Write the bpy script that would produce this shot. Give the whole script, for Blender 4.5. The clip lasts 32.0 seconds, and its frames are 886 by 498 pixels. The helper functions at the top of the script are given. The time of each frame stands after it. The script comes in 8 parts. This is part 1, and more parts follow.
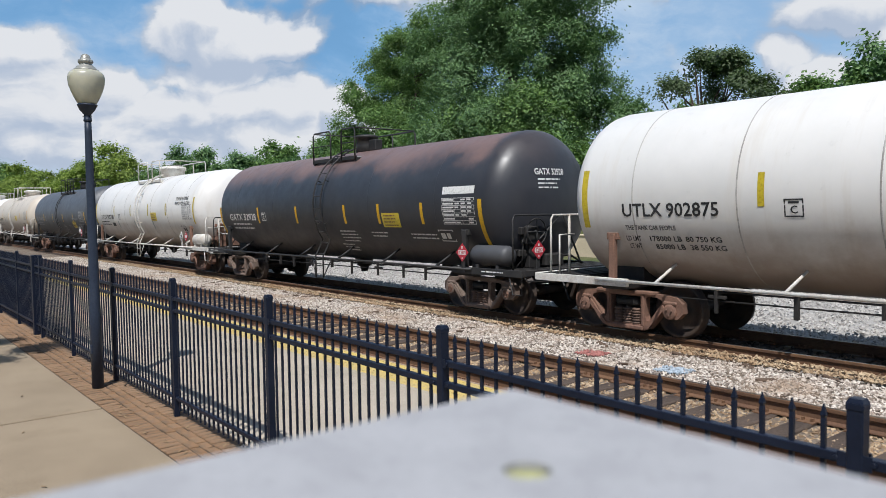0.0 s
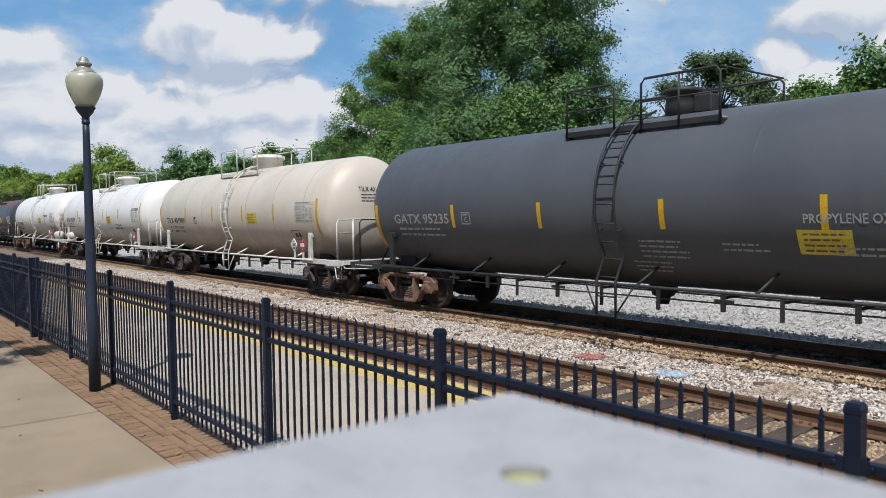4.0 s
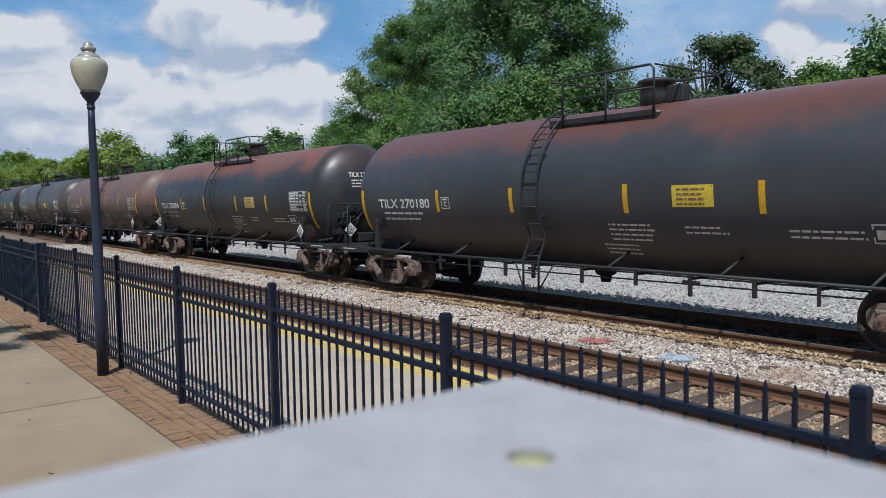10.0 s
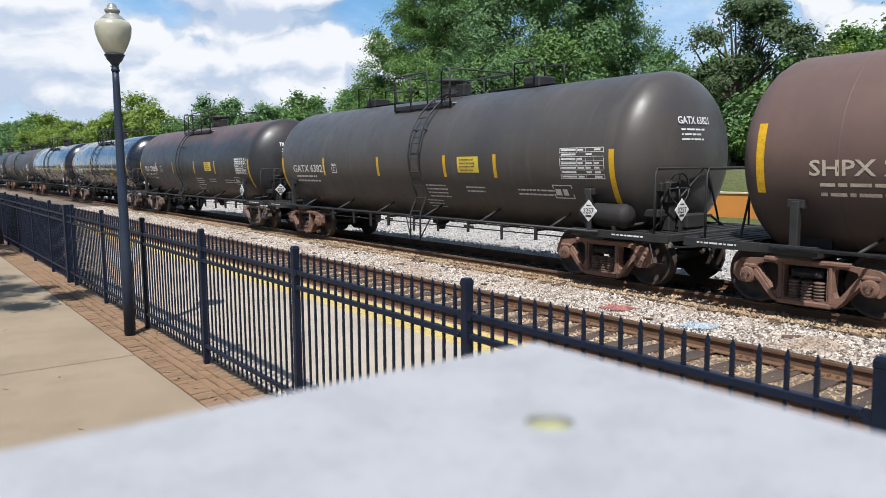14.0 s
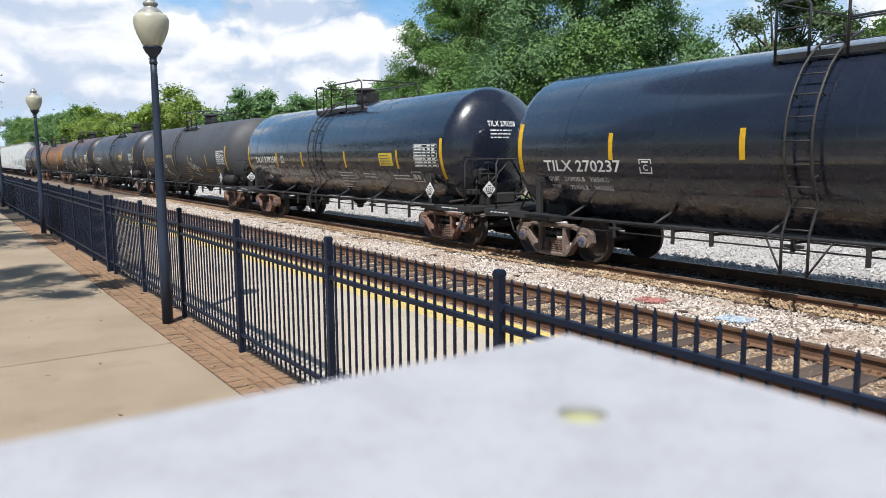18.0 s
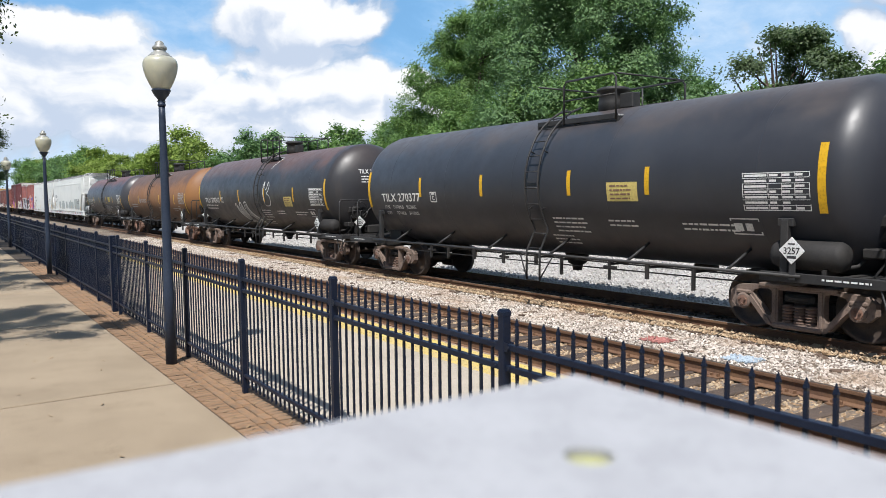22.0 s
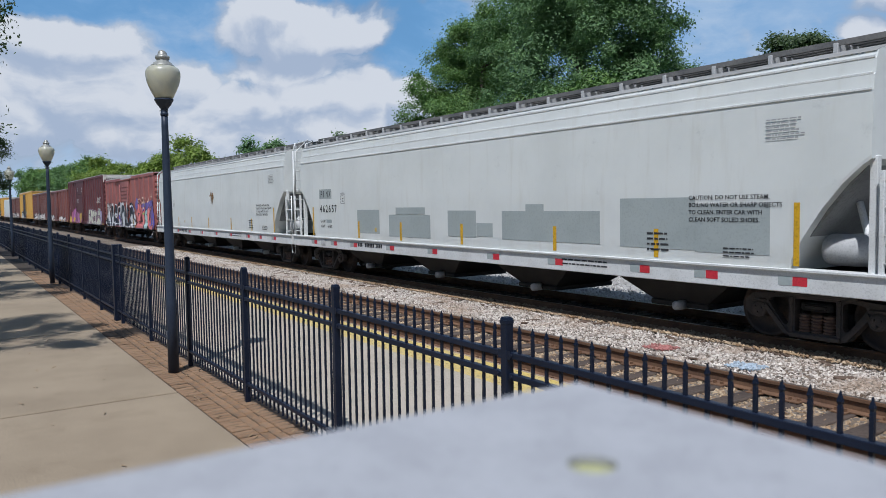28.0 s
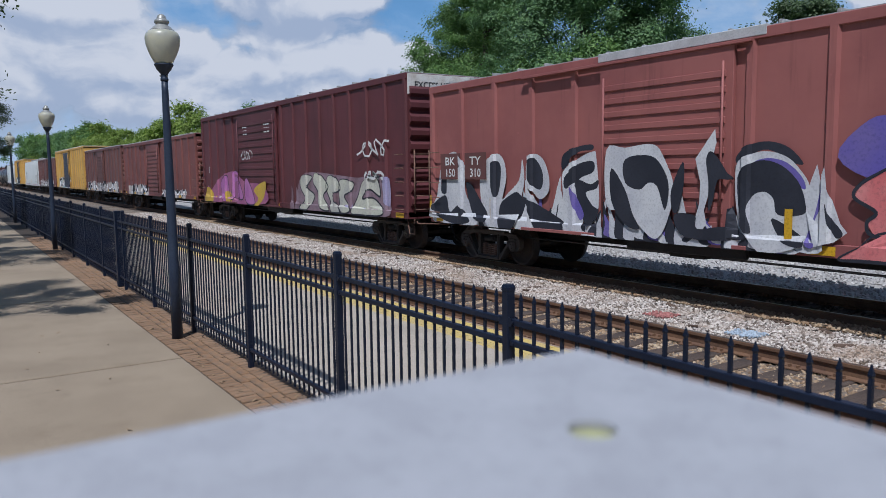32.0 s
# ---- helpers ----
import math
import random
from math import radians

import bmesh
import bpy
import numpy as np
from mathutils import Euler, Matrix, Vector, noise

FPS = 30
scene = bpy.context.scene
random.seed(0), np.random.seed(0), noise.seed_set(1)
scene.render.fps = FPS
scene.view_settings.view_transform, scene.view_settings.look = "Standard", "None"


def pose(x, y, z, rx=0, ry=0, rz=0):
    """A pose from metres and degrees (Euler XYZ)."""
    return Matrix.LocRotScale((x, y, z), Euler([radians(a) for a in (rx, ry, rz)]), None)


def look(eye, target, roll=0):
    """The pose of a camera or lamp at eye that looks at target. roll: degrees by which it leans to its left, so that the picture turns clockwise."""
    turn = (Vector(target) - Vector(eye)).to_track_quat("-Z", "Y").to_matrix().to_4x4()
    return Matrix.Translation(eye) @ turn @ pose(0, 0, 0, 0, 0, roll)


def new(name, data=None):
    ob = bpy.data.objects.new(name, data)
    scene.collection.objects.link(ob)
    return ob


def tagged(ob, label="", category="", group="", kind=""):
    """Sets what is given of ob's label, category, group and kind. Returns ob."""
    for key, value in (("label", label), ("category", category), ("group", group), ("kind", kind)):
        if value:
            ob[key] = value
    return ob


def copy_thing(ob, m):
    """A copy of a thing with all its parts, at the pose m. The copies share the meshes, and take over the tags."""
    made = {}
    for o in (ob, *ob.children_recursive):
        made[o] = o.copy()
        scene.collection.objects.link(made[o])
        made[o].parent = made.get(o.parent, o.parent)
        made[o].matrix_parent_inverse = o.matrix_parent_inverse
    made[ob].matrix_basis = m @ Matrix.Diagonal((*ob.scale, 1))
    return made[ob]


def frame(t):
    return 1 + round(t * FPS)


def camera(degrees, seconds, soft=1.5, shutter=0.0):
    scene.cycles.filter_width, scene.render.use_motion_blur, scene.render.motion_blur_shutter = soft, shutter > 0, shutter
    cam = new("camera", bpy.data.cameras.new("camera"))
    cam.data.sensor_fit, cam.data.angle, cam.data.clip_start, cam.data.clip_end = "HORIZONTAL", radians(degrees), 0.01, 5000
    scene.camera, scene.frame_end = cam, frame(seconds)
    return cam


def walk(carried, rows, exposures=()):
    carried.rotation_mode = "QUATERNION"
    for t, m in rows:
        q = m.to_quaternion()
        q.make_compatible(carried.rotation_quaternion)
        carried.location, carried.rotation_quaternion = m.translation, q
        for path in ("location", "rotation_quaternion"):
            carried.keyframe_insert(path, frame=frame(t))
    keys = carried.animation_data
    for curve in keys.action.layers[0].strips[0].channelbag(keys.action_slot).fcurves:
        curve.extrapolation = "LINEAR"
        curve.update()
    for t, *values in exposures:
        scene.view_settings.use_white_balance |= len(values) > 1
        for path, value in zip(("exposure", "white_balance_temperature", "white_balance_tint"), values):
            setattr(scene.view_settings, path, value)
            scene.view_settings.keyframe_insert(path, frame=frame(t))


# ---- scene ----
# The camera stands on a pillar beside a platform fence and only turns.
EYE = (0.0, 0.0, 2.059)
TURNS = [
(0, 51.25, -2.89, 0.87), (0.5, 51.32, -4.54, 0.80), (1, 51.26, -3.26, 0.75), (1.5, 50.60, -3.63, 0.69), (2, 50.62, -3.37, 0.74), (2.5, 50.60, -3.70,
0.71), (3, 50.67, -4.48, 0.54), (3.5, 50.71, -3.18, 0.66), (5.5, 51.62, -2.07, 0.84), (6, 51.61, -1.45, 1.00), (6.5, 51.67, -1.90, 0.88), (7, 51.71,
-2.84, 0.85), (7.5, 52.19, -3.59, 0.73), (8, 52.29, -2.12, 0.85), (8.5, 51.16, 0.15, 0.96), (9, 51.50, -1.68, 0.83), (9.5, 51.48, -2.99, 1.02), (10,
51.52, -3.82, 0.89), (10.5, 51.55, -4.32, 0.82), (11, 51.78, -1.35, 0.86), (11.5, 52.01, -1.86, 0.76), (12, 52.33, -5.52, 0.60), (12.5, 52.80, -6.37,
0.62), (13, 52.96, -7.66, 0.42), (13.5, 52.97, -6.60, 0.57), (14, 53.23, -6.47, 0.47), (14.5, 53.91, -6.13, 0.51), (16.5, 55.54, -4.04, 0.80), (17,
55.60, -6.32, 0.71), (17.5, 55.67, -6.83, 0.78), (18, 55.74, -7.14, 0.52), (18.5, 56.05, -6.75, 0.53), (19, 56.06, -6.76, 0.46), (19.5, 56.06, -6.78,
0.42), (20, 56.08, -7.34, 0.57), (20.5, 56.07, -6.30, 0.48), (21, 56.08, -6.16, 0.61), (21.5, 56.09, -5.52, 0.72), (22, 56.08, -4.10, 0.67), (22.5,
56.12, -4.47, 0.68), (23, 56.21, -3.85, 0.79), (23.5, 56.25, -4.45, 0.73), (24, 56.25, -3.29, 0.74), (24.5, 56.25, -3.26, 0.89), (25, 56.27, -3.05,
0.82), (25.5, 56.14, -3.59, 0.66), (27.5, 56.24, -1.64, 0.75), (28, 56.24, -3.49, 0.85), (28.5, 56.26, -5.05, 0.79), (29, 56.26, -2.08, 1.00), (29.5,
56.25, -1.67, 1.30), (30, 56.27, -1.99, 1.06), (30.5, 56.28, -1.92, 0.73), (31, 56.33, -3.94, 0.87), (31.5, 56.39, -5.75, 0.72), (32, 56.40, -6.01,
0.73)
]
cam = camera(61.37, 32.0, soft=0.5)
cam.data.dof.use_dof, cam.data.dof.focus_distance, cam.data.dof.aperture_fstop = True, 14.0, 4.5
walk(cam, [(t, pose(*EYE, 90 + p, r, y)) for t, y, p, r in TURNS], exposures=[(0, -0.1, 6300, 10), (6, -0.12, 6200, 10), (8, -0.38, 6080, 10), (9, -0.38, 6080, 10), (10, -0.26, 6050, 10), (11.5, 0.1, 6100, 10), (14, 0.2, 6300, 10), (17, 0.3, 6350, 10), (21, 0.3, 6400, 10), (24, 0.25, 6350, 10), (25, 0.18, 6250, 10), (28, -0.3, 5900, 10), (30, -0.34, 5800, 10), (32, -0.42, 5700, 12)])

# ---- daylight: high sun from behind the camera, broken cumulus ----
SUN_WAY = Vector((-1.54, 1.55, -3.66)).normalized()
world = bpy.data.worlds.new("sky")
scene.world = world
world.use_nodes = True
sky = world.node_tree.nodes.new("ShaderNodeTexSky")
sky.sky_type, sky.sun_disc = "NISHITA", False
sky.sun_elevation = math.asin(-SUN_WAY.z)
sky.sun_rotation = math.atan2(-SUN_WAY.x, -SUN_WAY.y)
sky.air_density, sky.dust_density, sky.ozone_density = 1.0, 0.5, 1.6
world.node_tree.nodes["Background"].inputs["Strength"].default_value = 0.062
world.node_tree.links.new(sky.outputs[0], world.node_tree.nodes["Background"].inputs[0])
sun_data = bpy.data.lights.new("sun", "SUN")
sun_data.energy, sun_data.angle, sun_data.color = 5.0, radians(0.6), (1.0, 0.97, 0.93)
sun = new("sun", sun_data)
sun.matrix_basis = look((0, 0, 60), Vector((0, 0, 60)) + SUN_WAY)


# ---- materials ----
def nodes_of(name):
    m = bpy.data.materials.new(name)
    m.use_nodes = True
    n = m.node_tree.nodes
    return m, n, m.node_tree.links, n["Principled BSDF"]


def rgb(c):
    return (c[0], c[1], c[2], 1.0)


def mixer(n, l, a, b, fac, mode="MIX"):
    x = n.new("ShaderNodeMix")
    x.data_type, x.blend_type = "RGBA", mode
    for sock, v in ((x.inputs[6], a), (x.inputs[7], b)):
        if isinstance(v, tuple):
            sock.default_value = rgb(v)
        else:
            l.new(v, sock)
    if isinstance(fac, (int, float)):
        x.inputs[0].default_value = fac
    else:
        l.new(fac, x.inputs[0])
    return x.outputs[2]


def noise_of(n, l, scale, detail=4.0, rough=0.6, vec=None, stretch=None, dist=0.0):
    if vec is None:
        vec = n.new("ShaderNodeTexCoord").outputs["Object"]
    if stretch:
        mp = n.new("ShaderNodeMapping")
        mp.inputs["Scale"].default_value = stretch
        l.new(vec, mp.inputs[0])
        vec = mp.outputs[0]
    t = n.new("ShaderNodeTexNoise")
    t.inputs["Scale"].default_value, t.inputs["Detail"].default_value = scale, detail
    t.inputs["Roughness"].default_value, t.inputs["Distortion"].default_value = rough, dist
    l.new(vec, t.inputs["Vector"])
    return t.outputs["Fac"]


def ramp(n, l, fac, lo, hi, a=0.0, b=1.0):
    m = n.new("ShaderNodeMapRange")
    m.interpolation_type = "SMOOTHSTEP"
    for k, v in zip(("From Min", "From Max", "To Min", "To Max"), (lo, hi, a, b)):
        m.inputs[k].default_value = v
    l.new(fac, m.inputs["Value"])
    return m.outputs[0]


def maths(n, l, op, a, b=0.0):
    m = n.new("ShaderNodeMath")
    m.operation = op
    for s, v in zip(m.inputs, (a, b)):
        if isinstance(v, (int, float)):
            s.default_value = v
        else:
            l.new(v, s)
    return m.outputs[0]


def bumped(n, l, b, height, strength, dist=0.02):
    k = n.new("ShaderNodeBump")
    k.inputs["Strength"].default_value, k.inputs["Distance"].default_value = strength, dist
    l.new(height, k.inputs["Height"])
    l.new(k.outputs[0], b.inputs["Normal"])


def surface(name, col, col2=None, rough=0.6, metal=0.0, big=1.5, fine=30.0, vary=0.35, bump=0.15, dist=0.01, stain=None, stain_at=(0.55, 0.7),
            stretch=None, per_thing=0.0, coat=0.0, shine=0.5):
    """A worn surface: two scales of noise between two colours, optional stains, fine relief."""
    m, n, l, b = nodes_of(name)
    col2 = col2 or tuple(c * 0.7 for c in col)
    coarse, grain = noise_of(n, l, big, 5, stretch=stretch), noise_of(n, l, fine, 3)
    c = mixer(n, l, col, col2, ramp(n, l, coarse, 0.35, 0.7, 0.0, 1.0))
    c = mixer(n, l, c, (0.0, 0.0, 0.0), ramp(n, l, grain, 0.45, 0.75, 0.0, vary))
    if stain:
        s = noise_of(n, l, big * 2.3, 8, 0.7, stretch=stretch)
        c = mixer(n, l, c, stain, ramp(n, l, s, *stain_at, 0.0, 0.85))
    if per_thing:
        o = n.new("ShaderNodeObjectInfo")
        c = mixer(n, l, c, tuple(min(1, x * 2.2) for x in col2), maths(n, l, "MULTIPLY", o.outputs["Random"], per_thing))
    l.new(c, b.inputs["Base Color"])
    b.inputs["Roughness"].default_value, b.inputs["Metallic"].default_value = rough, metal
    b.inputs["Coat Weight"].default_value, b.inputs["Specular IOR Level"].default_value = coat, shine
    if bump:
        bumped(n, l, b, grain, bump, dist)
    return m


def tank_paint(name, col, col2, rough, top=None, top_z=(3.0, 3.6), low=None, low_z=(1.5, 0.9), streak=0.3, streak_col=None, gloss=0.0, relief=0.05, spot=None):
    """Tank enamel with rust or fading that lies on the crown, a belly colour (road dirt on the pale jackets) and
    vertical streaks.
    """
    m, n, l, b = nodes_of(name)
    tc = n.new("ShaderNodeTexCoord").outputs["Object"]
    z = n.new("ShaderNodeSeparateXYZ")
    l.new(tc, z.inputs[0])
    big, med = noise_of(n, l, 0.55, 5, vec=tc), noise_of(n, l, 3.0, 6, 0.7, vec=tc)
    run = noise_of(n, l, 2.0, 5, vec=tc, stretch=(2.2, 0.25, 0.25))
    c = mixer(n, l, col, col2, ramp(n, l, big, 0.35, 0.68))
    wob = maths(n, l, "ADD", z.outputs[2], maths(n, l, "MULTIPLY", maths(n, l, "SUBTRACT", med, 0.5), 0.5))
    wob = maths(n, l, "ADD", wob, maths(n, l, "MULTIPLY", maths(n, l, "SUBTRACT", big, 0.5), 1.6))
    if streak_col:
        c = mixer(n, l, c, streak_col, ramp(n, l, run, 0.5, 0.72, 0.0, streak))
    if top:
        on_barrel = ramp(n, l, maths(n, l, "ADD", maths(n, l, "ABSOLUTE", z.outputs[0]), maths(n, l, "MULTIPLY", med, 0.5)), 6.65, 7.0, 1.0, 0.12)
        c = mixer(n, l, c, top, maths(n, l, "MULTIPLY", ramp(n, l, wob, *top_z, 0.0, 0.85), on_barrel))
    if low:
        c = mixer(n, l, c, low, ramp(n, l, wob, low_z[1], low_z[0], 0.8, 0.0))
    if spot:
        # a rust run that starts at one place and trails down from it
        ds = n.new("ShaderNodeVectorMath")
        ds.operation = "SUBTRACT"
        l.new(tc, ds.inputs[0])
        ds.inputs[1].default_value = spot[0]
        sc = n.new("ShaderNodeVectorMath")
        sc.operation = "MULTIPLY"
        l.new(ds.outputs[0], sc.inputs[0])
        sc.inputs[1].default_value = spot[1]
        ln = n.new("ShaderNodeVectorMath")
        ln.operation = "LENGTH"
        l.new(sc.outputs[0], ln.inputs[0])
        away = maths(n, l, "ADD", ln.outputs["Value"], maths(n, l, "MULTIPLY", maths(n, l, "SUBTRACT", med, 0.5), 1.1))
        c = mixer(n, l, c, spot[2], ramp(n, l, away, 1.05, 0.45, 0.0, 0.9))
    c = mixer(n, l, c, tuple(x * 0.5 for x in col), ramp(n, l, med, 0.6, 0.8, 0.0, 0.35))
    l.new(c, b.inputs["Base Color"])
    l.new(ramp(n, l, med, 0.3, 0.7, rough, min(1.0, rough + 0.12)), b.inputs["Roughness"])
    b.inputs["Coat Weight"].default_value = gloss
    b.inputs["Coat Roughness"].default_value = 0.09
    bumped(n, l, b, big, relief, 0.05)
    return m


RUST = (0.16, 0.075, 0.05)
M = {}
M["fence"] = surface("fence_paint", (0.0065, 0.0105, 0.024), (0.011, 0.017, 0.036), 0.45, 0.0, 3, 60, 0.2, 0.05, shine=0.22)
M["lamp_pole"] = surface("lamp_pole_paint", (0.022, 0.032, 0.056), (0.034, 0.046, 0.072), 0.45, 0.0, 2, 40, 0.2, 0.05, shine=0.3)
M["walk"] = surface("walkway_concrete", (0.335, 0.262, 0.178), (0.275, 0.212, 0.142), 0.9, 0.0, 0.7, 75, 0.4, 0.3, 0.006, (0.225, 0.17, 0.11), (0.5, 0.78))
M["platform"] = surface("platform_concrete", (0.46, 0.395, 0.315), (0.37, 0.32, 0.25), 0.9, 0.0, 0.8, 45, 0.3, 0.3, 0.006, (0.3, 0.26, 0.2), (0.6, 0.8))
M["cap"] = surface("pillar_cap_stone", (0.385, 0.385, 0.40), (0.335, 0.335, 0.35), 0.85, 0.0, 18, 120, 0.12, 0.1, 0.002)
M["plug"] = surface("plug_plastic", (0.52, 0.50, 0.22), (0.42, 0.42, 0.2), 0.5, 0.0, 30, 200, 0.2, 0.05)
M["brick"] = surface("paver_brick", (0.27, 0.15, 0.075), (0.165, 0.105, 0.062), 0.9, 0.0, 2.2, 80, 0.45, 0.4, 0.004, (0.13, 0.095, 0.066), (0.46, 0.66), per_thing=0.35)
M["mortar"] = surface("paver_joint_sand", (0.06, 0.042, 0.028), (0.035, 0.026, 0.018), 0.95, 0.0, 8, 90, 0.4, 0.3)
M["tactile"] = surface("tactile_yellow", (0.62, 0.46, 0.12), (0.54, 0.41, 0.16), 0.7, 0.0, 3, 60, 0.3, 0.1, 0.004, (0.38, 0.29, 0.16), (0.48, 0.66))
M["edge"] = surface("platform_edge_brick", (0.36, 0.26, 0.18), (0.28, 0.2, 0.14), 0.9, 0.0, 5, 70, 0.35, 0.3)
M["rail_side"] = surface("rail_rust", (0.20, 0.11, 0.06), (0.13, 0.07, 0.045), 0.85, 0.2, 2, 60, 0.3, 0.2)
M["rail_head"] = surface("rail_running_face", (0.33, 0.27, 0.23), (0.24, 0.18, 0.15), 0.35, 0.8, 2, 60, 0.2, 0.05)
M["tie"] = surface("creosoted_timber", (0.05, 0.036, 0.03), (0.10, 0.072, 0.055), 0.95, 0.0, 3, 50, 0.5, 0.6, 0.01, stretch=(1, 0.15, 1), per_thing=0.15)
M["scrap"] = surface("split_timber", (0.12, 0.08, 0.055), (0.075, 0.05, 0.036), 0.95, 0.0, 4, 50, 0.5, 0.6, 0.01, per_thing=0.3)
M["ballast_bed"] = surface("ballast_bed", (0.24, 0.20, 0.16), (0.17, 0.12, 0.08), 0.95, 0.0, 1.2, 26, 0.7, 0.9, 0.04, (0.24, 0.15, 0.08), (0.56, 0.75))
M["gravel"] = surface("crushed_gravel", (0.46, 0.44, 0.42), (0.38, 0.36, 0.33), 0.95, 0.0, 0.35, 18, 0.55, 0.8, 0.04, (0.3, 0.27, 0.22), (0.6, 0.8))
M["grass"] = surface("mown_grass", (0.075, 0.105, 0.025), (0.12, 0.12, 0.05), 0.95, 0.0, 0.25, 9, 0.5, 0.8, 0.08, (0.3, 0.24, 0.13), (0.62, 0.8))
M["wall"] = surface("painted_block_wall", (0.66, 0.56, 0.40), (0.56, 0.46, 0.32), 0.9, 0.0, 0.6, 30, 0.25, 0.3, 0.01, (0.4, 0.3, 0.2), (0.62, 0.8))
M["wall_orange"] = surface("orange_painted_block", (0.68, 0.27, 0.05), (0.6, 0.24, 0.06), 0.85, 0.0, 0.8, 30, 0.25, 0.3, 0.01)
M["gravestone"] = surface("weathered_marble", (0.55, 0.55, 0.53), (0.42, 0.42, 0.4), 0.85)
M["bark"] = surface("bark", (0.12, 0.09, 0.07), (0.08, 0.06, 0.05), 0.95, 0.0, 4, 30, 0.5, 0.8, 0.03, stretch=(1, 1, 0.2))
M["wheel"] = surface("wheel_steel", (0.05, 0.04, 0.036), (0.085, 0.06, 0.045), 0.6, 0.3, 4, 40, 0.3, 0.1)
M["under"] = surface("underframe_black", (0.014, 0.013, 0.013), (0.028, 0.025, 0.023), 0.75, 0.0, 2, 30, 0.4, 0.2, per_thing=0.1)
M["frame_rust"] = surface("truck_rust", (0.235, 0.13, 0.09), (0.155, 0.088, 0.064), 0.85, 0.0, 3, 40, 0.4, 0.3, per_thing=0.1)
M["frame_grey"] = surface("truck_dust", (0.21, 0.155, 0.125), (0.14, 0.10, 0.08), 0.85, 0.0, 3, 40, 0.4, 0.3, per_thing=0.1)
M["frame_dark"] = surface("truck_grime", (0.05, 0.045, 0.042), (0.085, 0.07, 0.06), 0.8, 0.0, 3, 40, 0.4, 0.3, per_thing=0.1)
M["spring"] = surface("spring_steel", (0.13, 0.085, 0.065), (0.2, 0.12, 0.085), 0.75, 0.1)
M["cap_blue"] = surface("bearing_cap_blue", (0.14, 0.17, 0.28), (0.1, 0.1, 0.13), 0.5, 0.3)
M["hose"] = surface("rubber_hose", (0.015, 0.015, 0.016), (0.025, 0.025, 0.025), 0.6)
M["white_trim"] = surface("white_trim_paint", (0.72, 0.71, 0.67), (0.55, 0.5, 0.44), 0.6, 0.0, 3, 40, 0.25, 0.1, 0.004, (0.3, 0.18, 0.11), (0.6, 0.78))
M["black_trim"] = surface("black_trim_paint", (0.02, 0.02, 0.021), (0.035, 0.033, 0.032), 0.6, 0.0, 3, 40, 0.25, 0.1)
M["grey_trim"] = surface("galvanised_trim", (0.5, 0.5, 0.5), (0.4, 0.4, 0.4), 0.6, 0.0, 3, 40, 0.25, 0.1)
M["letter_white"] = surface("white_letter_paint", (0.78, 0.78, 0.76), (0.66, 0.66, 0.64), 0.6, bump=0)
M["letter_grey"] = surface("faded_letter_paint", (0.42, 0.42, 0.42), (0.3, 0.3, 0.3), 0.7, bump=0)
M["letter_black"] = surface("black_letter_paint", (0.02, 0.02, 0.022), (0.04, 0.04, 0.045), 0.6, bump=0)
M["letter_yellow"] = surface("yellow_letter_paint", (0.62, 0.38, 0.03), (0.55, 0.33, 0.04), 0.6, bump=0)
M["stripe"] = surface("yellow_reflector", (0.70, 0.40, 0.01), (0.62, 0.36, 0.015), 0.45, bump=0)
M["stripe_dull"] = surface("dull_yellow_reflector", (0.55, 0.42, 0.02), (0.45, 0.36, 0.03), 0.5, bump=0)
M["notice_pale"] = surface("pale_notice", (0.62, 0.50, 0.16), (0.56, 0.44, 0.14), 0.5, bump=0)
M["letter_tan"] = surface("tan_letters", (0.56, 0.49, 0.40), (0.48, 0.41, 0.33), 0.6, bump=0)
M["notice"] = surface("yellow_notice", (0.72, 0.55, 0.05), (0.66, 0.5, 0.06), 0.5, bump=0)
M["placard"] = surface("placard_white", (0.8, 0.8, 0.78), (0.7, 0.7, 0.68), 0.5, bump=0)
M["placard_red"] = surface("placard_red", (0.55, 0.03, 0.05), (0.45, 0.03, 0.05), 0.5, bump=0)
M["red"] = surface("red_reflector", (0.6, 0.03, 0.05), (0.5, 0.03, 0.04), 0.4, bump=0)
M["patch_grey"] = surface("grey_touch_up_paint", (0.38, 0.42, 0.415), (0.34, 0.38, 0.375), 0.7, 0.0, 1, 30, 0.12, 0)
M["hopper"] = tank_paint("hopper_paint", (0.70, 0.72, 0.70), (0.64, 0.66, 0.64), 0.5, low=(0.52, 0.52, 0.48), low_z=(1.5, 0.9), streak=0.25, streak_col=(0.5, 0.48, 0.42))
M["sill_white"] = surface("hopper_sill_paint", (0.72, 0.73, 0.72), (0.62, 0.62, 0.6), 0.55, 0.0, 1.5, 40, 0.2, 0.05, 0.01, (0.4, 0.3, 0.22), (0.66, 0.82))
# body grey darkened, so the shade under the hopper ends is in the colour
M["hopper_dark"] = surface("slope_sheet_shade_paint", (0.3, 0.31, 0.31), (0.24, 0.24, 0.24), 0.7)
M["rust_run"] = surface("rust_run", (0.36, 0.2, 0.06), (0.3, 0.15, 0.05), 0.8, bump=0)
M["seam"] = surface("jacket_seam_dirt", (0.30, 0.28, 0.26), (0.58, 0.56, 0.53), 0.6, big=0.8, bump=0)
M["walk_dark"] = surface("grating_steel", (0.12, 0.12, 0.12), (0.2, 0.19, 0.18), 0.7, 0.1)
M["roof_dirty"] = surface("dusty_roof_paint", (0.34, 0.33, 0.31), (0.25, 0.24, 0.22), 0.7, 0.0, 1.2, 40, 0.25, 0.1)
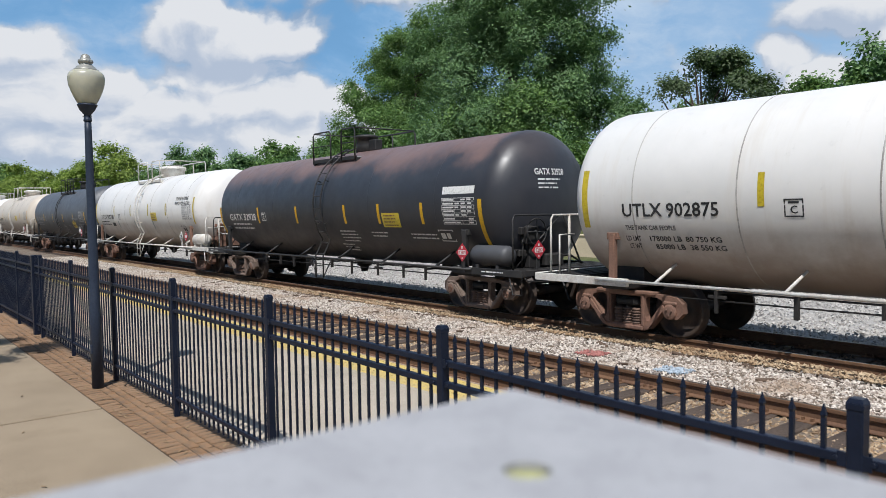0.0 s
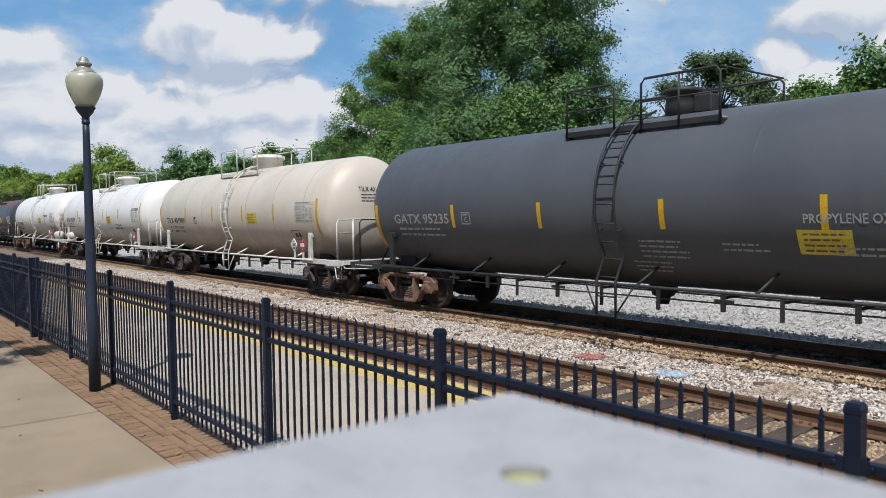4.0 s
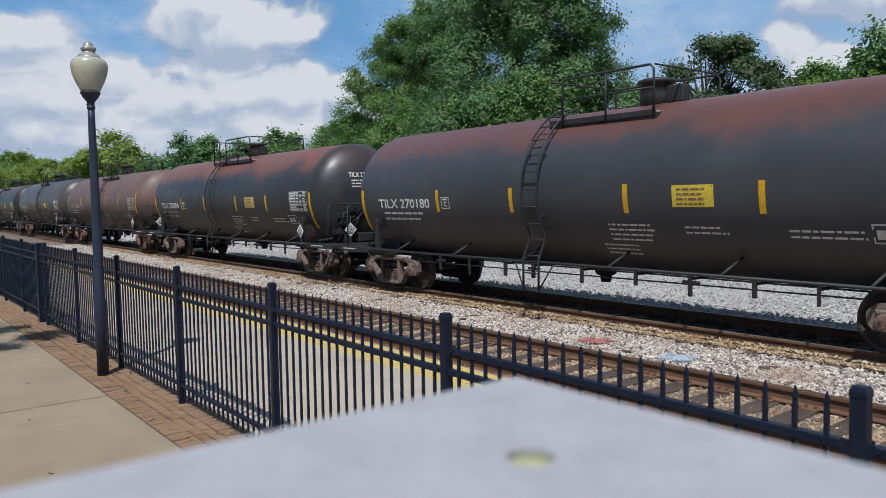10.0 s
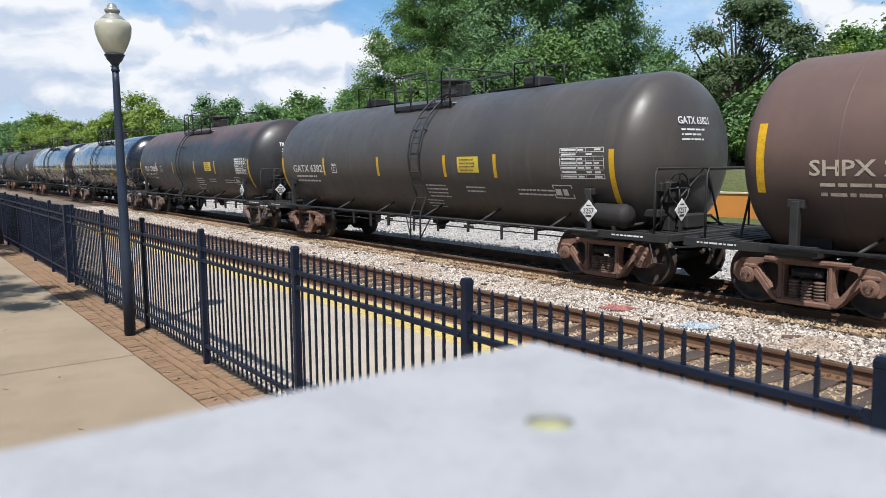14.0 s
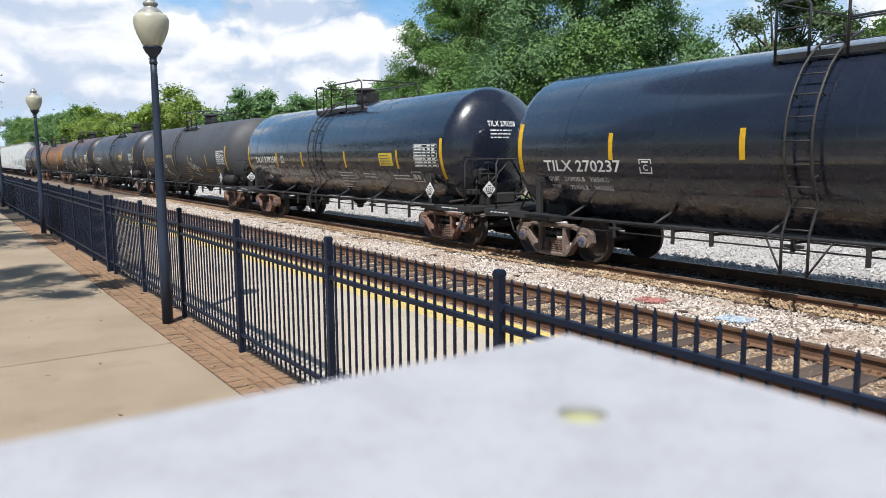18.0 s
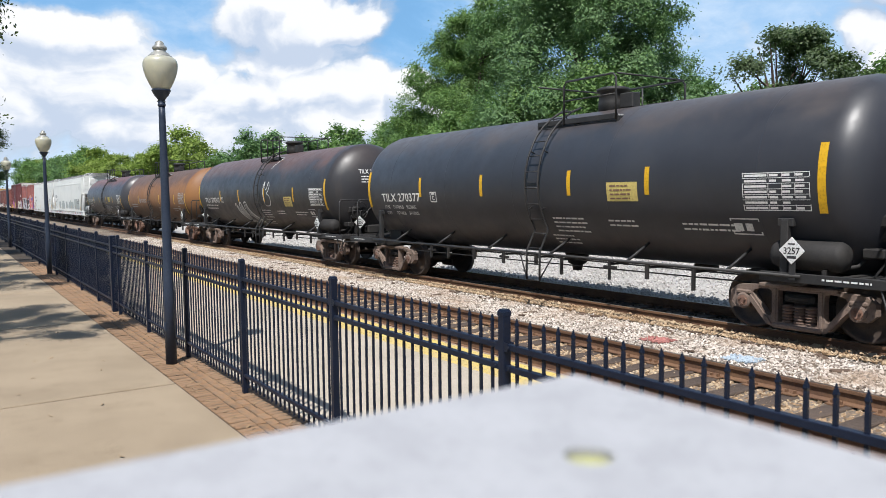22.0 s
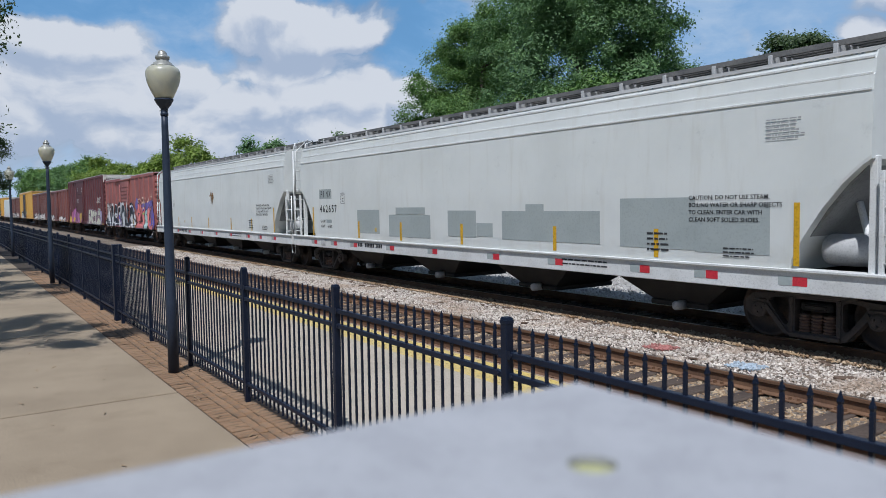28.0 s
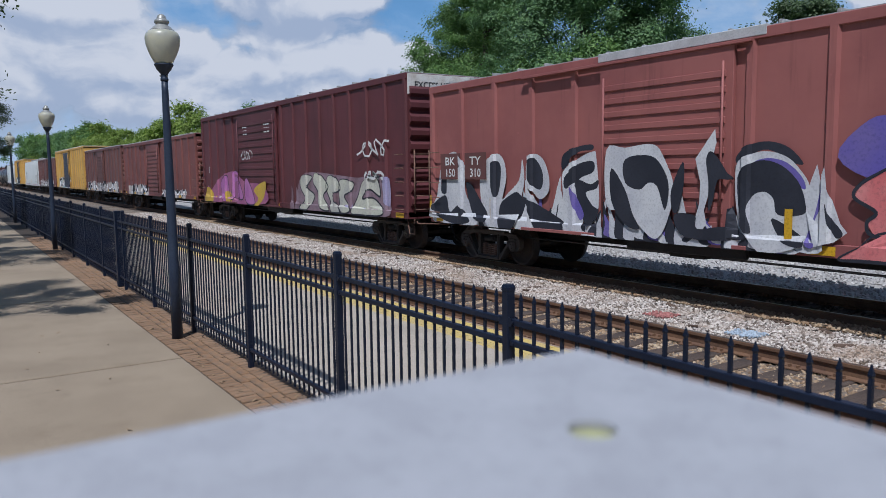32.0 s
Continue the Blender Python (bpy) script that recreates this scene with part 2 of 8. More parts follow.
M["roof_grey"] = surface("galvanised_roof", (0.46, 0.46, 0.45), (0.36, 0.35, 0.33), 0.5, 0.3, 1.2, 40, 0.2, 0.1)
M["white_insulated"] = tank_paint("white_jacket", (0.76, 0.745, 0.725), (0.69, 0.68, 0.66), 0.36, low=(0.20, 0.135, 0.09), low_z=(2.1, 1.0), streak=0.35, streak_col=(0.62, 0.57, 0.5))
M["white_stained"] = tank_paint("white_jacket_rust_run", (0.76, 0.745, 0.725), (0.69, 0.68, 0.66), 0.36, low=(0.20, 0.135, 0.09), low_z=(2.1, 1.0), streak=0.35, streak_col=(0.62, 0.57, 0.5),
                                spot=((6.9, -0.95, 1.75), (1.6, 1.6, 0.95), (0.17, 0.10, 0.065)))
M["black_brown"] = tank_paint("black_tank_brown_crown", (0.030, 0.030, 0.034), (0.042, 0.040, 0.042), 0.38, top=(0.12, 0.065, 0.05), top_z=(2.85, 3.6), streak=0.3, streak_col=(0.07, 0.052, 0.042))
M["cream"] = tank_paint("cream_jacket", (0.60, 0.54, 0.46), (0.54, 0.48, 0.41), 0.42, low=(0.2, 0.145, 0.1), low_z=(2.0, 0.95), streak=0.4, streak_col=(0.5, 0.42, 0.34))
M["slate"] = tank_paint("slate_jacket", (0.085, 0.092, 0.107), (0.07, 0.077, 0.09), 0.45, low=(0.05, 0.045, 0.042), low_z=(1.6, 0.9), streak=0.2, streak_col=(0.1, 0.1, 0.11))
M["black_faded"] = tank_paint("faded_black_tank", (0.028, 0.030, 0.038), (0.04, 0.042, 0.05), 0.38, top=(0.075, 0.062, 0.058), top_z=(3.1, 3.8), streak=0.2, streak_col=(0.05, 0.045, 0.045))
M["black_bleached"] = tank_paint("black_tank_bleached_crown", (0.030, 0.032, 0.040), (0.042, 0.044, 0.052), 0.38, top=(0.20, 0.125, 0.11), top_z=(2.95, 3.65), streak=0.2, streak_col=(0.055, 0.05, 0.05))
M["black_rust"] = tank_paint("black_tank_rusty_crown", (0.046, 0.047, 0.055), (0.06, 0.061, 0.068), 0.38, top=(0.14, 0.055, 0.042), top_z=(2.9, 3.5), streak=0.25, streak_col=(0.06, 0.045, 0.04))
M["black_orange"] = tank_paint("black_tank_orange_crown", (0.032, 0.033, 0.038), (0.046, 0.044, 0.045), 0.38, top=(0.2, 0.075, 0.045), top_z=(2.8, 3.4), streak=0.3, streak_col=(0.08, 0.055, 0.04))
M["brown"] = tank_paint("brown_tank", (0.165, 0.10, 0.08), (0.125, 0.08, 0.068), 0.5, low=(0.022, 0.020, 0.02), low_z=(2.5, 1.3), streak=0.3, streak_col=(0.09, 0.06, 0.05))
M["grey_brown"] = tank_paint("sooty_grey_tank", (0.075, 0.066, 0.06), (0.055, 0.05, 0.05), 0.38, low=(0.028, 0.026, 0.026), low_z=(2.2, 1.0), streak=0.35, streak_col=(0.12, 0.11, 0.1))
M["gloss_black"] = tank_paint("glossy_black_tank", (0.010, 0.013, 0.024), (0.013, 0.017, 0.030), 0.22, gloss=0.8, relief=0.012)
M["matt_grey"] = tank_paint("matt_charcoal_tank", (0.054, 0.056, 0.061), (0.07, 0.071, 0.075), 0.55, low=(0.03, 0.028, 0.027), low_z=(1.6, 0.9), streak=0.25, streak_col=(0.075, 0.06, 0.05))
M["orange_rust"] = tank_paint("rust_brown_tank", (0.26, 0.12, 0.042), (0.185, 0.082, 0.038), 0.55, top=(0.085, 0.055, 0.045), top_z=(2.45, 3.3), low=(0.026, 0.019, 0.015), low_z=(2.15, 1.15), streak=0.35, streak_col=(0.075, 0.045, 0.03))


# ---- mesh tools ----
def mesh_from(name, bm, material):
    me = bpy.data.meshes.new(name)
    bm.to_mesh(me)
    bm.free()
    me.materials.append(material)
    return me


def part(name, bm, material, parent=None, label="", m=None):
    """Links a bmesh, or a finished mesh, as one object under a thing or a part."""
    me = bm if isinstance(bm, bpy.types.Mesh) else mesh_from(name, bm, material)
    ob = new(name, me)
    if parent is not None:
        ob.parent = parent
    if m is not None:
        ob.matrix_basis = m
    return tagged(ob, label)


def thing(name, label, category, group="", kind="", m=None):
    ob = new(name)
    ob.empty_display_size = 0.1
    if m is not None:
        ob.matrix_basis = m
    return tagged(ob, label, category, group, kind)


def box(bm, x0, y0, z0, x1, y1, z1, bevel=0.0):
    vs = [bm.verts.new(p) for p in ((x0, y0, z0), (x1, y0, z0), (x1, y1, z0), (x0, y1, z0), (x0, y0, z1), (x1, y0, z1), (x1, y1, z1), (x0, y1, z1))]
    fs = [bm.faces.new([vs[i] for i in f]) for f in ((3, 2, 1, 0), (4, 5, 6, 7), (0, 1, 5, 4), (1, 2, 6, 5), (2, 3, 7, 6), (3, 0, 4, 7))]
    if bevel:
        bmesh.ops.bevel(bm, geom=list({e for f in fs for e in f.edges}), offset=bevel, segments=1, affect="EDGES")
    return bm


def ring_faces(bm, rings, closed=True):
    n = len(rings[0])
    for a, b in zip(rings, rings[1:]):
        for i in range(n if closed else n - 1):
            j = (i + 1) % n
            f = bm.faces.new((a[i], a[j], b[j], b[i]))
            f.smooth = True


def lathe(bm, profile, axis="x", n=24, at=(0, 0, 0), caps=True, flip=False):
    """Rings (place along the axis, radius) turned about the axis."""
    rings = []
    for s, r in profile:
        ring = []
        for i in range(n):
            a = 2 * math.pi * i / n
            c, d = r * math.cos(a), r * math.sin(a)
            p = (s, c, d) if axis == "x" else (d, s, c) if axis == "y" else (c, d, s)
            ring.append(bm.verts.new((p[0] + at[0], p[1] + at[1], p[2] + at[2])))
        rings.append(ring)
    ring_faces(bm, rings)
    if caps:
        bm.faces.new(rings[0][::-1])
        bm.faces.new(rings[-1])
    return bm


def tube(bm, pts, r, n=6):
    """A round bar along a line of points."""
    pts = [Vector(p) for p in pts]
    rings = []
    for i, p in enumerate(pts):
        d = (pts[min(i + 1, len(pts) - 1)] - pts[max(i - 1, 0)]).normalized()
        u = d.cross(Vector((0.31, 0.22, 0.92)) if abs(d.z) < 0.85 else Vector((0.95, 0.2, 0.1))).normalized()
        v = d.cross(u)
        rings.append([bm.verts.new(p + r * (math.cos(2 * math.pi * k / n) * u + math.sin(2 * math.pi * k / n) * v)) for k in range(n)])
    ring_faces(bm, rings)
    bm.faces.new(rings[0][::-1])
    bm.faces.new(rings[-1])
    return bm


def plate(bm, outer, holes, y0, y1):
    """An upright plate in x and z with holes, between two depths."""
    loops = [[Vector((x, 0, z)) for x, z in lp] for lp in (outer, *holes)]
    from mathutils.geometry import tessellate_polygon
    tris = tessellate_polygon(loops)
    flat = [p for lp in loops for p in lp]
    a = [bm.verts.new((p.x, y0, p.z)) for p in flat]
    b = [bm.verts.new((p.x, y1, p.z)) for p in flat]
    for t in tris:
        bm.faces.new([a[i] for i in t])
        bm.faces.new([b[i] for i in t][::-1])
    k = 0
    for lp in loops:
        for i in range(len(lp)):
            j = (i + 1) % len(lp)
            bm.faces.new((a[k + i], a[k + j], b[k + j], b[k + i]))
        k += len(lp)
    bmesh.ops.recalc_face_normals(bm, faces=bm.faces)
    return bm


def raw_mesh(name, verts, faces, material, smooth=False):
    """A mesh from numpy arrays; all faces have the same number of corners."""
    me = bpy.data.meshes.new(name)
    verts, faces = np.asarray(verts, np.float32), np.asarray(faces, np.int32)
    k = faces.shape[1]
    me.vertices.add(len(verts))
    me.vertices.foreach_set("co", verts.ravel())
    me.loops.add(faces.size)
    me.loops.foreach_set("vertex_index", faces.ravel())
    me.polygons.add(len(faces))
    me.polygons.foreach_set("loop_start", np.arange(0, faces.size, k, dtype=np.int32))
    me.polygons.foreach_set("use_smooth", np.full(len(faces), smooth))
    me.update(calc_edges=True)
    me.materials.append(material)
    return me


BM = bmesh.new

# ---- lines of the plan (x along the track, y away from the camera) ----
RAIL_Z = -0.101
NEAR_Y, TRAIN_Y, GAUGE = 6.654, 10.82, 1.435
CAR_Y = TRAIN_Y + GAUGE / 2
FENCE_Y, POST_X, POST_STEP = 2.583, -1.047, 2.195
BED_Z = RAIL_Z - 0.2


def land(x, y):
    """Height of the ground: level yard, then a bank behind the low wall."""
    if y < 29.8:
        return BED_Z - 0.06
    rise = min(1.0, (y - 29.8) / 34.0)
    far = 0.35 + 3.4 * rise * rise * (3 - 2 * rise) * max(0.15, min(1.0, (x + 75) / 40))
    # a steep planted slope right behind the wall, then a terrace
    steep = min(1.0, (y - 29.8) / 3.2)
    return max(far, 0.35 + 1.35 * steep * max(0.0, min(1.0, (x + 40) / 8))) if y < 45 else far


bm = BM()
xs = [-2400, -1200, -600, -400, -300, -220, -160, -120, -95, -80, -70, -60, -52, -45, -38, -31, -24, -17, -10, -3, 4, 12, 25, 50, 100, 300, 900, 2400]
ys = [-2400, -900, -300, -100, -40, -10, 3, 13.2, 23.6, 26.5, 29.5, 29.79, 29.81, 33, 37, 41, 45, 50, 56, 64, 80, 110, 160, 260, 500, 1000, 2400]
grid = [[bm.verts.new((x, y, land(x, y) + (0.12 * noise.noise(Vector((x * 0.11, y * 0.11, 0))) if y > 24 else 0))) for x in xs] for y in ys]
for j in range(len(ys) - 1):
    for i in range(len(xs) - 1):
        bm.faces.new((grid[j][i], grid[j][i + 1], grid[j + 1][i + 1], grid[j + 1][i])).smooth = True
tagged(part("ground", bm, M["grass"]), "mown grass rising to a bank behind a low wall", "ground", kind="structure")

bm = BM()
box(bm, -700, 12.9, BED_Z - 0.3, 300, 23.4, BED_Z - 0.03)
tagged(part("gravel_yard", bm, M["gravel"]), "pale crushed gravel strip beside the far track", "gravel", kind="structure")

# ballast bed with a low crown under each track
bm = BM()
prof = [(5.80, -0.02), (6.2, 0.0), (8.6, 0.0), (9.2, 0.03), (9.9, 0.03), (10.3, 0.0), (12.8, -0.01), (13.5, -0.2)]
stations = [-700, -200, -90, -45, -25, -12, 0, 12, 120, 300]
rows_ = [[bm.verts.new((x, y, BED_Z + h)) for y, h in prof] for x in stations]
for a, b in zip(rows_, rows_[1:]):
    for i in range(len(prof) - 1):
        bm.faces.new((a[i], b[i], b[i + 1], a[i + 1]))
bmesh.ops.recalc_face_normals(bm, faces=bm.faces)
tagged(part("ballast_bed", bm, M["ballast_bed"]), "dirty pale ballast bed under two tracks", "ballast", kind="structure")

# platform between fence and near track
bm = BM()
box(bm, -300, 2.74, BED_Z - 0.2, 120, 5.15, -0.004)
tagged(part("platform", bm, M["platform"]), "pale concrete platform behind the fence", "platform", kind="structure")
strip = thing("tactile_strip", "worn yellow tactile warning strip along the platform", "tactile paving", kind="structure")
bm = BM()
box(bm, -0.3, 5.15, -0.30, 0.3, 5.79, -0.002, 0.004)
for i in range(6):
    for j in range(6):
        lathe(bm, [(-0.002, 0.02), (0.005, 0.013)], "z", 4, (-0.25 + i * 0.1, 5.21 + j * 0.105, 0), caps=True)
tile = mesh_from("tactile_tile", bm, M["tactile"])
for i in range(130):
    part("tactile_tile", tile, None, strip, m=pose(1.2 - i * 0.604, 0, 0.0008 * (i % 3)))
bm = BM()
box(bm, -300, 5.15, BED_Z - 0.2, -77.0, 5.79, -0.003)
part("strip_run", bm, M["tactile"], strip)
bm = BM()
box(bm, -300, 5.79, BED_Z - 0.2, 120, 5.86, -0.006, 0.01)
tagged(part("platform_edge", bm, M["edge"]), "reddish platform edge coping", "kerb", kind="structure")

# walkway of concrete slabs
walkway = thing("walkway", "tan broom-finished concrete walkway with cut joints", "pavement", kind="structure")
x = 7.1
while x > -62:
    w = 5.2
    bm = BM()
    box(bm, x - w + 0.024, -2.4, -0.16, x - 0.024, 2.085, 0.0, 0.008)
    part("slab", bm, M["walk"], walkway)
    bm = BM()
    box(bm, x - w + 0.007, -7.0, -0.16, x - 0.007, -2.414, 0.0, 0.008)
    part("slab", bm, M["walk"], walkway)
    x -= w
bm = BM()
box(bm, -62, -7.0, -0.3, 7.1, 2.09, -0.12)
box(bm, -300, -7.0, -0.3, -62, 2.09, 0.0)
part("slab_bed", bm, M["mortar"], walkway)

# brick strip under the fence, bricks laid across
pavers = thing("brick_strip", "worn brown brick paver strip along the fence", "brick paving", kind="structure")
bm = BM()
box(bm, -300, 2.09, -0.3, 120, 2.735, -0.012)
part("paver_bed", bm, M["mortar"], pavers)
bm = BM()
box(bm, -0.098, -0.046, -0.05, 0.098, 0.046, 0.0, 0.006)
brick_long = mesh_from("paver", bm, M["brick"])
rest = []
random.seed(4)
count = 0
for i in range(230):
    # a course laid across on either side, two running courses between
    x = -5.4 - i * 0.101
    spots = [(x, 2.195, 90), (x - 0.03, 2.60, 90)]
    if i % 2 == 0:
        spots += [(x, 2.348, 0), (x - 0.1, 2.447, 0)]
    for px_, py_, a in spots:
        mm = pose(px_, py_, random.uniform(-0.008, 0.004), random.uniform(-1.6, 1.6), random.uniform(-1.6, 1.6), a + random.uniform(-1.6, 1.6))
        if count < 300 and px_ > -18:
            part("paver", brick_long, None, pavers, m=mm)
        else:
            rest.append(mm)
        count += 1
src_v = np.array([v.co[:] for v in brick_long.vertices])
polys = [list(p.vertices) for p in brick_long.polygons]
allv, allf = [], []
for mm in rest:
    k = sum(len(a) for a in allv)
    allv.append(src_v @ np.array(mm.to_3x3()).T + np.array(mm.translation))
    allf += [[k + i for i in p] for p in polys]
me = bpy.data.meshes.new("paver_run")
me.from_pydata(np.concatenate(allv).tolist(), [], allf)
me.materials.append(M["brick"])
tagged(part("paver_run", me, None, pavers), kind="stuff")


# ---- ballast stones ----
def stones(name, x0, x1, y0, y1, count, size, tint, seed, z=0.0, label="", keep=None):
    rng = np.random.default_rng(seed)
    base = np.array([(1.3, 0, 0), (0, 1.1, 0), (-1.3, 0, 0), (0, -1.1, 0), (0, 0, 1), (0, 0, -0.9)], float)
    fc = np.array([(0, 1, 4), (1, 2, 4), (2, 3, 4), (3, 0, 4), (1, 0, 5), (2, 1, 5), (3, 2, 5), (0, 3, 5)])
    pos = np.stack([x0 + (x1 - x0) * rng.random(count) ** 1.25, rng.uniform(y0, y1, count), np.full(count, BED_Z + z)], 1)
    if keep is not None:
        pos = pos[keep(pos)]
    count = len(pos)
    s = size * rng.uniform(0.55, 1.25, (count, 1, 1)) * rng.uniform(0.6, 1.15, (count, 1, 3))
    v = (base[None] * rng.uniform(0.7, 1.15, (count, 6, 1)) + rng.uniform(-0.38, 0.38, (count, 6, 3))) * s
    a, b = rng.uniform(0, 6.28, count), rng.uniform(-0.9, 0.9, count)
    ca, sa, cb, sb = np.cos(a), np.sin(a), np.cos(b), np.sin(b)
    y2 = v[:, :, 1] * cb[:, None] - v[:, :, 2] * sb[:, None]
    z2 = v[:, :, 1] * sb[:, None] + v[:, :, 2] * cb[:, None]
    x2 = v[:, :, 0] * ca[:, None] - y2 * sa[:, None]
    y2 = v[:, :, 0] * sa[:, None] + y2 * ca[:, None]
    v = np.stack([x2, y2, z2], 2) + pos[:, None] + np.array([0, 0, 0.35 * size])
    f = (fc[None] + 6 * np.arange(count)[:, None, None]).reshape(-1, 3)
    tagged(part(name, raw_mesh(name, v.reshape(-1, 3), f, tint), None), label, "ballast", kind="stuff")


def stone_material(name, pale, mid, dark, dirt):
    m, n, l, b = nodes_of(name)
    g = n.new("ShaderNodeNewGeometry")
    r = n.new("ShaderNodeValToRGB")
    r.color_ramp.elements[0].color, r.color_ramp.elements[1].color = rgb(dark), rgb(pale)
    e = r.color_ramp.elements.new(0.35)
    e.color = rgb(mid)
    l.new(g.outputs["Random Per Island"], r.inputs[0])
    c = mixer(n, l, r.outputs[0], dirt, ramp(n, l, noise_of(n, l, 0.9, 5), 0.45, 0.7, 0.0, 0.7))
    c = mixer(n, l, c, (0.1, 0.08, 0.06), ramp(n, l, noise_of(n, l, 40, 3), 0.5, 0.8, 0.0, 0.4))
    l.new(c, b.inputs["Base Color"])
    b.inputs["Roughness"].default_value = 0.92
    return m


STONE = stone_material("ballast_stone", (0.74, 0.68, 0.61), (0.40, 0.34, 0.29), (0.09, 0.07, 0.055), (0.36, 0.26, 0.18))
STONE_DIRTY = stone_material("rusty_ballast_stone", (0.54, 0.42, 0.28), (0.36, 0.25, 0.15), (0.14, 0.09, 0.055), (0.30, 0.18, 0.09))
STONE_GREY = stone_material("grey_gravel_stone", (0.58, 0.56, 0.54), (0.46, 0.44, 0.42), (0.3, 0.28, 0.26), (0.44, 0.42, 0.39))
# oily stones, darkened further to carry the train's shadow in their colour
STONE_OILY_SHADE = stone_material("oily_ballast_with_shade", (0.11, 0.09, 0.075), (0.07, 0.058, 0.048), (0.03, 0.025, 0.02), (0.05, 0.04, 0.032))
stones("ballast", 1.5, -48, 8.25, 10.5, 72000, 0.028, STONE, 1, 0.02, "pale grey ballast stones between the tracks")
stones("ballast", 1.5, -42, 5.9, 8.2, 40000, 0.028, STONE_DIRTY, 2, -0.012, "rust-stained ballast stones between timber sleepers")
stones("ballast", 1.5, -45, 10.25, 10.75, 13000, 0.03, STONE_DIRTY, 3, 0.06, "rust-stained ballast beside the rail")
stones("ballast", 1.5, -45, 10.9, 13.3, 9000, 0.034, STONE_OILY_SHADE, 5, 0.0, "oily ballast under the train, its shadow darkened into the stones")
stones("gravel", -2, -52, 13.3, 21.5, 26000, 0.036, STONE_GREY, 6, 0.0, "loose grey crushed gravel")


# ---- tracks ----
def track(y, x0, x1, label, tip):
    tk = thing("railway_track", label, "railway track", kind="structure", m=pose(0, y, RAIL_Z))
    for side in (0, GAUGE):
        bm = BM()
        prof = [(-0.068, -0.171), (0.068, -0.171), (0.066, -0.158), (0.012, -0.14), (0.009, -0.05), (0.034, -0.04), (0.034, -0.006), (0.026, -0.0015)]
        prof += [(-0.026, -0.0015), (-0.034, -0.006), (-0.034, -0.04), (-0.009, -0.05), (-0.012, -0.14), (-0.066, -0.158)]
        ends = [[bm.verts.new((x, side + (0.034 if side else -0.034) + p, z)) for p, z in prof] for x in (-700, -60, 0, 120)]
        ring_faces(bm, ends)
        for f in bm.faces:
            f.smooth = False
        rail = part("rail", bm, M["rail_side"], tk)
        bm = BM()
        cy = side + (0.034 if side else -0.034)
        box(bm, -700, cy - 0.024, -0.0015, 120, cy + 0.024, 0.0)
        part("running_face", bm, M["rail_head"], rail, "worn steel running face")
    random.seed(int(y * 10))
    bm = BM()
    box(bm, -0.115, -0.58, -0.34, 0.115, GAUGE + 0.58, -0.172, 0.012)
    tie = mesh_from("sleeper", bm, M["tie"])
    bm = BM()
    for side in (-0.034, GAUGE + 0.034):
        box(bm, -0.09, side - 0.17, -0.172, 0.09, side + 0.17, -0.16)
        for sx in (-0.05, 0.05):
            for sy in (-0.085, 0.085):
                box(bm, sx - 0.012, side + sy - 0.02, -0.16, sx + 0.012, side + sy + 0.02, -0.125)
    tplate = mesh_from("tie_plate", bm, M["rail_side"])
    x = x1
    while x > x0:
        mm = pose(x, random.uniform(-0.05, 0.05), tip + random.uniform(-0.012, 0.008), 0, random.uniform(-1, 1), random.uniform(-2.0, 2.0))
        t = part("sleeper", tie, None, tk, m=mm)
        if x > -26:
            part("tie_plate", tplate, None, tk, m=pose(x, 0, 0))
        x -= 0.52 + random.uniform(-0.04, 0.04)
    return tk


track(NEAR_Y, -70, 3.0, "empty rusty track on dark timber sleepers", 0.0)
track(TRAIN_Y, -60, 3.0, "track that carries the train, sleepers half buried in ballast", -0.008)

# stray timber chips and stones with paint on them in the ballast
random.seed(12)
bm = BM()
box(bm, -0.15, -0.045, -0.02, 0.13, 0.04, 0.02, 0.012)
chip = mesh_from("timber_scrap", bm, M["scrap"])
for i in range(70):
    ob = part("timber_scrap", chip, None, m=pose(random.uniform(-34, -2.5), random.choice((random.uniform(10.0, 10.5), random.uniform(10.15, 10.5), random.uniform(9.9, 10.4), random.uniform(8.6, 10.2))), BED_Z + 0.04,
              random.uniform(-12, 12), random.uniform(-12, 12), random.uniform(0, 180)))
    tagged(ob, "dark splinter of old sleeper lying on the ballast", "debris", "timber scraps on the ballast")
for px_, py_, c, lab in ((-7.75, 9.25, (0.42, 0.17, 0.15), "red spray-paint mark on ballast stones"), (-6.15, 9.1, (0.42, 0.50, 0.58), "faded blue paint mark on ballast stones")):
    mk = surface("paint_mark", c, tuple(v * 0.8 for v in c), 0.8)
    stones("painted_stones", px_ - 0.22, px_ + 0.22, py_ - 0.2, py_ + 0.2, 130, 0.028, mk, 9, 0.05, lab)

# ---- fence ----
bm = BM()
box(bm, -0.027, -0.027, 0.0, 0.027, 0.027, 1.395, 0.004)
post_me = mesh_from("post", bm, M["fence"])
bm = BM()
box(bm, -0.029, -0.029, 1.385, 0.029, 0.029, 1.408, 0.003)
top = [bm.verts.new(p) for p in ((-0.028, -0.028, 1.409), (0.028, -0.028, 1.409), (0.028, 0.028, 1.409), (-0.028, 0.028, 1.409))]
apex = [bm.verts.new((sx * 0.020, sy * 0.020, 1.424)) for sx, sy in ((-1, -1), (1, -1), (1, 1), (-1, 1))]
ring_faces(bm, [top, apex])
bm.faces.new(apex)
for f in bm.faces:
    f.smooth = False
cap_me = mesh_from("post_cap", bm, M["fence"])
rail_me = []
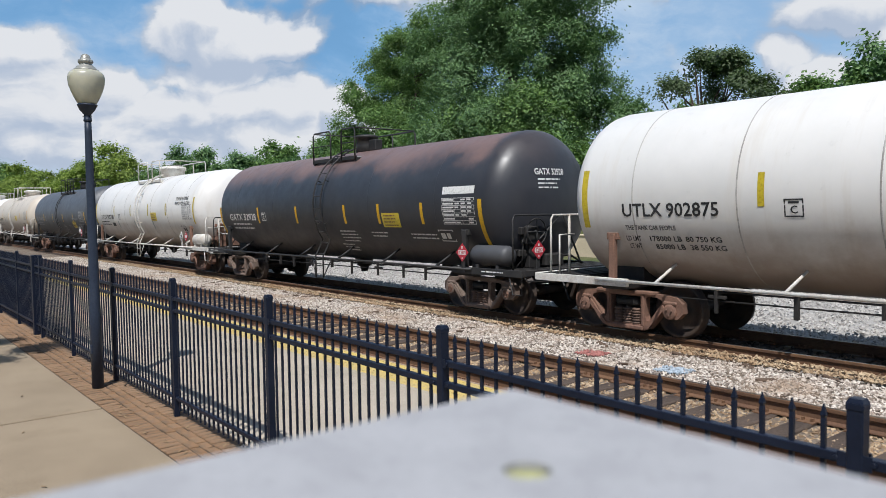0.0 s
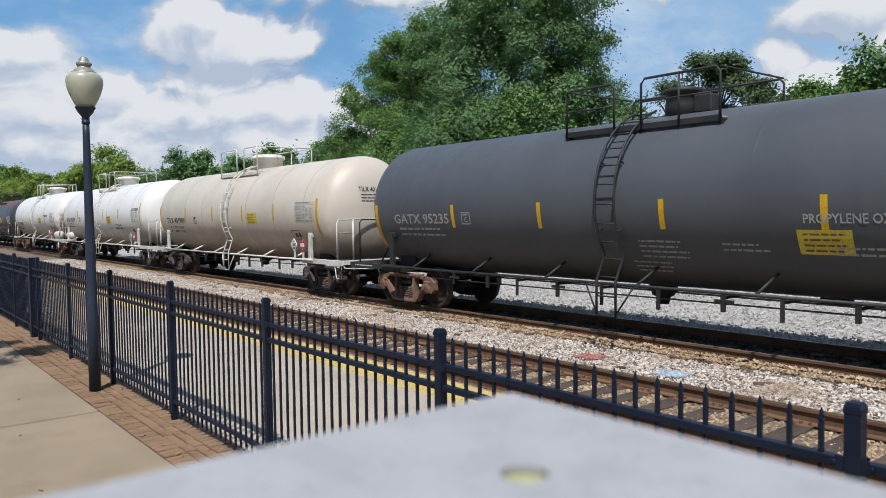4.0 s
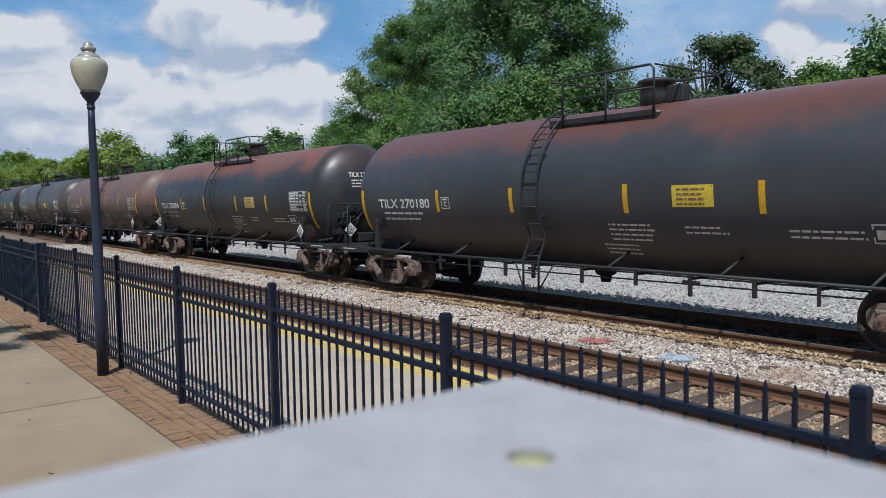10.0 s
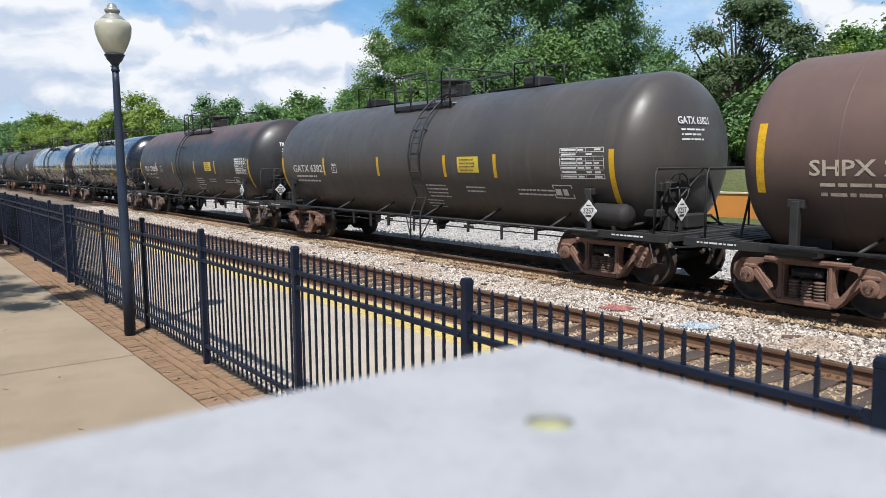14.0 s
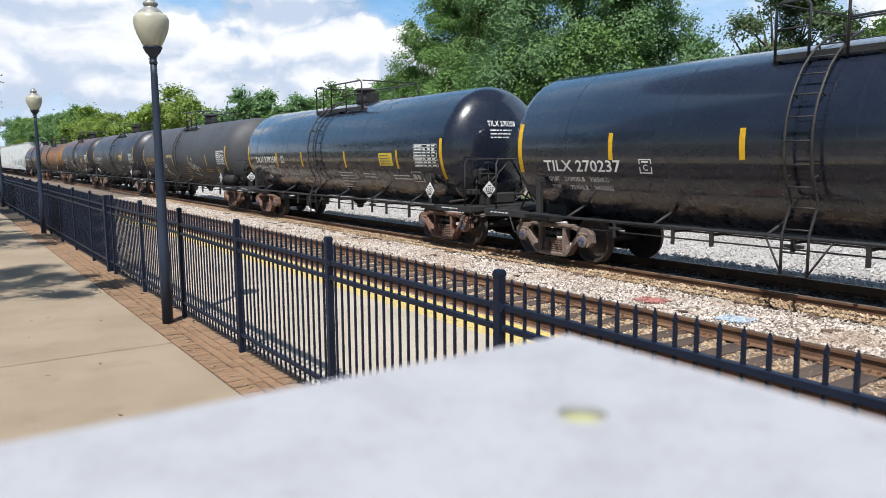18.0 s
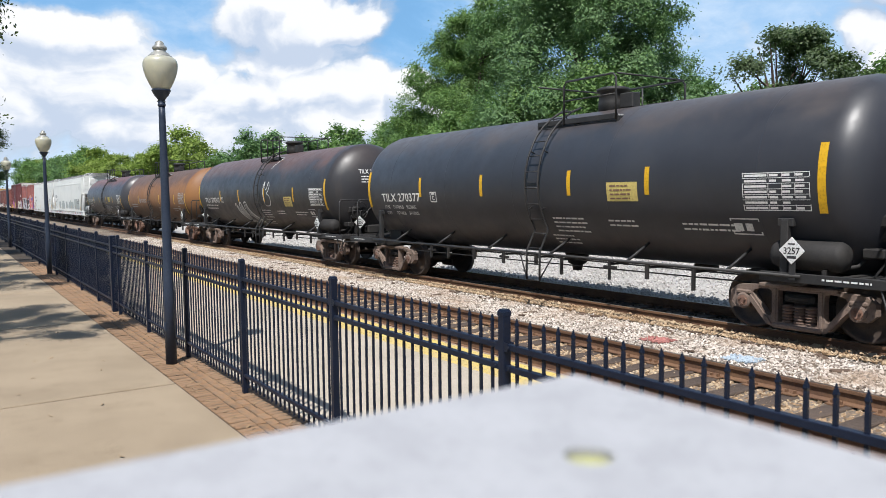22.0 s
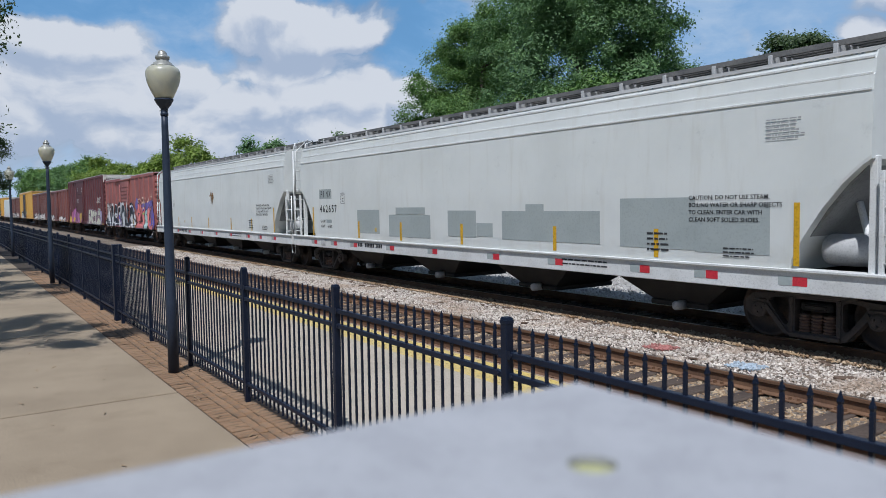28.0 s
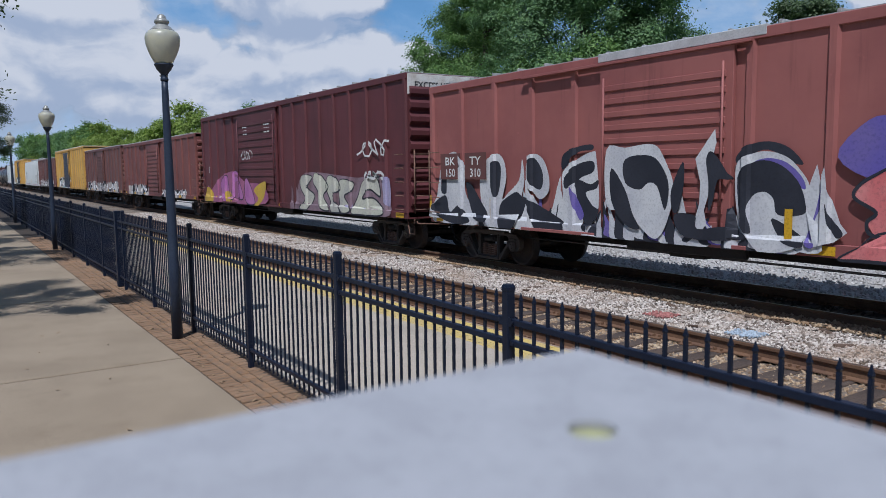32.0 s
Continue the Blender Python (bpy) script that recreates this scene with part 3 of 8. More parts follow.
for z in (1.215, 1.095, 0.195):
    bm = BM()
    box(bm, 0.034, -0.019, z - 0.017, POST_STEP - 0.034, 0.019, z + 0.017, 0.003)
    for ex in (0.06, POST_STEP - 0.06):
        lathe(bm, [(-0.026, 0.009), (-0.018, 0.011)], "y", 6, (ex, 0, z))
    rail_me.append(mesh_from("rail", bm, M["fence"]))
bm = BM()
h = 0.0078
a = [[bm.verts.new((sx * w, sy * w, z)) for sx, sy in ((-1, -1), (1, -1), (1, 1), (-1, 1))] for z, w in ((0.075, h), (1.326, h), (1.334, h - 0.0012), (1.346, h + 0.0016), (1.385, 0.0015))]
ring_faces(bm, a)
bm.faces.new(a[0][::-1])
bm.faces.new(a[-1])
for f in bm.faces:
    f.smooth = False
picket_me = mesh_from("picket", bm, M["fence"])
bm = BM()
box(bm, -0.03, 0.033, 1.2, 0.03, 0.045, 1.235)
box(bm, -0.055, -0.024, 1.19, 0.055, -0.0195, 1.24)
brk_me = mesh_from("bracket", bm, M["fence"])


def fence_section(m, label):
    fs = thing("fence_section", label, "fence", "platform fence sections", m=m)
    p = part("post", post_me, None, fs)
    part("post_cap", cap_me, None, p)
    part("bracket", brk_me, None, p)
    for me in rail_me:
        part("rail", me, None, fs)
    for k in range(1, 20):
        part("picket", picket_me, None, fs, m=pose(k * POST_STEP / 20, 0, 0))
    return fs


first = fence_section(pose(POST_X, FENCE_Y, 0), "dark blue-black steel picket fence section beside the platform")
for k in range(1, 34):
    copy_thing(first, pose(POST_X - POST_STEP * k, FENCE_Y, 0))
copy_thing(first, pose(POST_X + POST_STEP, FENCE_Y, 0))
# a stouter post where the run of fence was joined
bm = BM()
box(bm, -0.06, -0.05, 0.0, 0.06, 0.05, 1.40, 0.005)
tagged(part("gate_post", bm, M["fence"], m=pose(-14.72, FENCE_Y - 0.002, 0)), "stout dark steel post set into the fence", "post")


# ---- lamps ----
def glass_globe():
    m, n, l, b = nodes_of("frosted_acrylic")
    c = mixer(n, l, (0.62, 0.60, 0.47), (0.5, 0.5, 0.42), ramp(n, l, noise_of(n, l, 6, 4), 0.4, 0.7))
    l.new(c, b.inputs["Base Color"])
    b.inputs["Roughness"].default_value = 0.35
    b.inputs["Transmission Weight"].default_value = 0.25
    b.inputs["Subsurface Weight"].default_value = 0.3
    b.inputs["Subsurface Radius"].default_value = (0.2, 0.2, 0.15)
    return m


M["globe"] = glass_globe()
M["finial"] = surface("aluminium_lid", (0.36, 0.36, 0.33), (0.28, 0.28, 0.26), 0.45, 0.3, 10, 60, 0.2, 0.05)


def street_lamp(m):
    lp = thing("street_lamp", "dark post-top lamp with a frosted acorn globe beside the fence", "street lamp", "platform lamps", m=m)
    bm = BM()
    lathe(bm, [(0.0, 0.067), (0.9, 0.065), (0.93, 0.061), (2.0, 0.052), (3.05, 0.040), (3.2, 0.038)], "z", 20)
    part("pole", bm, M["lamp_pole"], lp)
    bm = BM()
    lathe(bm, [(3.185, 0.040), (3.19, 0.047), (3.215, 0.047), (3.22, 0.042), (3.27, 0.042), (3.275, 0.05), (3.295, 0.062), (3.315, 0.082), (3.35, 0.098), (3.365, 0.107), (3.372, 0.112), (3.385, 0.112), (3.39, 0.10)], "z", 24)
    fitter = part("fitter", bm, M["lamp_pole"], lp, "dark cup-shaped fitter")
    for k in range(3):
        a = k * 2.094 + 0.6
        bm = BM()
        lathe(bm, [(0.040, 0.011), (0.052, 0.011), (0.055, 0.006)], "x", 8)
        part("set_screw", bm, M["finial"], fitter, m=pose(0, 0, 3.245, 0, 0, math.degrees(a)))
    bm = BM()
    lathe(bm, [(3.388, 0.095), (3.41, 0.113), (3.47, 0.143), (3.54, 0.173), (3.60, 0.192), (3.66, 0.202), (3.70, 0.203), (3.735, 0.195), (3.76, 0.178), (3.778, 0.15), (3.785, 0.12)], "z", 28)
    part("globe", bm, M["globe"], lp, "frosted cream acorn globe")
    bm = BM()
    lathe(bm, [(3.772, 0.128), (3.776, 0.140), (3.79, 0.140), (3.80, 0.122), (3.822, 0.108), (3.835, 0.085), (3.85, 0.070), (3.862, 0.070), (3.872, 0.082), (3.888, 0.086), (3.905, 0.082), (3.915, 0.062), (3.93, 0.055), (3.955, 0.048), (3.972, 0.03), (3.98, 0.006)], "z", 24)
    part("lid", bm, M["finial"], lp, "stepped grey lid with finial")
    bm = BM()
    box(bm, -0.02, -0.070, 0.42, 0.04, -0.05, 0.52, 0.004)
    part("access_cover", bm, M["lamp_pole"], lp)
    return lp


lamp = street_lamp(pose(-9.58, 2.31, 0.0))
for lx_, ly_ in ((-23.4, 2.45), (-38.0, 2.48), (-52.0, 2.48), (-66.0, 2.48)):
    copy_thing(lamp, pose(lx_, ly_, 0.0))

# ---- the pillar on which the camera rests ----
pillar = thing("pillar", "pale grey stone-capped pillar with a small plug hole", "pillar")
cx0, cx1, cy0, cy1, ct = -0.455, 0.36, -0.36, 0.438, EYE[2] - 0.15
bm = BM()
# cap slab with a round recess near its corner
hx, hy, hr = -0.302, 0.302, 0.0145
n_ = 24
corner = [(cx0, cy0), (cx1, cy0), (cx1, cy1), (cx0, cy1)]
box(bm, cx0, cy0, ct - 0.07, cx1, cy1, ct - 0.006)
ring = [bm.verts.new((hx + hr * math.cos(2 * math.pi * k / n_), hy + hr * math.sin(2 * math.pi * k / n_), ct)) for k in range(n_)]
low = [bm.verts.new((v.co.x, v.co.y, ct - 0.0058)) for v in ring]
from mathutils.geometry import tessellate_polygon
e_ = 0.006
outer = [Vector((cx0 + e_, cy0 + e_, ct)), Vector((cx1 - e_, cy0 + e_, ct)), Vector((cx1 - e_, cy1 - e_, ct)), Vector((cx0 + e_, cy1 - e_, ct))]
ov = [bm.verts.new(p) for p in outer]
flat = ov + ring
for t in tessellate_polygon([outer, [v.co.copy() for v in ring]]):
    bm.faces.new([flat[i] for i in t])
bv = [bm.verts.new((x, y, ct - e_)) for x, y in corner]
for i in range(4):
    bm.faces.new((bv[i], bv[(i + 1) % 4], ov[(i + 1) % 4], ov[i]))
for k in range(n_):
    bm.faces.new((ring[k], ring[(k + 1) % n_], low[(k + 1) % n_], low[k]))
bmesh.ops.recalc_face_normals(bm, faces=bm.faces)
part("cap", bm, M["cap"], pillar, "smooth pale stone cap")
bm = BM()
lathe(bm, [(ct - 0.0057, hr - 0.0003), (ct - 0.004, hr - 0.001), (ct - 0.0035, 0.002)], "z", 20, (hx, hy, 0))
part("plug", bm, M["plug"], pillar, "yellowish plastic plug")
bm = BM()
box(bm, cx0 + 0.06, cy0 + 0.06, 0.0, cx1 - 0.06, cy1 - 0.06, ct - 0.07, 0.01)
part("shaft", bm, M["cap"], pillar)

# dry leaves on the bricks
random.seed(21)
leaf_m = surface("dry_leaf", (0.30, 0.20, 0.11), (0.2, 0.13, 0.07), 0.8)
bm = BM()
vs = [bm.verts.new(p) for p in ((-0.03, 0, 0.004), (-0.01, 0.010, 0.010), (0.018, 0.008, 0.005), (0.036, 0, 0.010), (0.018, -0.008, 0.008), (-0.01, -0.010, 0.006))]
bm.faces.new(vs)
leaf_me = mesh_from("fallen_leaf", bm, leaf_m)
for i in range(110):
    if i < 96:
        lx, ly = random.uniform(-15, -5.6), random.choice((random.uniform(2.1, 2.7), random.uniform(2.45, 2.7), random.uniform(2.1, 2.2)))
    else:
        lx, ly = random.uniform(-14, -6), random.uniform(0.4, 2.0)
    tagged(part("fallen_leaf", leaf_me, None, m=pose(lx, ly, 0.004, random.uniform(-20, 20), random.uniform(-20, 20), random.uniform(0, 360))),
           "dry brown leaf lying beside the fence", "leaf", "fallen leaves")

# ---- low wall and cemetery bank beyond the yard ----
wall = thing("low_wall", "cream-painted low block wall with one orange stretch", "wall", kind="structure")
random.seed(33)
x = 20.0
k = 0
while x > -140:
    bm = BM()
    box(bm, x - 5.96, 29.5, BED_Z - 0.3, x, 29.78, 0.68, 0.01)
    part("panel", bm, M["wall_orange"] if k == 6 else M["wall"], wall)
    bm = BM()
    box(bm, x - 6.0, 29.46, 0.68, x, 29.82, 0.76, 0.01)
    part("coping", bm, M["wall"], wall)
    x -= 6.0
    k += 1
for i in range(15):
    gx, gy = (random.uniform(-46, -8), random.uniform(36, 46)) if i else (-19.6, 34.0)
    gs = BM()
    w, hh = random.uniform(0.25, 0.4), random.uniform(0.6, 1.1)
    plate(gs, [(-w, 0), (w, 0), (w, hh * 0.75), (w * 0.6, hh), (-w * 0.6, hh), (-w, hh * 0.75)], [], -0.08, 0.08)
    box(gs, -w - 0.1, -0.16, -0.1, w + 0.1, 0.16, 0.08)
    tagged(part("gravestone", gs, M["gravestone"], m=pose(gx, gy, land(gx, gy) + 0.02, 0, 0, random.uniform(-20, 20))), "weathered pale gravestone on the grass bank", "gravestone", "gravestones on the bank")


# ---- trees ----
def leaf_material(name, dark, mid, pale):
    m, n, l, b = nodes_of(name)
    g = n.new("ShaderNodeNewGeometry")
    r = n.new("ShaderNodeValToRGB")
    r.color_ramp.elements[0].color, r.color_ramp.elements[1].color = rgb(dark), rgb(pale)
    e = r.color_ramp.elements.new(0.55)
    e.color = rgb(mid)
    l.new(g.outputs["Random Per Island"], r.inputs[0])
    c = mixer(n, l, r.outputs[0], tuple(x * 0.6 for x in mid), ramp(n, l, noise_of(n, l, 0.5, 4), 0.4, 0.65, 0.0, 0.6))
    l.new(c, b.inputs["Base Color"])
    b.inputs["Roughness"].default_value = 0.6
    t = n.new("ShaderNodeBsdfTranslucent")
    l.new(mixer(n, l, c, (0.22, 0.45, 0.06), 0.25), t.inputs[0])
    s = n.new("ShaderNodeMixShader")
    s.inputs[0].default_value = 0.3
    l.new(b.outputs[0], s.inputs[1])
    l.new(t.outputs[0], s.inputs[2])
    l.new(s.outputs[0], n["Material Output"].inputs[0])
    return m


LEAF = {
    "deep": leaf_material("deep_green_leaves", (0.080, 0.155, 0.070), (0.145, 0.262, 0.105), (0.225, 0.365, 0.140)),
    "mid": leaf_material("mid_green_leaves", (0.086, 0.168, 0.050), (0.150, 0.272, 0.075), (0.232, 0.370, 0.1)),
    "fresh": leaf_material("fresh_green_leaves", (0.140, 0.205, 0.036), (0.235, 0.325, 0.056), (0.340, 0.425, 0.085)),
    "dark": leaf_material("dark_oak_leaves", (0.058, 0.092, 0.044), (0.095, 0.142, 0.064), (0.145, 0.195, 0.086)),
    # tones lowered to paint the backlit look into the near crowns
    "street": leaf_material("street_leaves_backlit", (0.030, 0.050, 0.024), (0.050, 0.078, 0.035), (0.078, 0.110, 0.048)),
}


def crown_mesh(name, lobes, clumps, per, size, spread, leaf, seed, thin=0.0, bumpy=0, flat=0.8):
    """Leaves in clumps over the outer shell of a crown's lobes, with gaps."""
    rng = np.random.default_rng(seed)
    lob = np.array(lobes, float)
    if bumpy:
        # every lobe carries smaller lobes on its upper side, so the outline breaks up
        kids = []
        for x, y, z, rx, ry, rz in lob:
            for _ in range(bumpy):
                v = rng.normal(size=3)
                v /= np.linalg.norm(v)
                v[2] = abs(v[2]) * 0.9 - 0.1
                k = rng.uniform(0.24, 0.42)
                kids.append((x + v[0] * rx * 0.86, y + v[1] * ry * 0.86, z + v[2] * rz * 0.86, rx * k, ry * k, rz * k * 0.85))
        lob = np.vstack([lob * np.array([1, 1, 1, 0.9, 0.9, 0.9]), np.array(kids)])
    wgt = lob[:, 3] * lob[:, 4] + lob[:, 5] * lob[:, 3]
    # boughs stand on the lobes, clumps on the boughs' upper sides
    nb = max(12, clumps // 13)
    pick = rng.choice(len(lob), nb, p=wgt / wgt.sum())
    d = rng.normal(size=(nb, 3))
    d /= np.linalg.norm(d, axis=1)[:, None]
    d[:, 2] = np.where(d[:, 2] < -0.5, -d[:, 2], d[:, 2])
    bough = lob[pick, :3] + d * lob[pick, 3:] * rng.uniform(0.55, 0.98, nb)[:, None]
    span = lob[pick, 3:].mean(1) * rng.uniform(0.2, 0.36, nb)
    own = rng.integers(0, nb, clumps)
    e = rng.normal(size=(clumps, 3)) + d[own] * 0.8 + np.array([0, 0, 0.6])
    e /= np.linalg.norm(e, axis=1)[:, None]
    c = bough[own] + e * span[own][:, None] * rng.uniform(0.6, 1.05, clumps)[:, None] * np.array([1, 1, flat])
    d = e
    if thin:
        hole = np.array([noise.noise(Vector(p) * 0.45) for p in c])
        c, d = c[hole > thin - 0.5], d[hole > thin - 0.5]
    clumps = len(c)
    n = clumps * per
    off = rng.normal(size=(n, 3)) * spread * np.repeat(rng.uniform(0.6, 1.3, clumps), per)[:, None] * np.array([1, 1, flat])
    p = np.repeat(c, per, 0) + off
    nrm = np.repeat(d, per, 0) * 1.0 + rng.normal(size=(n, 3)) * 0.4 + np.array([0, 0, 0.4])
    nrm /= np.linalg.norm(nrm, axis=1)[:, None]
    u = np.cross(nrm, rng.normal(size=(n, 3)))
    u /= np.linalg.norm(u, axis=1)[:, None]
    w = np.cross(nrm, u)
    s = size * rng.uniform(0.6, 1.3, (n, 1))
    q = np.stack([p - u * s, p - w * s * 0.55 + nrm * s * 0.15, p + u * s, p + w * s * 0.55 + nrm * s * 0.15], 1).reshape(-1, 3)
    return raw_mesh(name, q, np.arange(n * 4).reshape(-1, 4), LEAF[leaf])


def trunk_mesh(height, r, lobes, seed, lean=(0, 0), limbs=9):
    rnd = random.Random(seed)
    bm = BM()
    pts = [Vector((lean[0] * t * t + 0.15 * math.sin(3 * t + seed), lean[1] * t * t, height * t)) for t in (0, 0.04, 0.3, 0.6, 0.85, 1.0)]
    rings = []
    for p, k in zip(pts, (1.5, 1.1, 0.85, 0.65, 0.4, 0.15)):
        rings.append([bm.verts.new(p + r * k * Vector((math.cos(a * math.pi / 5), math.sin(a * math.pi / 5), 0))) for a in range(10)])
    ring_faces(bm, rings)
    for i in range(limbs):
        lb = lobes[i % len(lobes)]
        t0 = rnd.uniform(0.35, 0.9)
        a = pts[0].lerp(pts[-1], t0)
        b = Vector((lb[0] + rnd.uniform(-0.6, 0.6) * lb[3], lb[1] + rnd.uniform(-0.6, 0.6) * lb[4], lb[2] + rnd.uniform(-0.1, 0.6) * lb[5]))
        mid = a.lerp(b, 0.5) + Vector((0, 0, -0.06 * (b - a).length))
        n0 = len(bm.verts)
        rr = r * 0.38 * (1.1 - t0 * 0.5)
        line = [a, a.lerp(mid, 0.6), mid, mid.lerp(b, 0.5), b]
        rings = []
        for p, k in zip(line, (1, 0.85, 0.65, 0.4, 0.12)):
            dd = (b - a).normalized()
            uu = dd.orthogonal().normalized()
            vv = dd.cross(uu)
            rings.append([bm.verts.new(p + rr * k * (math.cos(q * math.pi / 3) * uu + math.sin(q * math.pi / 3) * vv)) for q in range(6)])
        ring_faces(bm, rings)
    return mesh_from("trunk", bm, M["bark"])


def tree(x, y, lobes, clumps, per, size, spread, leaf, seed, label, r=0.35, height=None, thin=0.0, limbs=9, group="", z=None, bumpy=0):
    tr = thing("tree", label, "tree", group, m=pose(x, y, land(x, y) - 0.05 if z is None else z))
    height = height or max(l_[2] + 0.4 * l_[5] for l_ in lobes)
    part("trunk", trunk_mesh(height, r, lobes, seed, limbs=limbs), None, tr)
    tagged(part("crown", crown_mesh("crown", lobes, clumps, per, size, spread, leaf, seed, thin, bumpy), None, tr), kind="stuff")
    return tr


# the large pair of trees behind the yard
tree(-39.6, 38.5, [(0, 0, 8.5, 7.2, 6.5, 6.2), (-3.6, -1, 14.2, 3.9, 3.8, 3.7), (1.0, -1, 13.8, 3.8, 3.8, 3.5), (4.8, -1, 10.9, 3.5, 3.6, 3.6), (5.4, -0.5, 7.6, 2.8, 3.2, 3.2), (-6.6, -0.5, 12.2, 3.2, 3.5, 3.4),
                   (0, -3.5, 5.5, 6.5, 4, 3.6), (5.4, -2.5, 4.6, 3.6, 3.5, 3.0), (9.4, 2, 5.6, 1.8, 2.0, 2.4), (5.6, -0.5, 13.6, 3.6, 3.6, 3.6), (2.2, -0.5, 16.2, 3.6, 3.6, 3.0)],
     6600, 38, 0.105, 0.38, "deep", 1, "tall broad deep-green tree behind the yard", 0.55, bumpy=7)
tree(-52.5, 39.5, [(0, 0, 8.5, 5.6, 5, 6.0), (2.2, 0, 14.6, 3.9, 3.6, 3.8), (-0.6, 0, 13.6, 3.6, 3.6, 3.6), (-3.4, 0, 11.6, 4.0, 4, 4.4), (-6.6, 0, 8.0, 4.0, 4, 4.0), (-9.4, 0, 5.2, 3.4, 3.5, 3.2), (2.5, -3, 5.0, 6, 4, 3.6), (-4.5, -3, 4.4, 5, 3.5, 3.2)],
     5000, 38, 0.105, 0.38, "mid", 2, "tall rounded green tree behind the yard", 0.5, bumpy=7)
tree(-44.5, 33.8, [(0, 0, 3.6, 3.8, 2.6, 3.0), (4.2, 0, 3.6, 3.2, 2.4, 2.9), (-4.0, 0, 3.0, 3.5, 2.4, 2.6), (9.0, 0.5, 4.6, 3.4, 2.4, 3.0), (13, 0.5, 3.8, 3.0, 2.4, 2.6), (6.5, 0.6, 6.6, 3.2, 2.4, 2.6), (1.5, 0.6, 6.4, 3.4, 2.4, 2.6), (-4.5, 0.6, 5.6, 3.4, 2.4, 2.4), (10.5, 1.0, 7.4, 2.6, 2.2, 2.2)],
     3000, 20, 0.12, 0.36, "mid", 3, "bushy green undergrowth below tall trees", 0.18)
# open-crowned oak on the bank
tree(-29.7, 47.5, [(0, 0, 8.6, 3.4, 3.2, 1.5), (-4.2, 0, 6.4, 2.5, 2.5, 1.7), (3.8, 0, 7.2, 2.6, 2.5, 1.4), (-2.2, 0, 7.8, 2.5, 2.5, 1.5), (1.8, 0.5, 9.3, 2.2, 2.2, 1.0), (5.6, 0, 5.4, 1.8, 2, 1.3), (0, 0, 5.0, 4, 3, 1.8), (-1.0, 0, 10.0, 1.6, 1.8, 0.8)],
     2300, 26, 0.12, 0.30, "dark", 4, "open-crowned dark oak with visible limbs on the bank", 0.42, 7.6, 0.56, 26)
# woods on the bank to the right of the oak
random.seed(8)
for i, (tx, ty, hh, kind_) in enumerate(((-27.5, 58, 8.2, "mid"), (-22.5, 60, 9.2, "deep"), (-18.5, 56, 10.5, "mid"), (-14.0, 48, 13.5, "deep"), (-9.5, 47, 13.0, "deep"), (-24.5, 50, 6.4, "fresh"),
                                         (-20.2, 47.5, 7.2, "mid"), (-16.8, 43.5, 6.4, "fresh"), (-4.5, 46, 12, "mid"), (-37, 57, 7.6, "mid"), (-33.5, 62, 7.0, "mid"), (-25.2, 44.5, 4.6, "mid"),
                                         (-21.6, 42.0, 4.4, "fresh"), (-28.2, 45.5, 4.2, "deep"), (-13.2, 42.0, 6.8, "mid"), (-31.8, 46.5, 4.6, "mid"))):
    s = hh / 10
    tree(tx, ty, [(0, 0, 6.2 * s, 3.4 * s, 3.2 * s, 3.6 * s), (-2.2 * s, 0, 4.6 * s, 2.6 * s, 2.6 * s, 2.8 * s), (2.3 * s, 0, 4.8 * s, 2.6 * s, 2.6 * s, 2.9 * s), (0.4 * s, 0, 8.6 * s, 2.2 * s, 2.2 * s, 1.7 * s), (0, 0, 2.6 * s, 3.2 * s, 3 * s, 2.3 * s)],
         800, 14, 0.175, 0.4, kind_, 20 + i, "leafy green tree in the wood on the bank", 0.22, bumpy=4, group="trees of the wood")
# a bare grey tree among them
tr = thing("tree", "bare pale dead tree among the bushes", "tree", m=pose(-18.8, 43.6, land(-18.8, 43.6)))
part("trunk", trunk_mesh(4.6, 0.1, [(0.6, 0, 4.2, 1.3, 1, 1.2), (-0.7, 0, 3.8, 1.2, 1, 1.2), (0, 0, 4.9, 1, 1, 0.8)], 5, limbs=16), None, tr)

# the long row of trees along the line
row_lobes = [(0, 0, 6.3, 3.6, 3.4, 3.6), (-2.6, 0, 4.9, 2.9, 2.8, 2.9), (2.6, 0, 5.0, 2.9, 2.8, 2.9), (0.5, 0, 8.4, 2.4, 2.4, 1.9), (0, 0, 2.6, 4, 3, 2.4), (-1.5, 0, 7.6, 2.0, 2.0, 1.8)]
row_kinds = [(crown_mesh("crown", row_lobes, 640, 13, 0.21, 0.42, k, 60 + i, 0.0, 5), trunk_mesh(7.5, 0.25, row_lobes, 70 + i, limbs=5)) for i, k in enumerate(("mid", "deep", "fresh", "fresh", "mid"))]
random.seed(15)
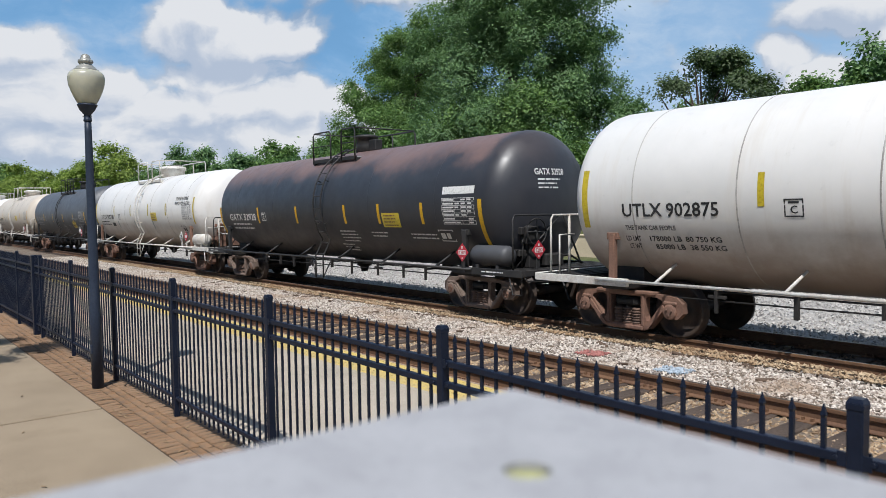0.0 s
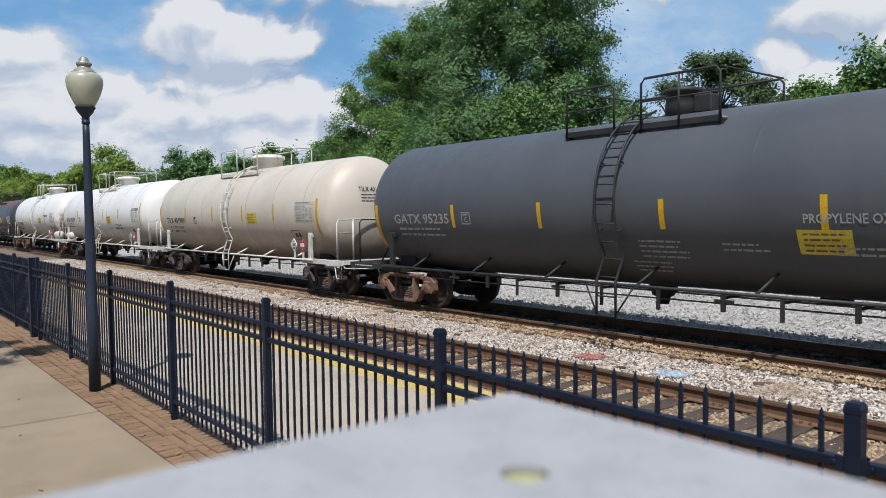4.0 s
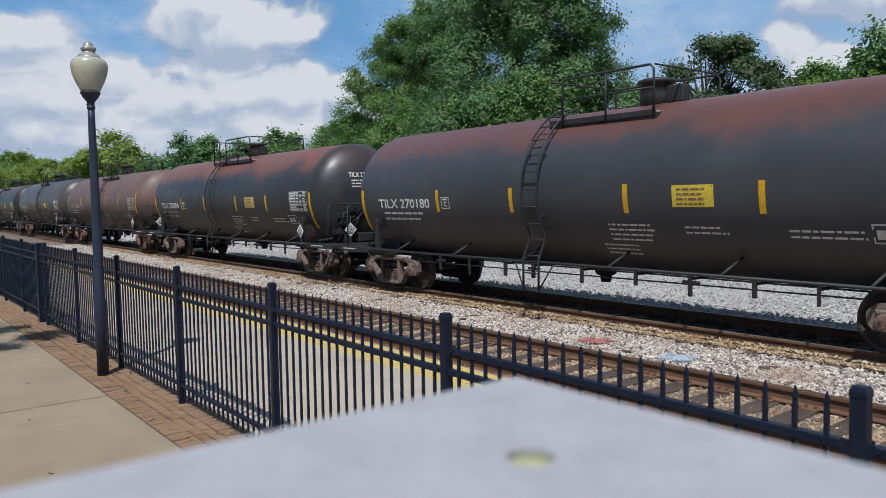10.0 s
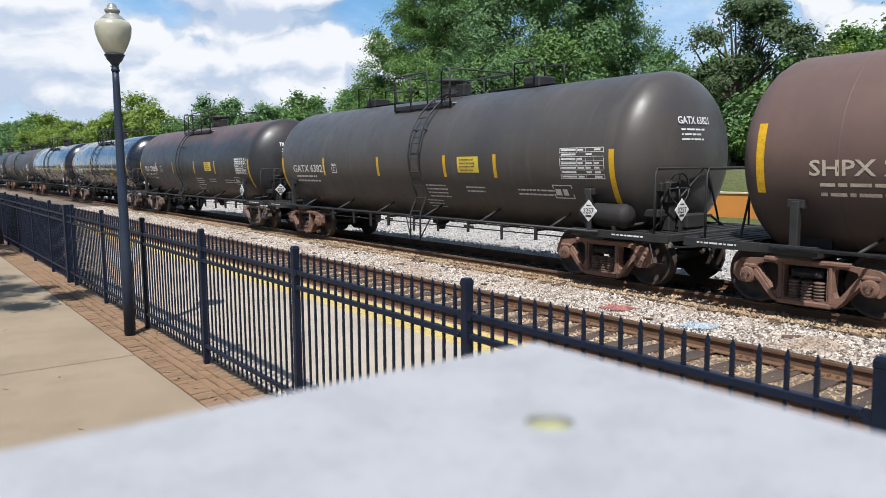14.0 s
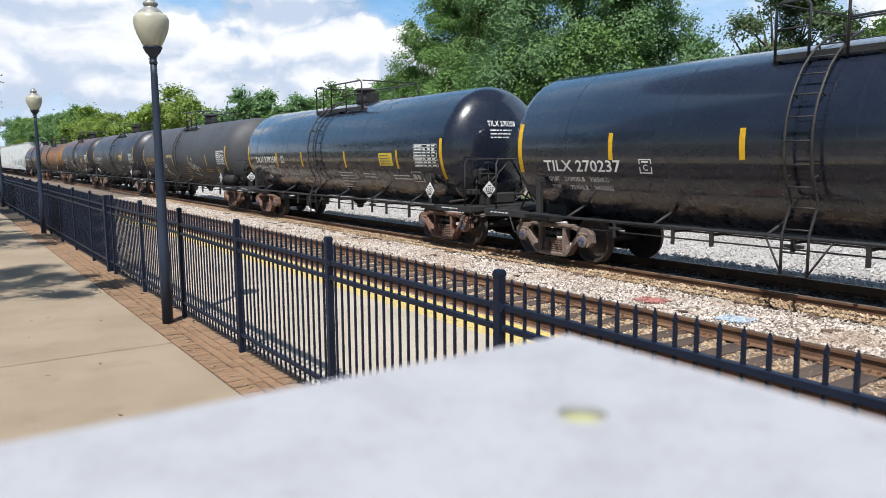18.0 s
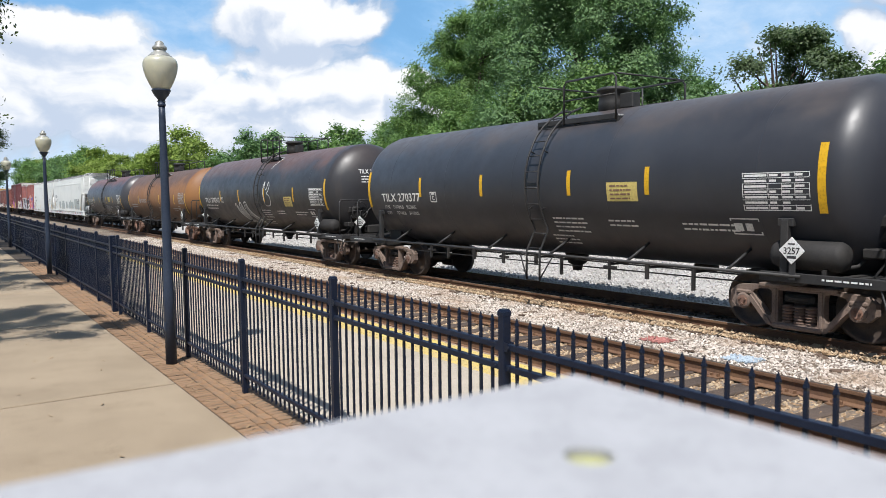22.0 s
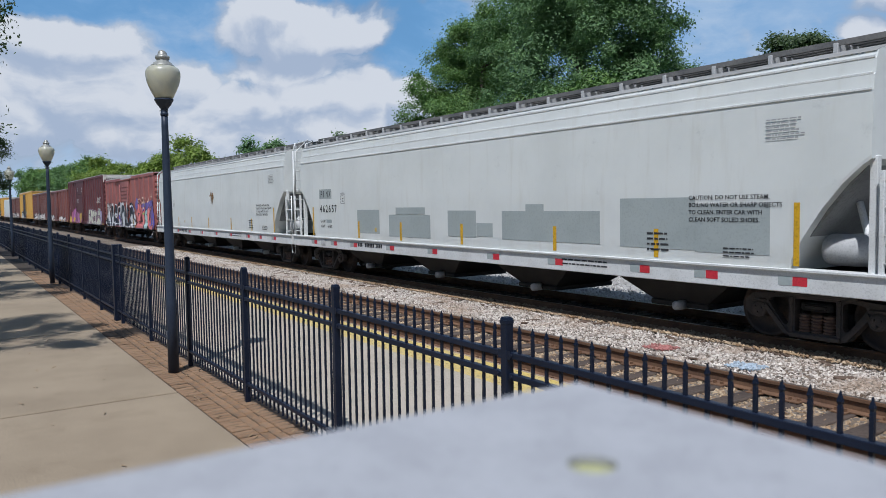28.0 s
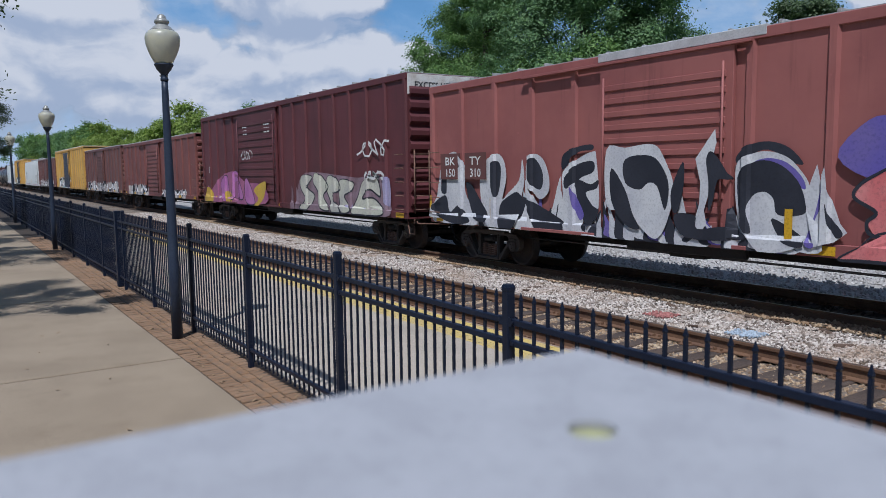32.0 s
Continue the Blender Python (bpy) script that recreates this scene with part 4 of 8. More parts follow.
row = [(-69, 43, 0.98, 1), (-74.5, 44, 1.0, 0), (-80, 43, 0.86, 1), (-84.5, 42, 1.0, 4), (-90, 45, 0.75, 0), (-96.5, 42, 1.0, 1), (-104, 43, 0.84, 0), (-114.5, 42, 1.22, 1), (-110, 43, 0.95, 1), (-119, 43, 1.0, 1), (-128, 43, 0.88, 0),
       (-138, 43, 0.95, 4), (-149, 42, 1.22, 3), (-158, 42, 1.5, 3), (-168, 43, 1.3, 2), (-178, 42, 1.28, 3), (-187, 42, 1.38, 2), (-199, 43, 1.2, 3), (-212, 43, 1.22, 2), (-226, 43, 1.32, 3), (-240, 44, 1.4, 3), (-256, 44, 1.5, 2),
       (-272, 44, 1.75, 3), (-288, 44, 1.9, 4), (-305, 45, 1.85, 3), (-325, 46, 1.9, 1), (-350, 48, 2.0, 4), (-380, 50, 2.1, 1), (-410, 50, 2.2, 4), (-445, 51, 2.2, 1), (-485, 52, 2.4, 4), (-530, 54, 2.5, 3), (-580, 56, 2.8, 0), (-640, 58, 3.1, 4), (-710, 60, 3.4, 1)]
for i in range(22):
    row.append((-62 - i * 11.5, 54 + random.uniform(-2, 3), 0.66 + 0.022 * i + random.uniform(-0.05, 0.08), (0, 1, 4, 0)[i % 4]))
for i in range(18):
    row.append((-64 - i * 8.0, 36 + random.uniform(-1, 2), 0.4 + random.uniform(-0.06, 0.08), (0, 4, 2)[i % 3]))
for tx, ty, s, k in row:
    tr = thing("tree", "round-headed green tree in a row along the line", "tree", "trees along the line")
    tr.scale = (s * 1.05, s * 1.05, s)
    tr.location = (tx, ty, land(tx, ty) - 0.05)
    tr.rotation_euler = (0, 0, random.uniform(0, 6.28))
    part("trunk", row_kinds[k][1], None, tr)
    tagged(part("crown", row_kinds[k][0], None, tr), kind="stuff")

# crape-myrtle sized trees beside the walkway, whose shade lies on it
near_lobes = [(0, 0, 4.4, 2.3, 2.2, 1.5), (1.2, 0.7, 3.9, 1.5, 1.4, 1.1), (-1.2, 0.6, 4.0, 1.5, 1.4, 1.2), (0, -0.6, 5.8, 1.7, 1.6, 1.3), (0.6, 1.2, 5.2, 1.3, 1.2, 1.1), (0.4, 1.6, 4.6, 0.7, 0.5, 0.5)] + [(0.4 + 0.15 * k, 2.0, 3.1 + 0.2 * k, 0.6, 0.42, 0.4) for k in range(6)] + [(2.4, 1.75, 4.75, 0.45, 0.45, 0.5), (2.3, 1.7, 4.0, 0.4, 0.4, 0.4), (2.4, 1.8, 3.2, 0.3, 0.3, 0.25)] + [(2.5, 1.98, 4.5, 0.26, 0.26, 0.34), (2.5, 1.98, 4.1, 0.22, 0.22, 0.28), (2.55, 2.0, 3.45, 0.18, 0.18, 0.12), (2.6, 2.02, 3.0, 0.22, 0.2, 0.1)] * 5
near_crown = crown_mesh("crown", near_lobes, 1100, 42, 0.032, 0.13, "street", 91, 0.12)
near_trunk = trunk_mesh(5.0, 0.13, near_lobes, 92, limbs=12)
for tx, ty, rz in ((-12.9, -2.3, 20), (-19.6, -1.15, 130), (-25.8, -1.2, 250), (-32.5, -1.1, 70), (-40, -1.2, 10)):
    tr = thing("tree", "small street tree beside the walkway, backlit dark painted into its leaves", "tree", "street trees by the walkway", m=pose(tx, ty, 0, 0, 0, rz))
    part("trunk", near_trunk, None, tr)
    tagged(part("crown", near_crown, None, tr), kind="stuff")


# ---- clouds: a far shell of vapour over the part of the sky in view ----
def cloud_material():
    m, n, l, b = nodes_of("cumulus")
    n.remove(b)
    uv = n.new("ShaderNodeUVMap")
    uv.uv_map = "angles"
    base = uv.outputs[0]
    warp = n.new("ShaderNodeTexNoise")
    warp.inputs["Scale"].default_value, warp.inputs["Detail"].default_value = 9.0, 6.0
    l.new(base, warp.inputs["Vector"])
    wv = n.new("ShaderNodeVectorMath")
    wv.operation = "MULTIPLY_ADD"
    l.new(warp.outputs["Color"], wv.inputs[0])
    wv.inputs[1].default_value, wv.inputs[2].default_value = (0.09, 0.07, 0), (-0.045, -0.035, 0)
    ad = n.new("ShaderNodeVectorMath")
    ad.operation = "ADD"
    l.new(base, ad.inputs[0])
    l.new(wv.outputs[0], ad.inputs[1])
    vec = ad.outputs[0]

    def bodies(v):
        total = None
        for az, el, wa, we, k in CLOUDS:
            mp = n.new("ShaderNodeMapping")
            mp.inputs["Location"].default_value = (-az / wa, -el / we, 0)
            mp.inputs["Scale"].default_value = (100 / wa, 100 / we, 0)
            l.new(v, mp.inputs[0])
            ln = n.new("ShaderNodeVectorMath")
            ln.operation = "LENGTH"
            l.new(mp.outputs[0], ln.inputs[0])
            f = maths(n, l, "MULTIPLY", ramp(n, l, ln.outputs["Value"], 0.15, 1.5, 1.0, 0.0), k)
            total = f if total is None else maths(n, l, "MAXIMUM", total, f)
        return total

    def heaps(v, scale):
        vo = n.new("ShaderNodeTexVoronoi")
        vo.feature = "SMOOTH_F1"
        vo.inputs["Scale"].default_value, vo.inputs["Smoothness"].default_value = scale, 0.35
        l.new(v, vo.inputs["Vector"])
        return maths(n, l, "SUBTRACT", 0.55, vo.outputs["Distance"])

    def density(v):
        d = maths(n, l, "ADD", bodies(v), maths(n, l, "MULTIPLY", maths(n, l, "SUBTRACT", noise_of(n, l, 17, 10, 0.56, vec=v, stretch=(1, 1.35, 1)), 0.5), 1.35))
        d = maths(n, l, "ADD", d, maths(n, l, "MULTIPLY", heaps(v, 48), 0.22))
        return maths(n, l, "ADD", d, maths(n, l, "MULTIPLY", heaps(v, 110), 0.12))

    dens = density(vec)
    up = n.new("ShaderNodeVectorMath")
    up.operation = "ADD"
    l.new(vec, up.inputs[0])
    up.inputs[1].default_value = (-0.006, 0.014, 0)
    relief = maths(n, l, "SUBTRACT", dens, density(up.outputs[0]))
    veil = noise_of(n, l, 6.5, 8, 0.62, vec=vec, stretch=(0.7, 1.7, 1))
    solid = ramp(n, l, dens, 0.10, 0.52)
    core = ramp(n, l, dens, 0.4, 1.1)
    sep = n.new("ShaderNodeSeparateXYZ")
    l.new(base, sep.inputs[0])
    low = ramp(n, l, sep.outputs[1], 0.005, 0.12, 0.75, 0.0)
    right = ramp(n, l, sep.outputs[0], 0.50, 0.30, 0.0, 0.45)
    thin = maths(n, l, "ADD", maths(n, l, "ADD", ramp(n, l, veil, 0.38, 0.70, 0.0, 0.75), low), right)
    haze = maths(n, l, "ADD", maths(n, l, "MULTIPLY", thin, 0.36), 0.62)
    alpha = maths(n, l, "MINIMUM", maths(n, l, "MAXIMUM", solid, haze), 1.0)
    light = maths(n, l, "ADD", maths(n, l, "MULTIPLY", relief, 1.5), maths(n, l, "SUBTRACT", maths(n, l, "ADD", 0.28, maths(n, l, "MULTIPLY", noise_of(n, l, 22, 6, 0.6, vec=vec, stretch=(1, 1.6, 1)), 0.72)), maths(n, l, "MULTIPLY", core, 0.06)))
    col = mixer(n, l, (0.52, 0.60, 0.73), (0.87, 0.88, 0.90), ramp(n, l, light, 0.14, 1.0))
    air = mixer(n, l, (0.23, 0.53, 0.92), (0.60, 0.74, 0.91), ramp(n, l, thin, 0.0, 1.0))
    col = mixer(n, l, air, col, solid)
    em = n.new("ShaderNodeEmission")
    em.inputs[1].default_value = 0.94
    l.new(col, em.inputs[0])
    tr_ = n.new("ShaderNodeBsdfTransparent")
    mx = n.new("ShaderNodeMixShader")
    l.new(alpha, mx.inputs[0])
    l.new(tr_.outputs[0], mx.inputs[1])
    l.new(em.outputs[0], mx.inputs[2])
    l.new(mx.outputs[0], n["Material Output"].inputs[0])
    return m


# azimuth to the left of straight across, elevation, half widths, strength
CLOUDS = [(67.2, 13.0, 6.0, 2.3, 1.05), (68.6, 14.3, 2.6, 1.6, 1.0), (63.6, 12.6, 3.6, 1.6, 0.9), (67.4, 10.6, 6.4, 1.8, 0.85), (67.0, 8.2, 7.0, 2.8, 0.95), (63.5, 8.6, 3.4, 2.4, 0.9), (72.4, 7.6, 4.0, 2.6, 0.9), (66.0, 5.2, 9.0, 2.8, 0.9), (80.4, 8.2, 6.6, 4.2, 0.95), (81.6, 11.6, 4.6, 1.9, 0.95), (76.0, 9.6, 3.2, 2.0, 0.9),
          (86.5, 6.4, 6.0, 3.4, 0.85), (76.0, 4.6, 10.0, 2.8, 0.9), (59.5, 7.8, 1.7, 2.0, 1.2), (58.6, 5.0, 3.6, 2.0, 0.8), (90.5, 14.5, 5.0, 3.0, 0.8), (26.6, 10.2, 1.9, 1.3, 0.95), (24.4, 9.2, 3.4, 1.2, 0.8), (23.0, 13.4, 4.6, 2.2, 0.95), (19.0, 11.0, 4.0, 2.4, 0.9),
          (57.0, 16.6, 7.0, 1.7, 0.72), (47.5, 16.4, 4.0, 1.6, 0.7), (73.0, 20.0, 9.0, 2.6, 0.8), (40.0, 21.0, 10.0, 3.0, 0.8), (10.0, 12.0, 8.0, 4.0, 0.85), (34.5, 15.6, 4.0, 1.3, 0.62)]
bm = BM()
uvl = bm.loops.layers.uv.new("angles")
azs, els = list(range(-30, 131, 4)), [-1, 2, 5, 8, 11, 14, 17, 20, 24, 28, 33, 40, 48]
gr = [[bm.verts.new((-2000 * math.sin(radians(a)) * math.cos(radians(e)), 2000 * math.cos(radians(a)) * math.cos(radians(e)), 2 + 2000 * math.sin(radians(e)))) for a in azs] for e in els]
for j in range(len(els) - 1):
    for i in range(len(azs) - 1):
        f = bm.faces.new((gr[j][i], gr[j][i + 1], gr[j + 1][i + 1], gr[j + 1][i]))
        f.smooth = True
        for lp, (a, e) in zip(f.loops, ((azs[i], els[j]), (azs[i + 1], els[j]), (azs[i + 1], els[j + 1]), (azs[i], els[j + 1]))):
            lp[uvl].uv = (a / 100, e / 100)
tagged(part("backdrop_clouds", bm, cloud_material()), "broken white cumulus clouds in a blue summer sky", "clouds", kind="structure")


# ---- the train ----
CACHE = {}


def cached(key, build):
    if key not in CACHE:
        CACHE[key] = build()
    return CACHE[key]


def text_data(text, height):
    """Flat outline of a word: points (along, up) and faces."""
    def build():
        cu = bpy.data.curves.new("word", "FONT")
        cu.body, cu.size, cu.resolution_u, cu.offset = text, height * 1.38, 2, height * 0.022
        ob = bpy.data.objects.new("word", cu)
        scene.collection.objects.link(ob)
        dg = bpy.context.evaluated_depsgraph_get()
        me = ob.evaluated_get(dg).to_mesh()
        v = [(p.co.x, p.co.y) for p in me.vertices]
        f = [list(p.vertices) for p in me.polygons]
        ob.evaluated_get(dg).to_mesh_clear()
        scene.collection.objects.unlink(ob)
        bpy.data.objects.remove(ob)
        return v, f
    return cached(("text", text, height), build)


def on_tank(r, zc):
    """Lays a flat drawing on the near side of a tank of that radius."""
    def lay(x, z, lift=0.005):
        q = (r + lift) ** 2 - (z - zc) ** 2
        return (x, -math.sqrt(max(q, 0.0001)), z)
    return lay


def on_head(r, zc, x0, depth):
    def lay(y, z, lift=0.006):
        k = max(0.0, 1 - (y * y + (z - zc) ** 2) / (r * r))
        return (x0 + depth * math.sqrt(k) + lift, y, z)
    return lay


def on_flat(y):
    def lay(x, z, lift=0.004):
        return (x, y - lift, z)
    return lay


def lettering(text, x, z, height, lay, material, parent, width=None, label=""):
    v, f = text_data(text, height)
    wide = max(p[0] for p in v) or 1.0
    k = width / wide if width else 1.0
    me = bpy.data.meshes.new("lettering")
    me.from_pydata([lay(x + p[0] * k, z + p[1]) for p in v], [], f)
    me.materials.append(material)
    return part("lettering", me, None, parent, label)


def quads(name, rects, lay, material, parent, label="", steps=1, lift=0.004):
    """Flat painted rectangles (x0, z0, x1, z1), cut across so that they follow a curved side."""
    v, f = [], []
    for x0, z0, x1, z1 in rects:
        k = len(v)
        for i in range(steps + 1):
            z = z0 + (z1 - z0) * i / steps
            v += [lay(x0, z, lift), lay(x1, z, lift)]
        f += [(k + 2 * i, k + 2 * i + 1, k + 2 * i + 3, k + 2 * i + 2) for i in range(steps)]
    me = bpy.data.meshes.new(name)
    me.from_pydata(v, [], f)
    me.materials.append(material)
    return part(name, me, None, parent, label)


def small_print(x, z, w, rows, line, lay, material, parent, seed, label=""):
    """Unreadable small print: rows of short bars."""
    rnd = random.Random(seed)
    rects = []
    for i in range(rows):
        a, end = x, x + w * rnd.uniform(0.75, 1.0)
        top = z - i * line
        while a < end:
            b = min(end, a + line * rnd.uniform(0.5, 2.2))
            rects.append((a, top - line * 0.36, b, top))
            a = b + line * 0.3
    return tagged(quads("small_print", rects, lay, material, parent, label), label, kind="stuff")


def data_table(x, z, w, h, lay, material, parent, seed):
    rnd = random.Random(seed)
    t = 0.012
    rects = [(x, z, x + w, z + t), (x, z + h - t, x + w, z + h), (x, z, x + t, z + h), (x + w - t, z, x + w, z + h)]
    for k in range(1, 7):
        zz = z + h * k / 7
        rects.append((x, zz - 0.004, x + w, zz + 0.004))
    for k in range(7):
        zz = z + h * (k + 0.28) / 7
        rects.append((x + 0.04, zz, x + w * 0.38, zz + h * 0.06))
        for c in (0.42, 0.61, 0.80):
            if rnd.random() < 0.85:
                rects.append((x + w * c, zz, x + w * (c + rnd.uniform(0.1, 0.15)), zz + h * 0.06))
    for c in (0.4, 0.6, 0.79):
        rects.append((x + w * c - 0.004, z, x + w * c + 0.004, z + h))
    return quads("data_table", rects, lay, material, parent, "painted stencil table of test dates", steps=2)


def framed(x, z, w, h, lay, material, parent, inside=None, words=(), label="", t=0.02):
    q = quads("stencil_frame", [(x, z, x + w, z + t), (x, z + h - t, x + w, z + h), (x, z, x + t, z + h), (x + w - t, z, x + w, z + h)] + list(inside or []), lay, material, parent, label)
    for text, tx, tz, th in words:
        lettering(text, x + tx, z + tz, th, lay, material, parent)
    return q


# trucks
def side_frame_mesh(mat):
    def build():
        outer = [(-1.13, 0.44), (-1.12, 0.60), (-1.0, 0.70), (-0.62, 0.73), (-0.36, 0.76), (0.36, 0.76), (0.62, 0.73), (1.0, 0.70), (1.12, 0.60), (1.13, 0.44), (1.02, 0.34), (0.80, 0.36), (0.755, 0.44),
                 (0.49, 0.13), (0.36, 0.09), (-0.36, 0.09), (-0.49, 0.13), (-0.755, 0.44), (-0.80, 0.36), (-1.02, 0.34)]
        holes = [[(s_ * x_, z_) for x_, z_ in ((0.74, 0.60), (0.71, 0.645), (0.64, 0.665), (0.47, 0.68), (0.415, 0.65), (0.405, 0.58), (0.405, 0.33), (0.43, 0.265), (0.475, 0.265), (0.52, 0.31))][::s_] for s_ in (-1, 1)]
        holes.append([(-0.31, 0.19), (-0.31, 0.67), (0.31, 0.67), (0.31, 0.19)])
        bm = plate(BM(), outer, holes, -0.06, 0.07)
        # flanges, spring seat and bearing housings
        box(bm, -0.62, -0.095, 0.705, 0.62, 0.07, 0.765, 0.012)
        box(bm, -0.38, -0.11, 0.10, 0.38, 0.07, 0.17, 0.015)
        for s in (-1, 1):
            lathe(bm, [(-0.10, 0.10), (-0.085, 0.125), (0.05, 0.125)], "y", 16, (0.889 * s, 0, 0.457))
            box(bm, 0.889 * s - 0.13, -0.085, 0.56, 0.889 * s + 0.13, 0.09, 0.63, 0.02)
            box(bm, 0.36 * s - 0.025, -0.08, 0.17, 0.36 * s + 0.025, 0.08, 0.70, 0.008)
            # the slanted leg from the spring seat up to the bearing
            leg = [bm.verts.new(p) for p in ((0.40 * s, -0.09, 0.15), (0.47 * s, -0.09, 0.13), (0.80 * s, -0.09, 0.50), (0.76 * s, -0.09, 0.56))]
            back = [bm.verts.new((v.co.x, -0.055, v.co.z)) for v in leg]
            ring_faces(bm, [leg, back])
            bm.faces.new(leg)
        for f in bm.faces:
            f.smooth = False
        bmesh.ops.recalc_face_normals(bm, faces=bm.faces)
        return mesh_from("side_frame", bm, mat)
    return cached(("side_frame", mat.name), build)


def wheelset_mesh():
    def build():
        bm = BM()
        for s in (-1, 1):
            o = s * GAUGE / 2
            prof = [(o - s * 0.035, 0.488), (o - s * 0.012, 0.486), (o, 0.462), (o + s * 0.09, 0.455), (o + s * 0.10, 0.44), (o + s * 0.085, 0.395), (o + s * 0.035, 0.37), (o + s * 0.02, 0.20), (o + s * 0.07, 0.14), (o + s * 0.09, 0.085)]
            lathe(bm, prof, "y", 28, caps=True)
            lathe(bm, [(o - s * 0.035, 0.488), (o - s * 0.035, 0.38), (o - s * 0.0, 0.36), (o - s * 0.01, 0.16), (o - s * 0.06, 0.09)], "y", 28, caps=False)
        lathe(bm, [(-0.78, 0.085), (0.78, 0.085)], "y", 14)
        bmesh.ops.recalc_face_normals(bm, faces=bm.faces)
        return mesh_from("wheelset", bm, M["wheel"])
    return cached("wheelset", build)


def axle_cap_mesh(mat):
    def build():
        bm = BM()
        for s in (-1,):
            o = s * 1.09
            lathe(bm, [(o - s * 0.12, 0.105), (o, 0.10), (o + s * 0.012, 0.085), (o + s * 0.014, 0.03)], "y", 18)
            for k in range(3):
                a = k * 2.094 + 0.4
                lathe(bm, [(o + s * 0.01, 0.02), (o + s * 0.034, 0.017)], "y", 6, (0.055 * math.cos(a), 0, 0.055 * math.sin(a)))
        return mesh_from("axle_cap", bm, mat)
    return cached(("axle_cap", mat.name), build)


def spring_mesh():
    def build():
        bm = BM()
        prof = []
        for k in range(6):
            z = 0.185 + k * 0.046
            prof += [(z, 0.062), (z + 0.012, 0.092), (z + 0.028, 0.092), (z + 0.04, 0.062)]
        for dx in (-0.185, 0, 0.185):
            lathe(bm, prof, "z", 8, (dx, 0.0, 0))
        return mesh_from("spring", bm, M["spring"])
    return cached("spring", build)


def bolster_mesh(mat):
    def build():
        bm = BM()
        box(bm, -0.24, -1.035, 0.50, 0.24, 1.035, 0.63, 0.03)
        box(bm, -0.17, -1.06, 0.53, 0.17, -1.03, 0.60, 0.02)
        box(bm, -0.17, -0.5, 0.45, 0.17, 0.5, 0.62, 0.03)
        lathe(bm, [(0.72, 0.2), (0.80, 0.2)], "z", 16)
        for s in (-1, 1):
            box(bm, 0.36 * s - 0.03, -0.6, 0.26, 0.36 * s + 0.03, 0.6, 0.36, 0.01)
            box(bm, 0.36 * s - 0.04, -0.80, 0.22, 0.36 * s + 0.06, -0.62, 0.5, 0.02)
            box(bm, 0.36 * s - 0.04, 0.62, 0.22, 0.36 * s + 0.06, 0.80, 0.5, 0.02)
        return mesh_from("truck", bm, mat)
    return cached(("truck", mat.name), build)


WHEELSETS = []


def add_truck(car, x, frame_mat, cap_mat):
    tk = part("truck", bolster_mesh(M["under"]), None, car, "four-wheel freight truck", pose(x, 0, 0))
    for s in (-1, 1):
        part("side_frame", side_frame_mesh(frame_mat), None, tk, "cast steel side frame", pose(0, s * 1.0, 0, 0, 0, 180 if s > 0 else 0))
        part("spring", spring_mesh(), None, tk, "", pose(0, s * 0.985, 0))
    for s in (-1, 1):
        w = part("wheelset", wheelset_mesh(), None, tk, "dark steel wheelset", pose(0.889 * s, 0, 0.457))
        WHEELSETS.append(w)
        for a_ in (0, 180):
            part("axle_cap", axle_cap_mesh(cap_mat), None, tk, "", pose(0.889 * s, 0, 0.457, 0, 0, a_))
    return tk


def coupler_parts(car, xe, s, mat):
    """Coupler, striker and air hose at one end; s is the way outwards."""
    def build():
        bm = BM()
        box(bm, -0.45, -0.075, 0.72, 0.02, 0.075, 0.88, 0.02)
        box(bm, 0.0, -0.13, 0.68, 0.12, 0.10, 0.95, 0.035)
        lathe(bm, [(0.68, 0.055), (0.95, 0.055)], "z", 10, (0.15, -0.06, 0))
        box(bm, 0.04, 0.03, 0.70, 0.22, 0.10, 0.92, 0.03)
        return mesh_from("coupler", bm, M["frame_rust"])
    part("coupler", cached("coupler", build), None, car, "", pose(xe - 0.13 * s, 0, 0, 0, 0, 0 if s > 0 else 180))

    def build2():
        bm = BM()
        tube(bm, [(-0.25, -0.3, 0.78), (-0.05, -0.32, 0.74), (0.05, -0.32, 0.55), (0.1, -0.31, 0.38), (0.2, -0.3, 0.34)], 0.024, 7)
        return mesh_from("air_hose", bm, M["hose"])
    part("air_hose", cached("hose", build2), None, car, "", pose(xe - 0.13 * s, 0, 0, 0, 0, 0 if s > 0 else 180))

    def build3():
        bm = BM()
        tube(bm, [(0.0, -1.42, 0.86), (0.02, -1.42, 0.80), (0.05, -0.55, 0.74), (0.12, -0.2, 0.80)], 0.014, 6)
        tube(bm, [(-0.05, -1.46, 0.92), (-0.05, -1.47, 0.52), (-0.30, -1.47, 0.52), (-0.42, -1.46, 0.92)], 0.014, 6)
        return mesh_from("step", bm, mat)
    st = part("step", cached(("step", mat.name), build3), None, car, "sill step and uncoupling lever", pose(xe - 0.12 * s, 0, 0, 0, 0, 0 if s > 0 else 180))


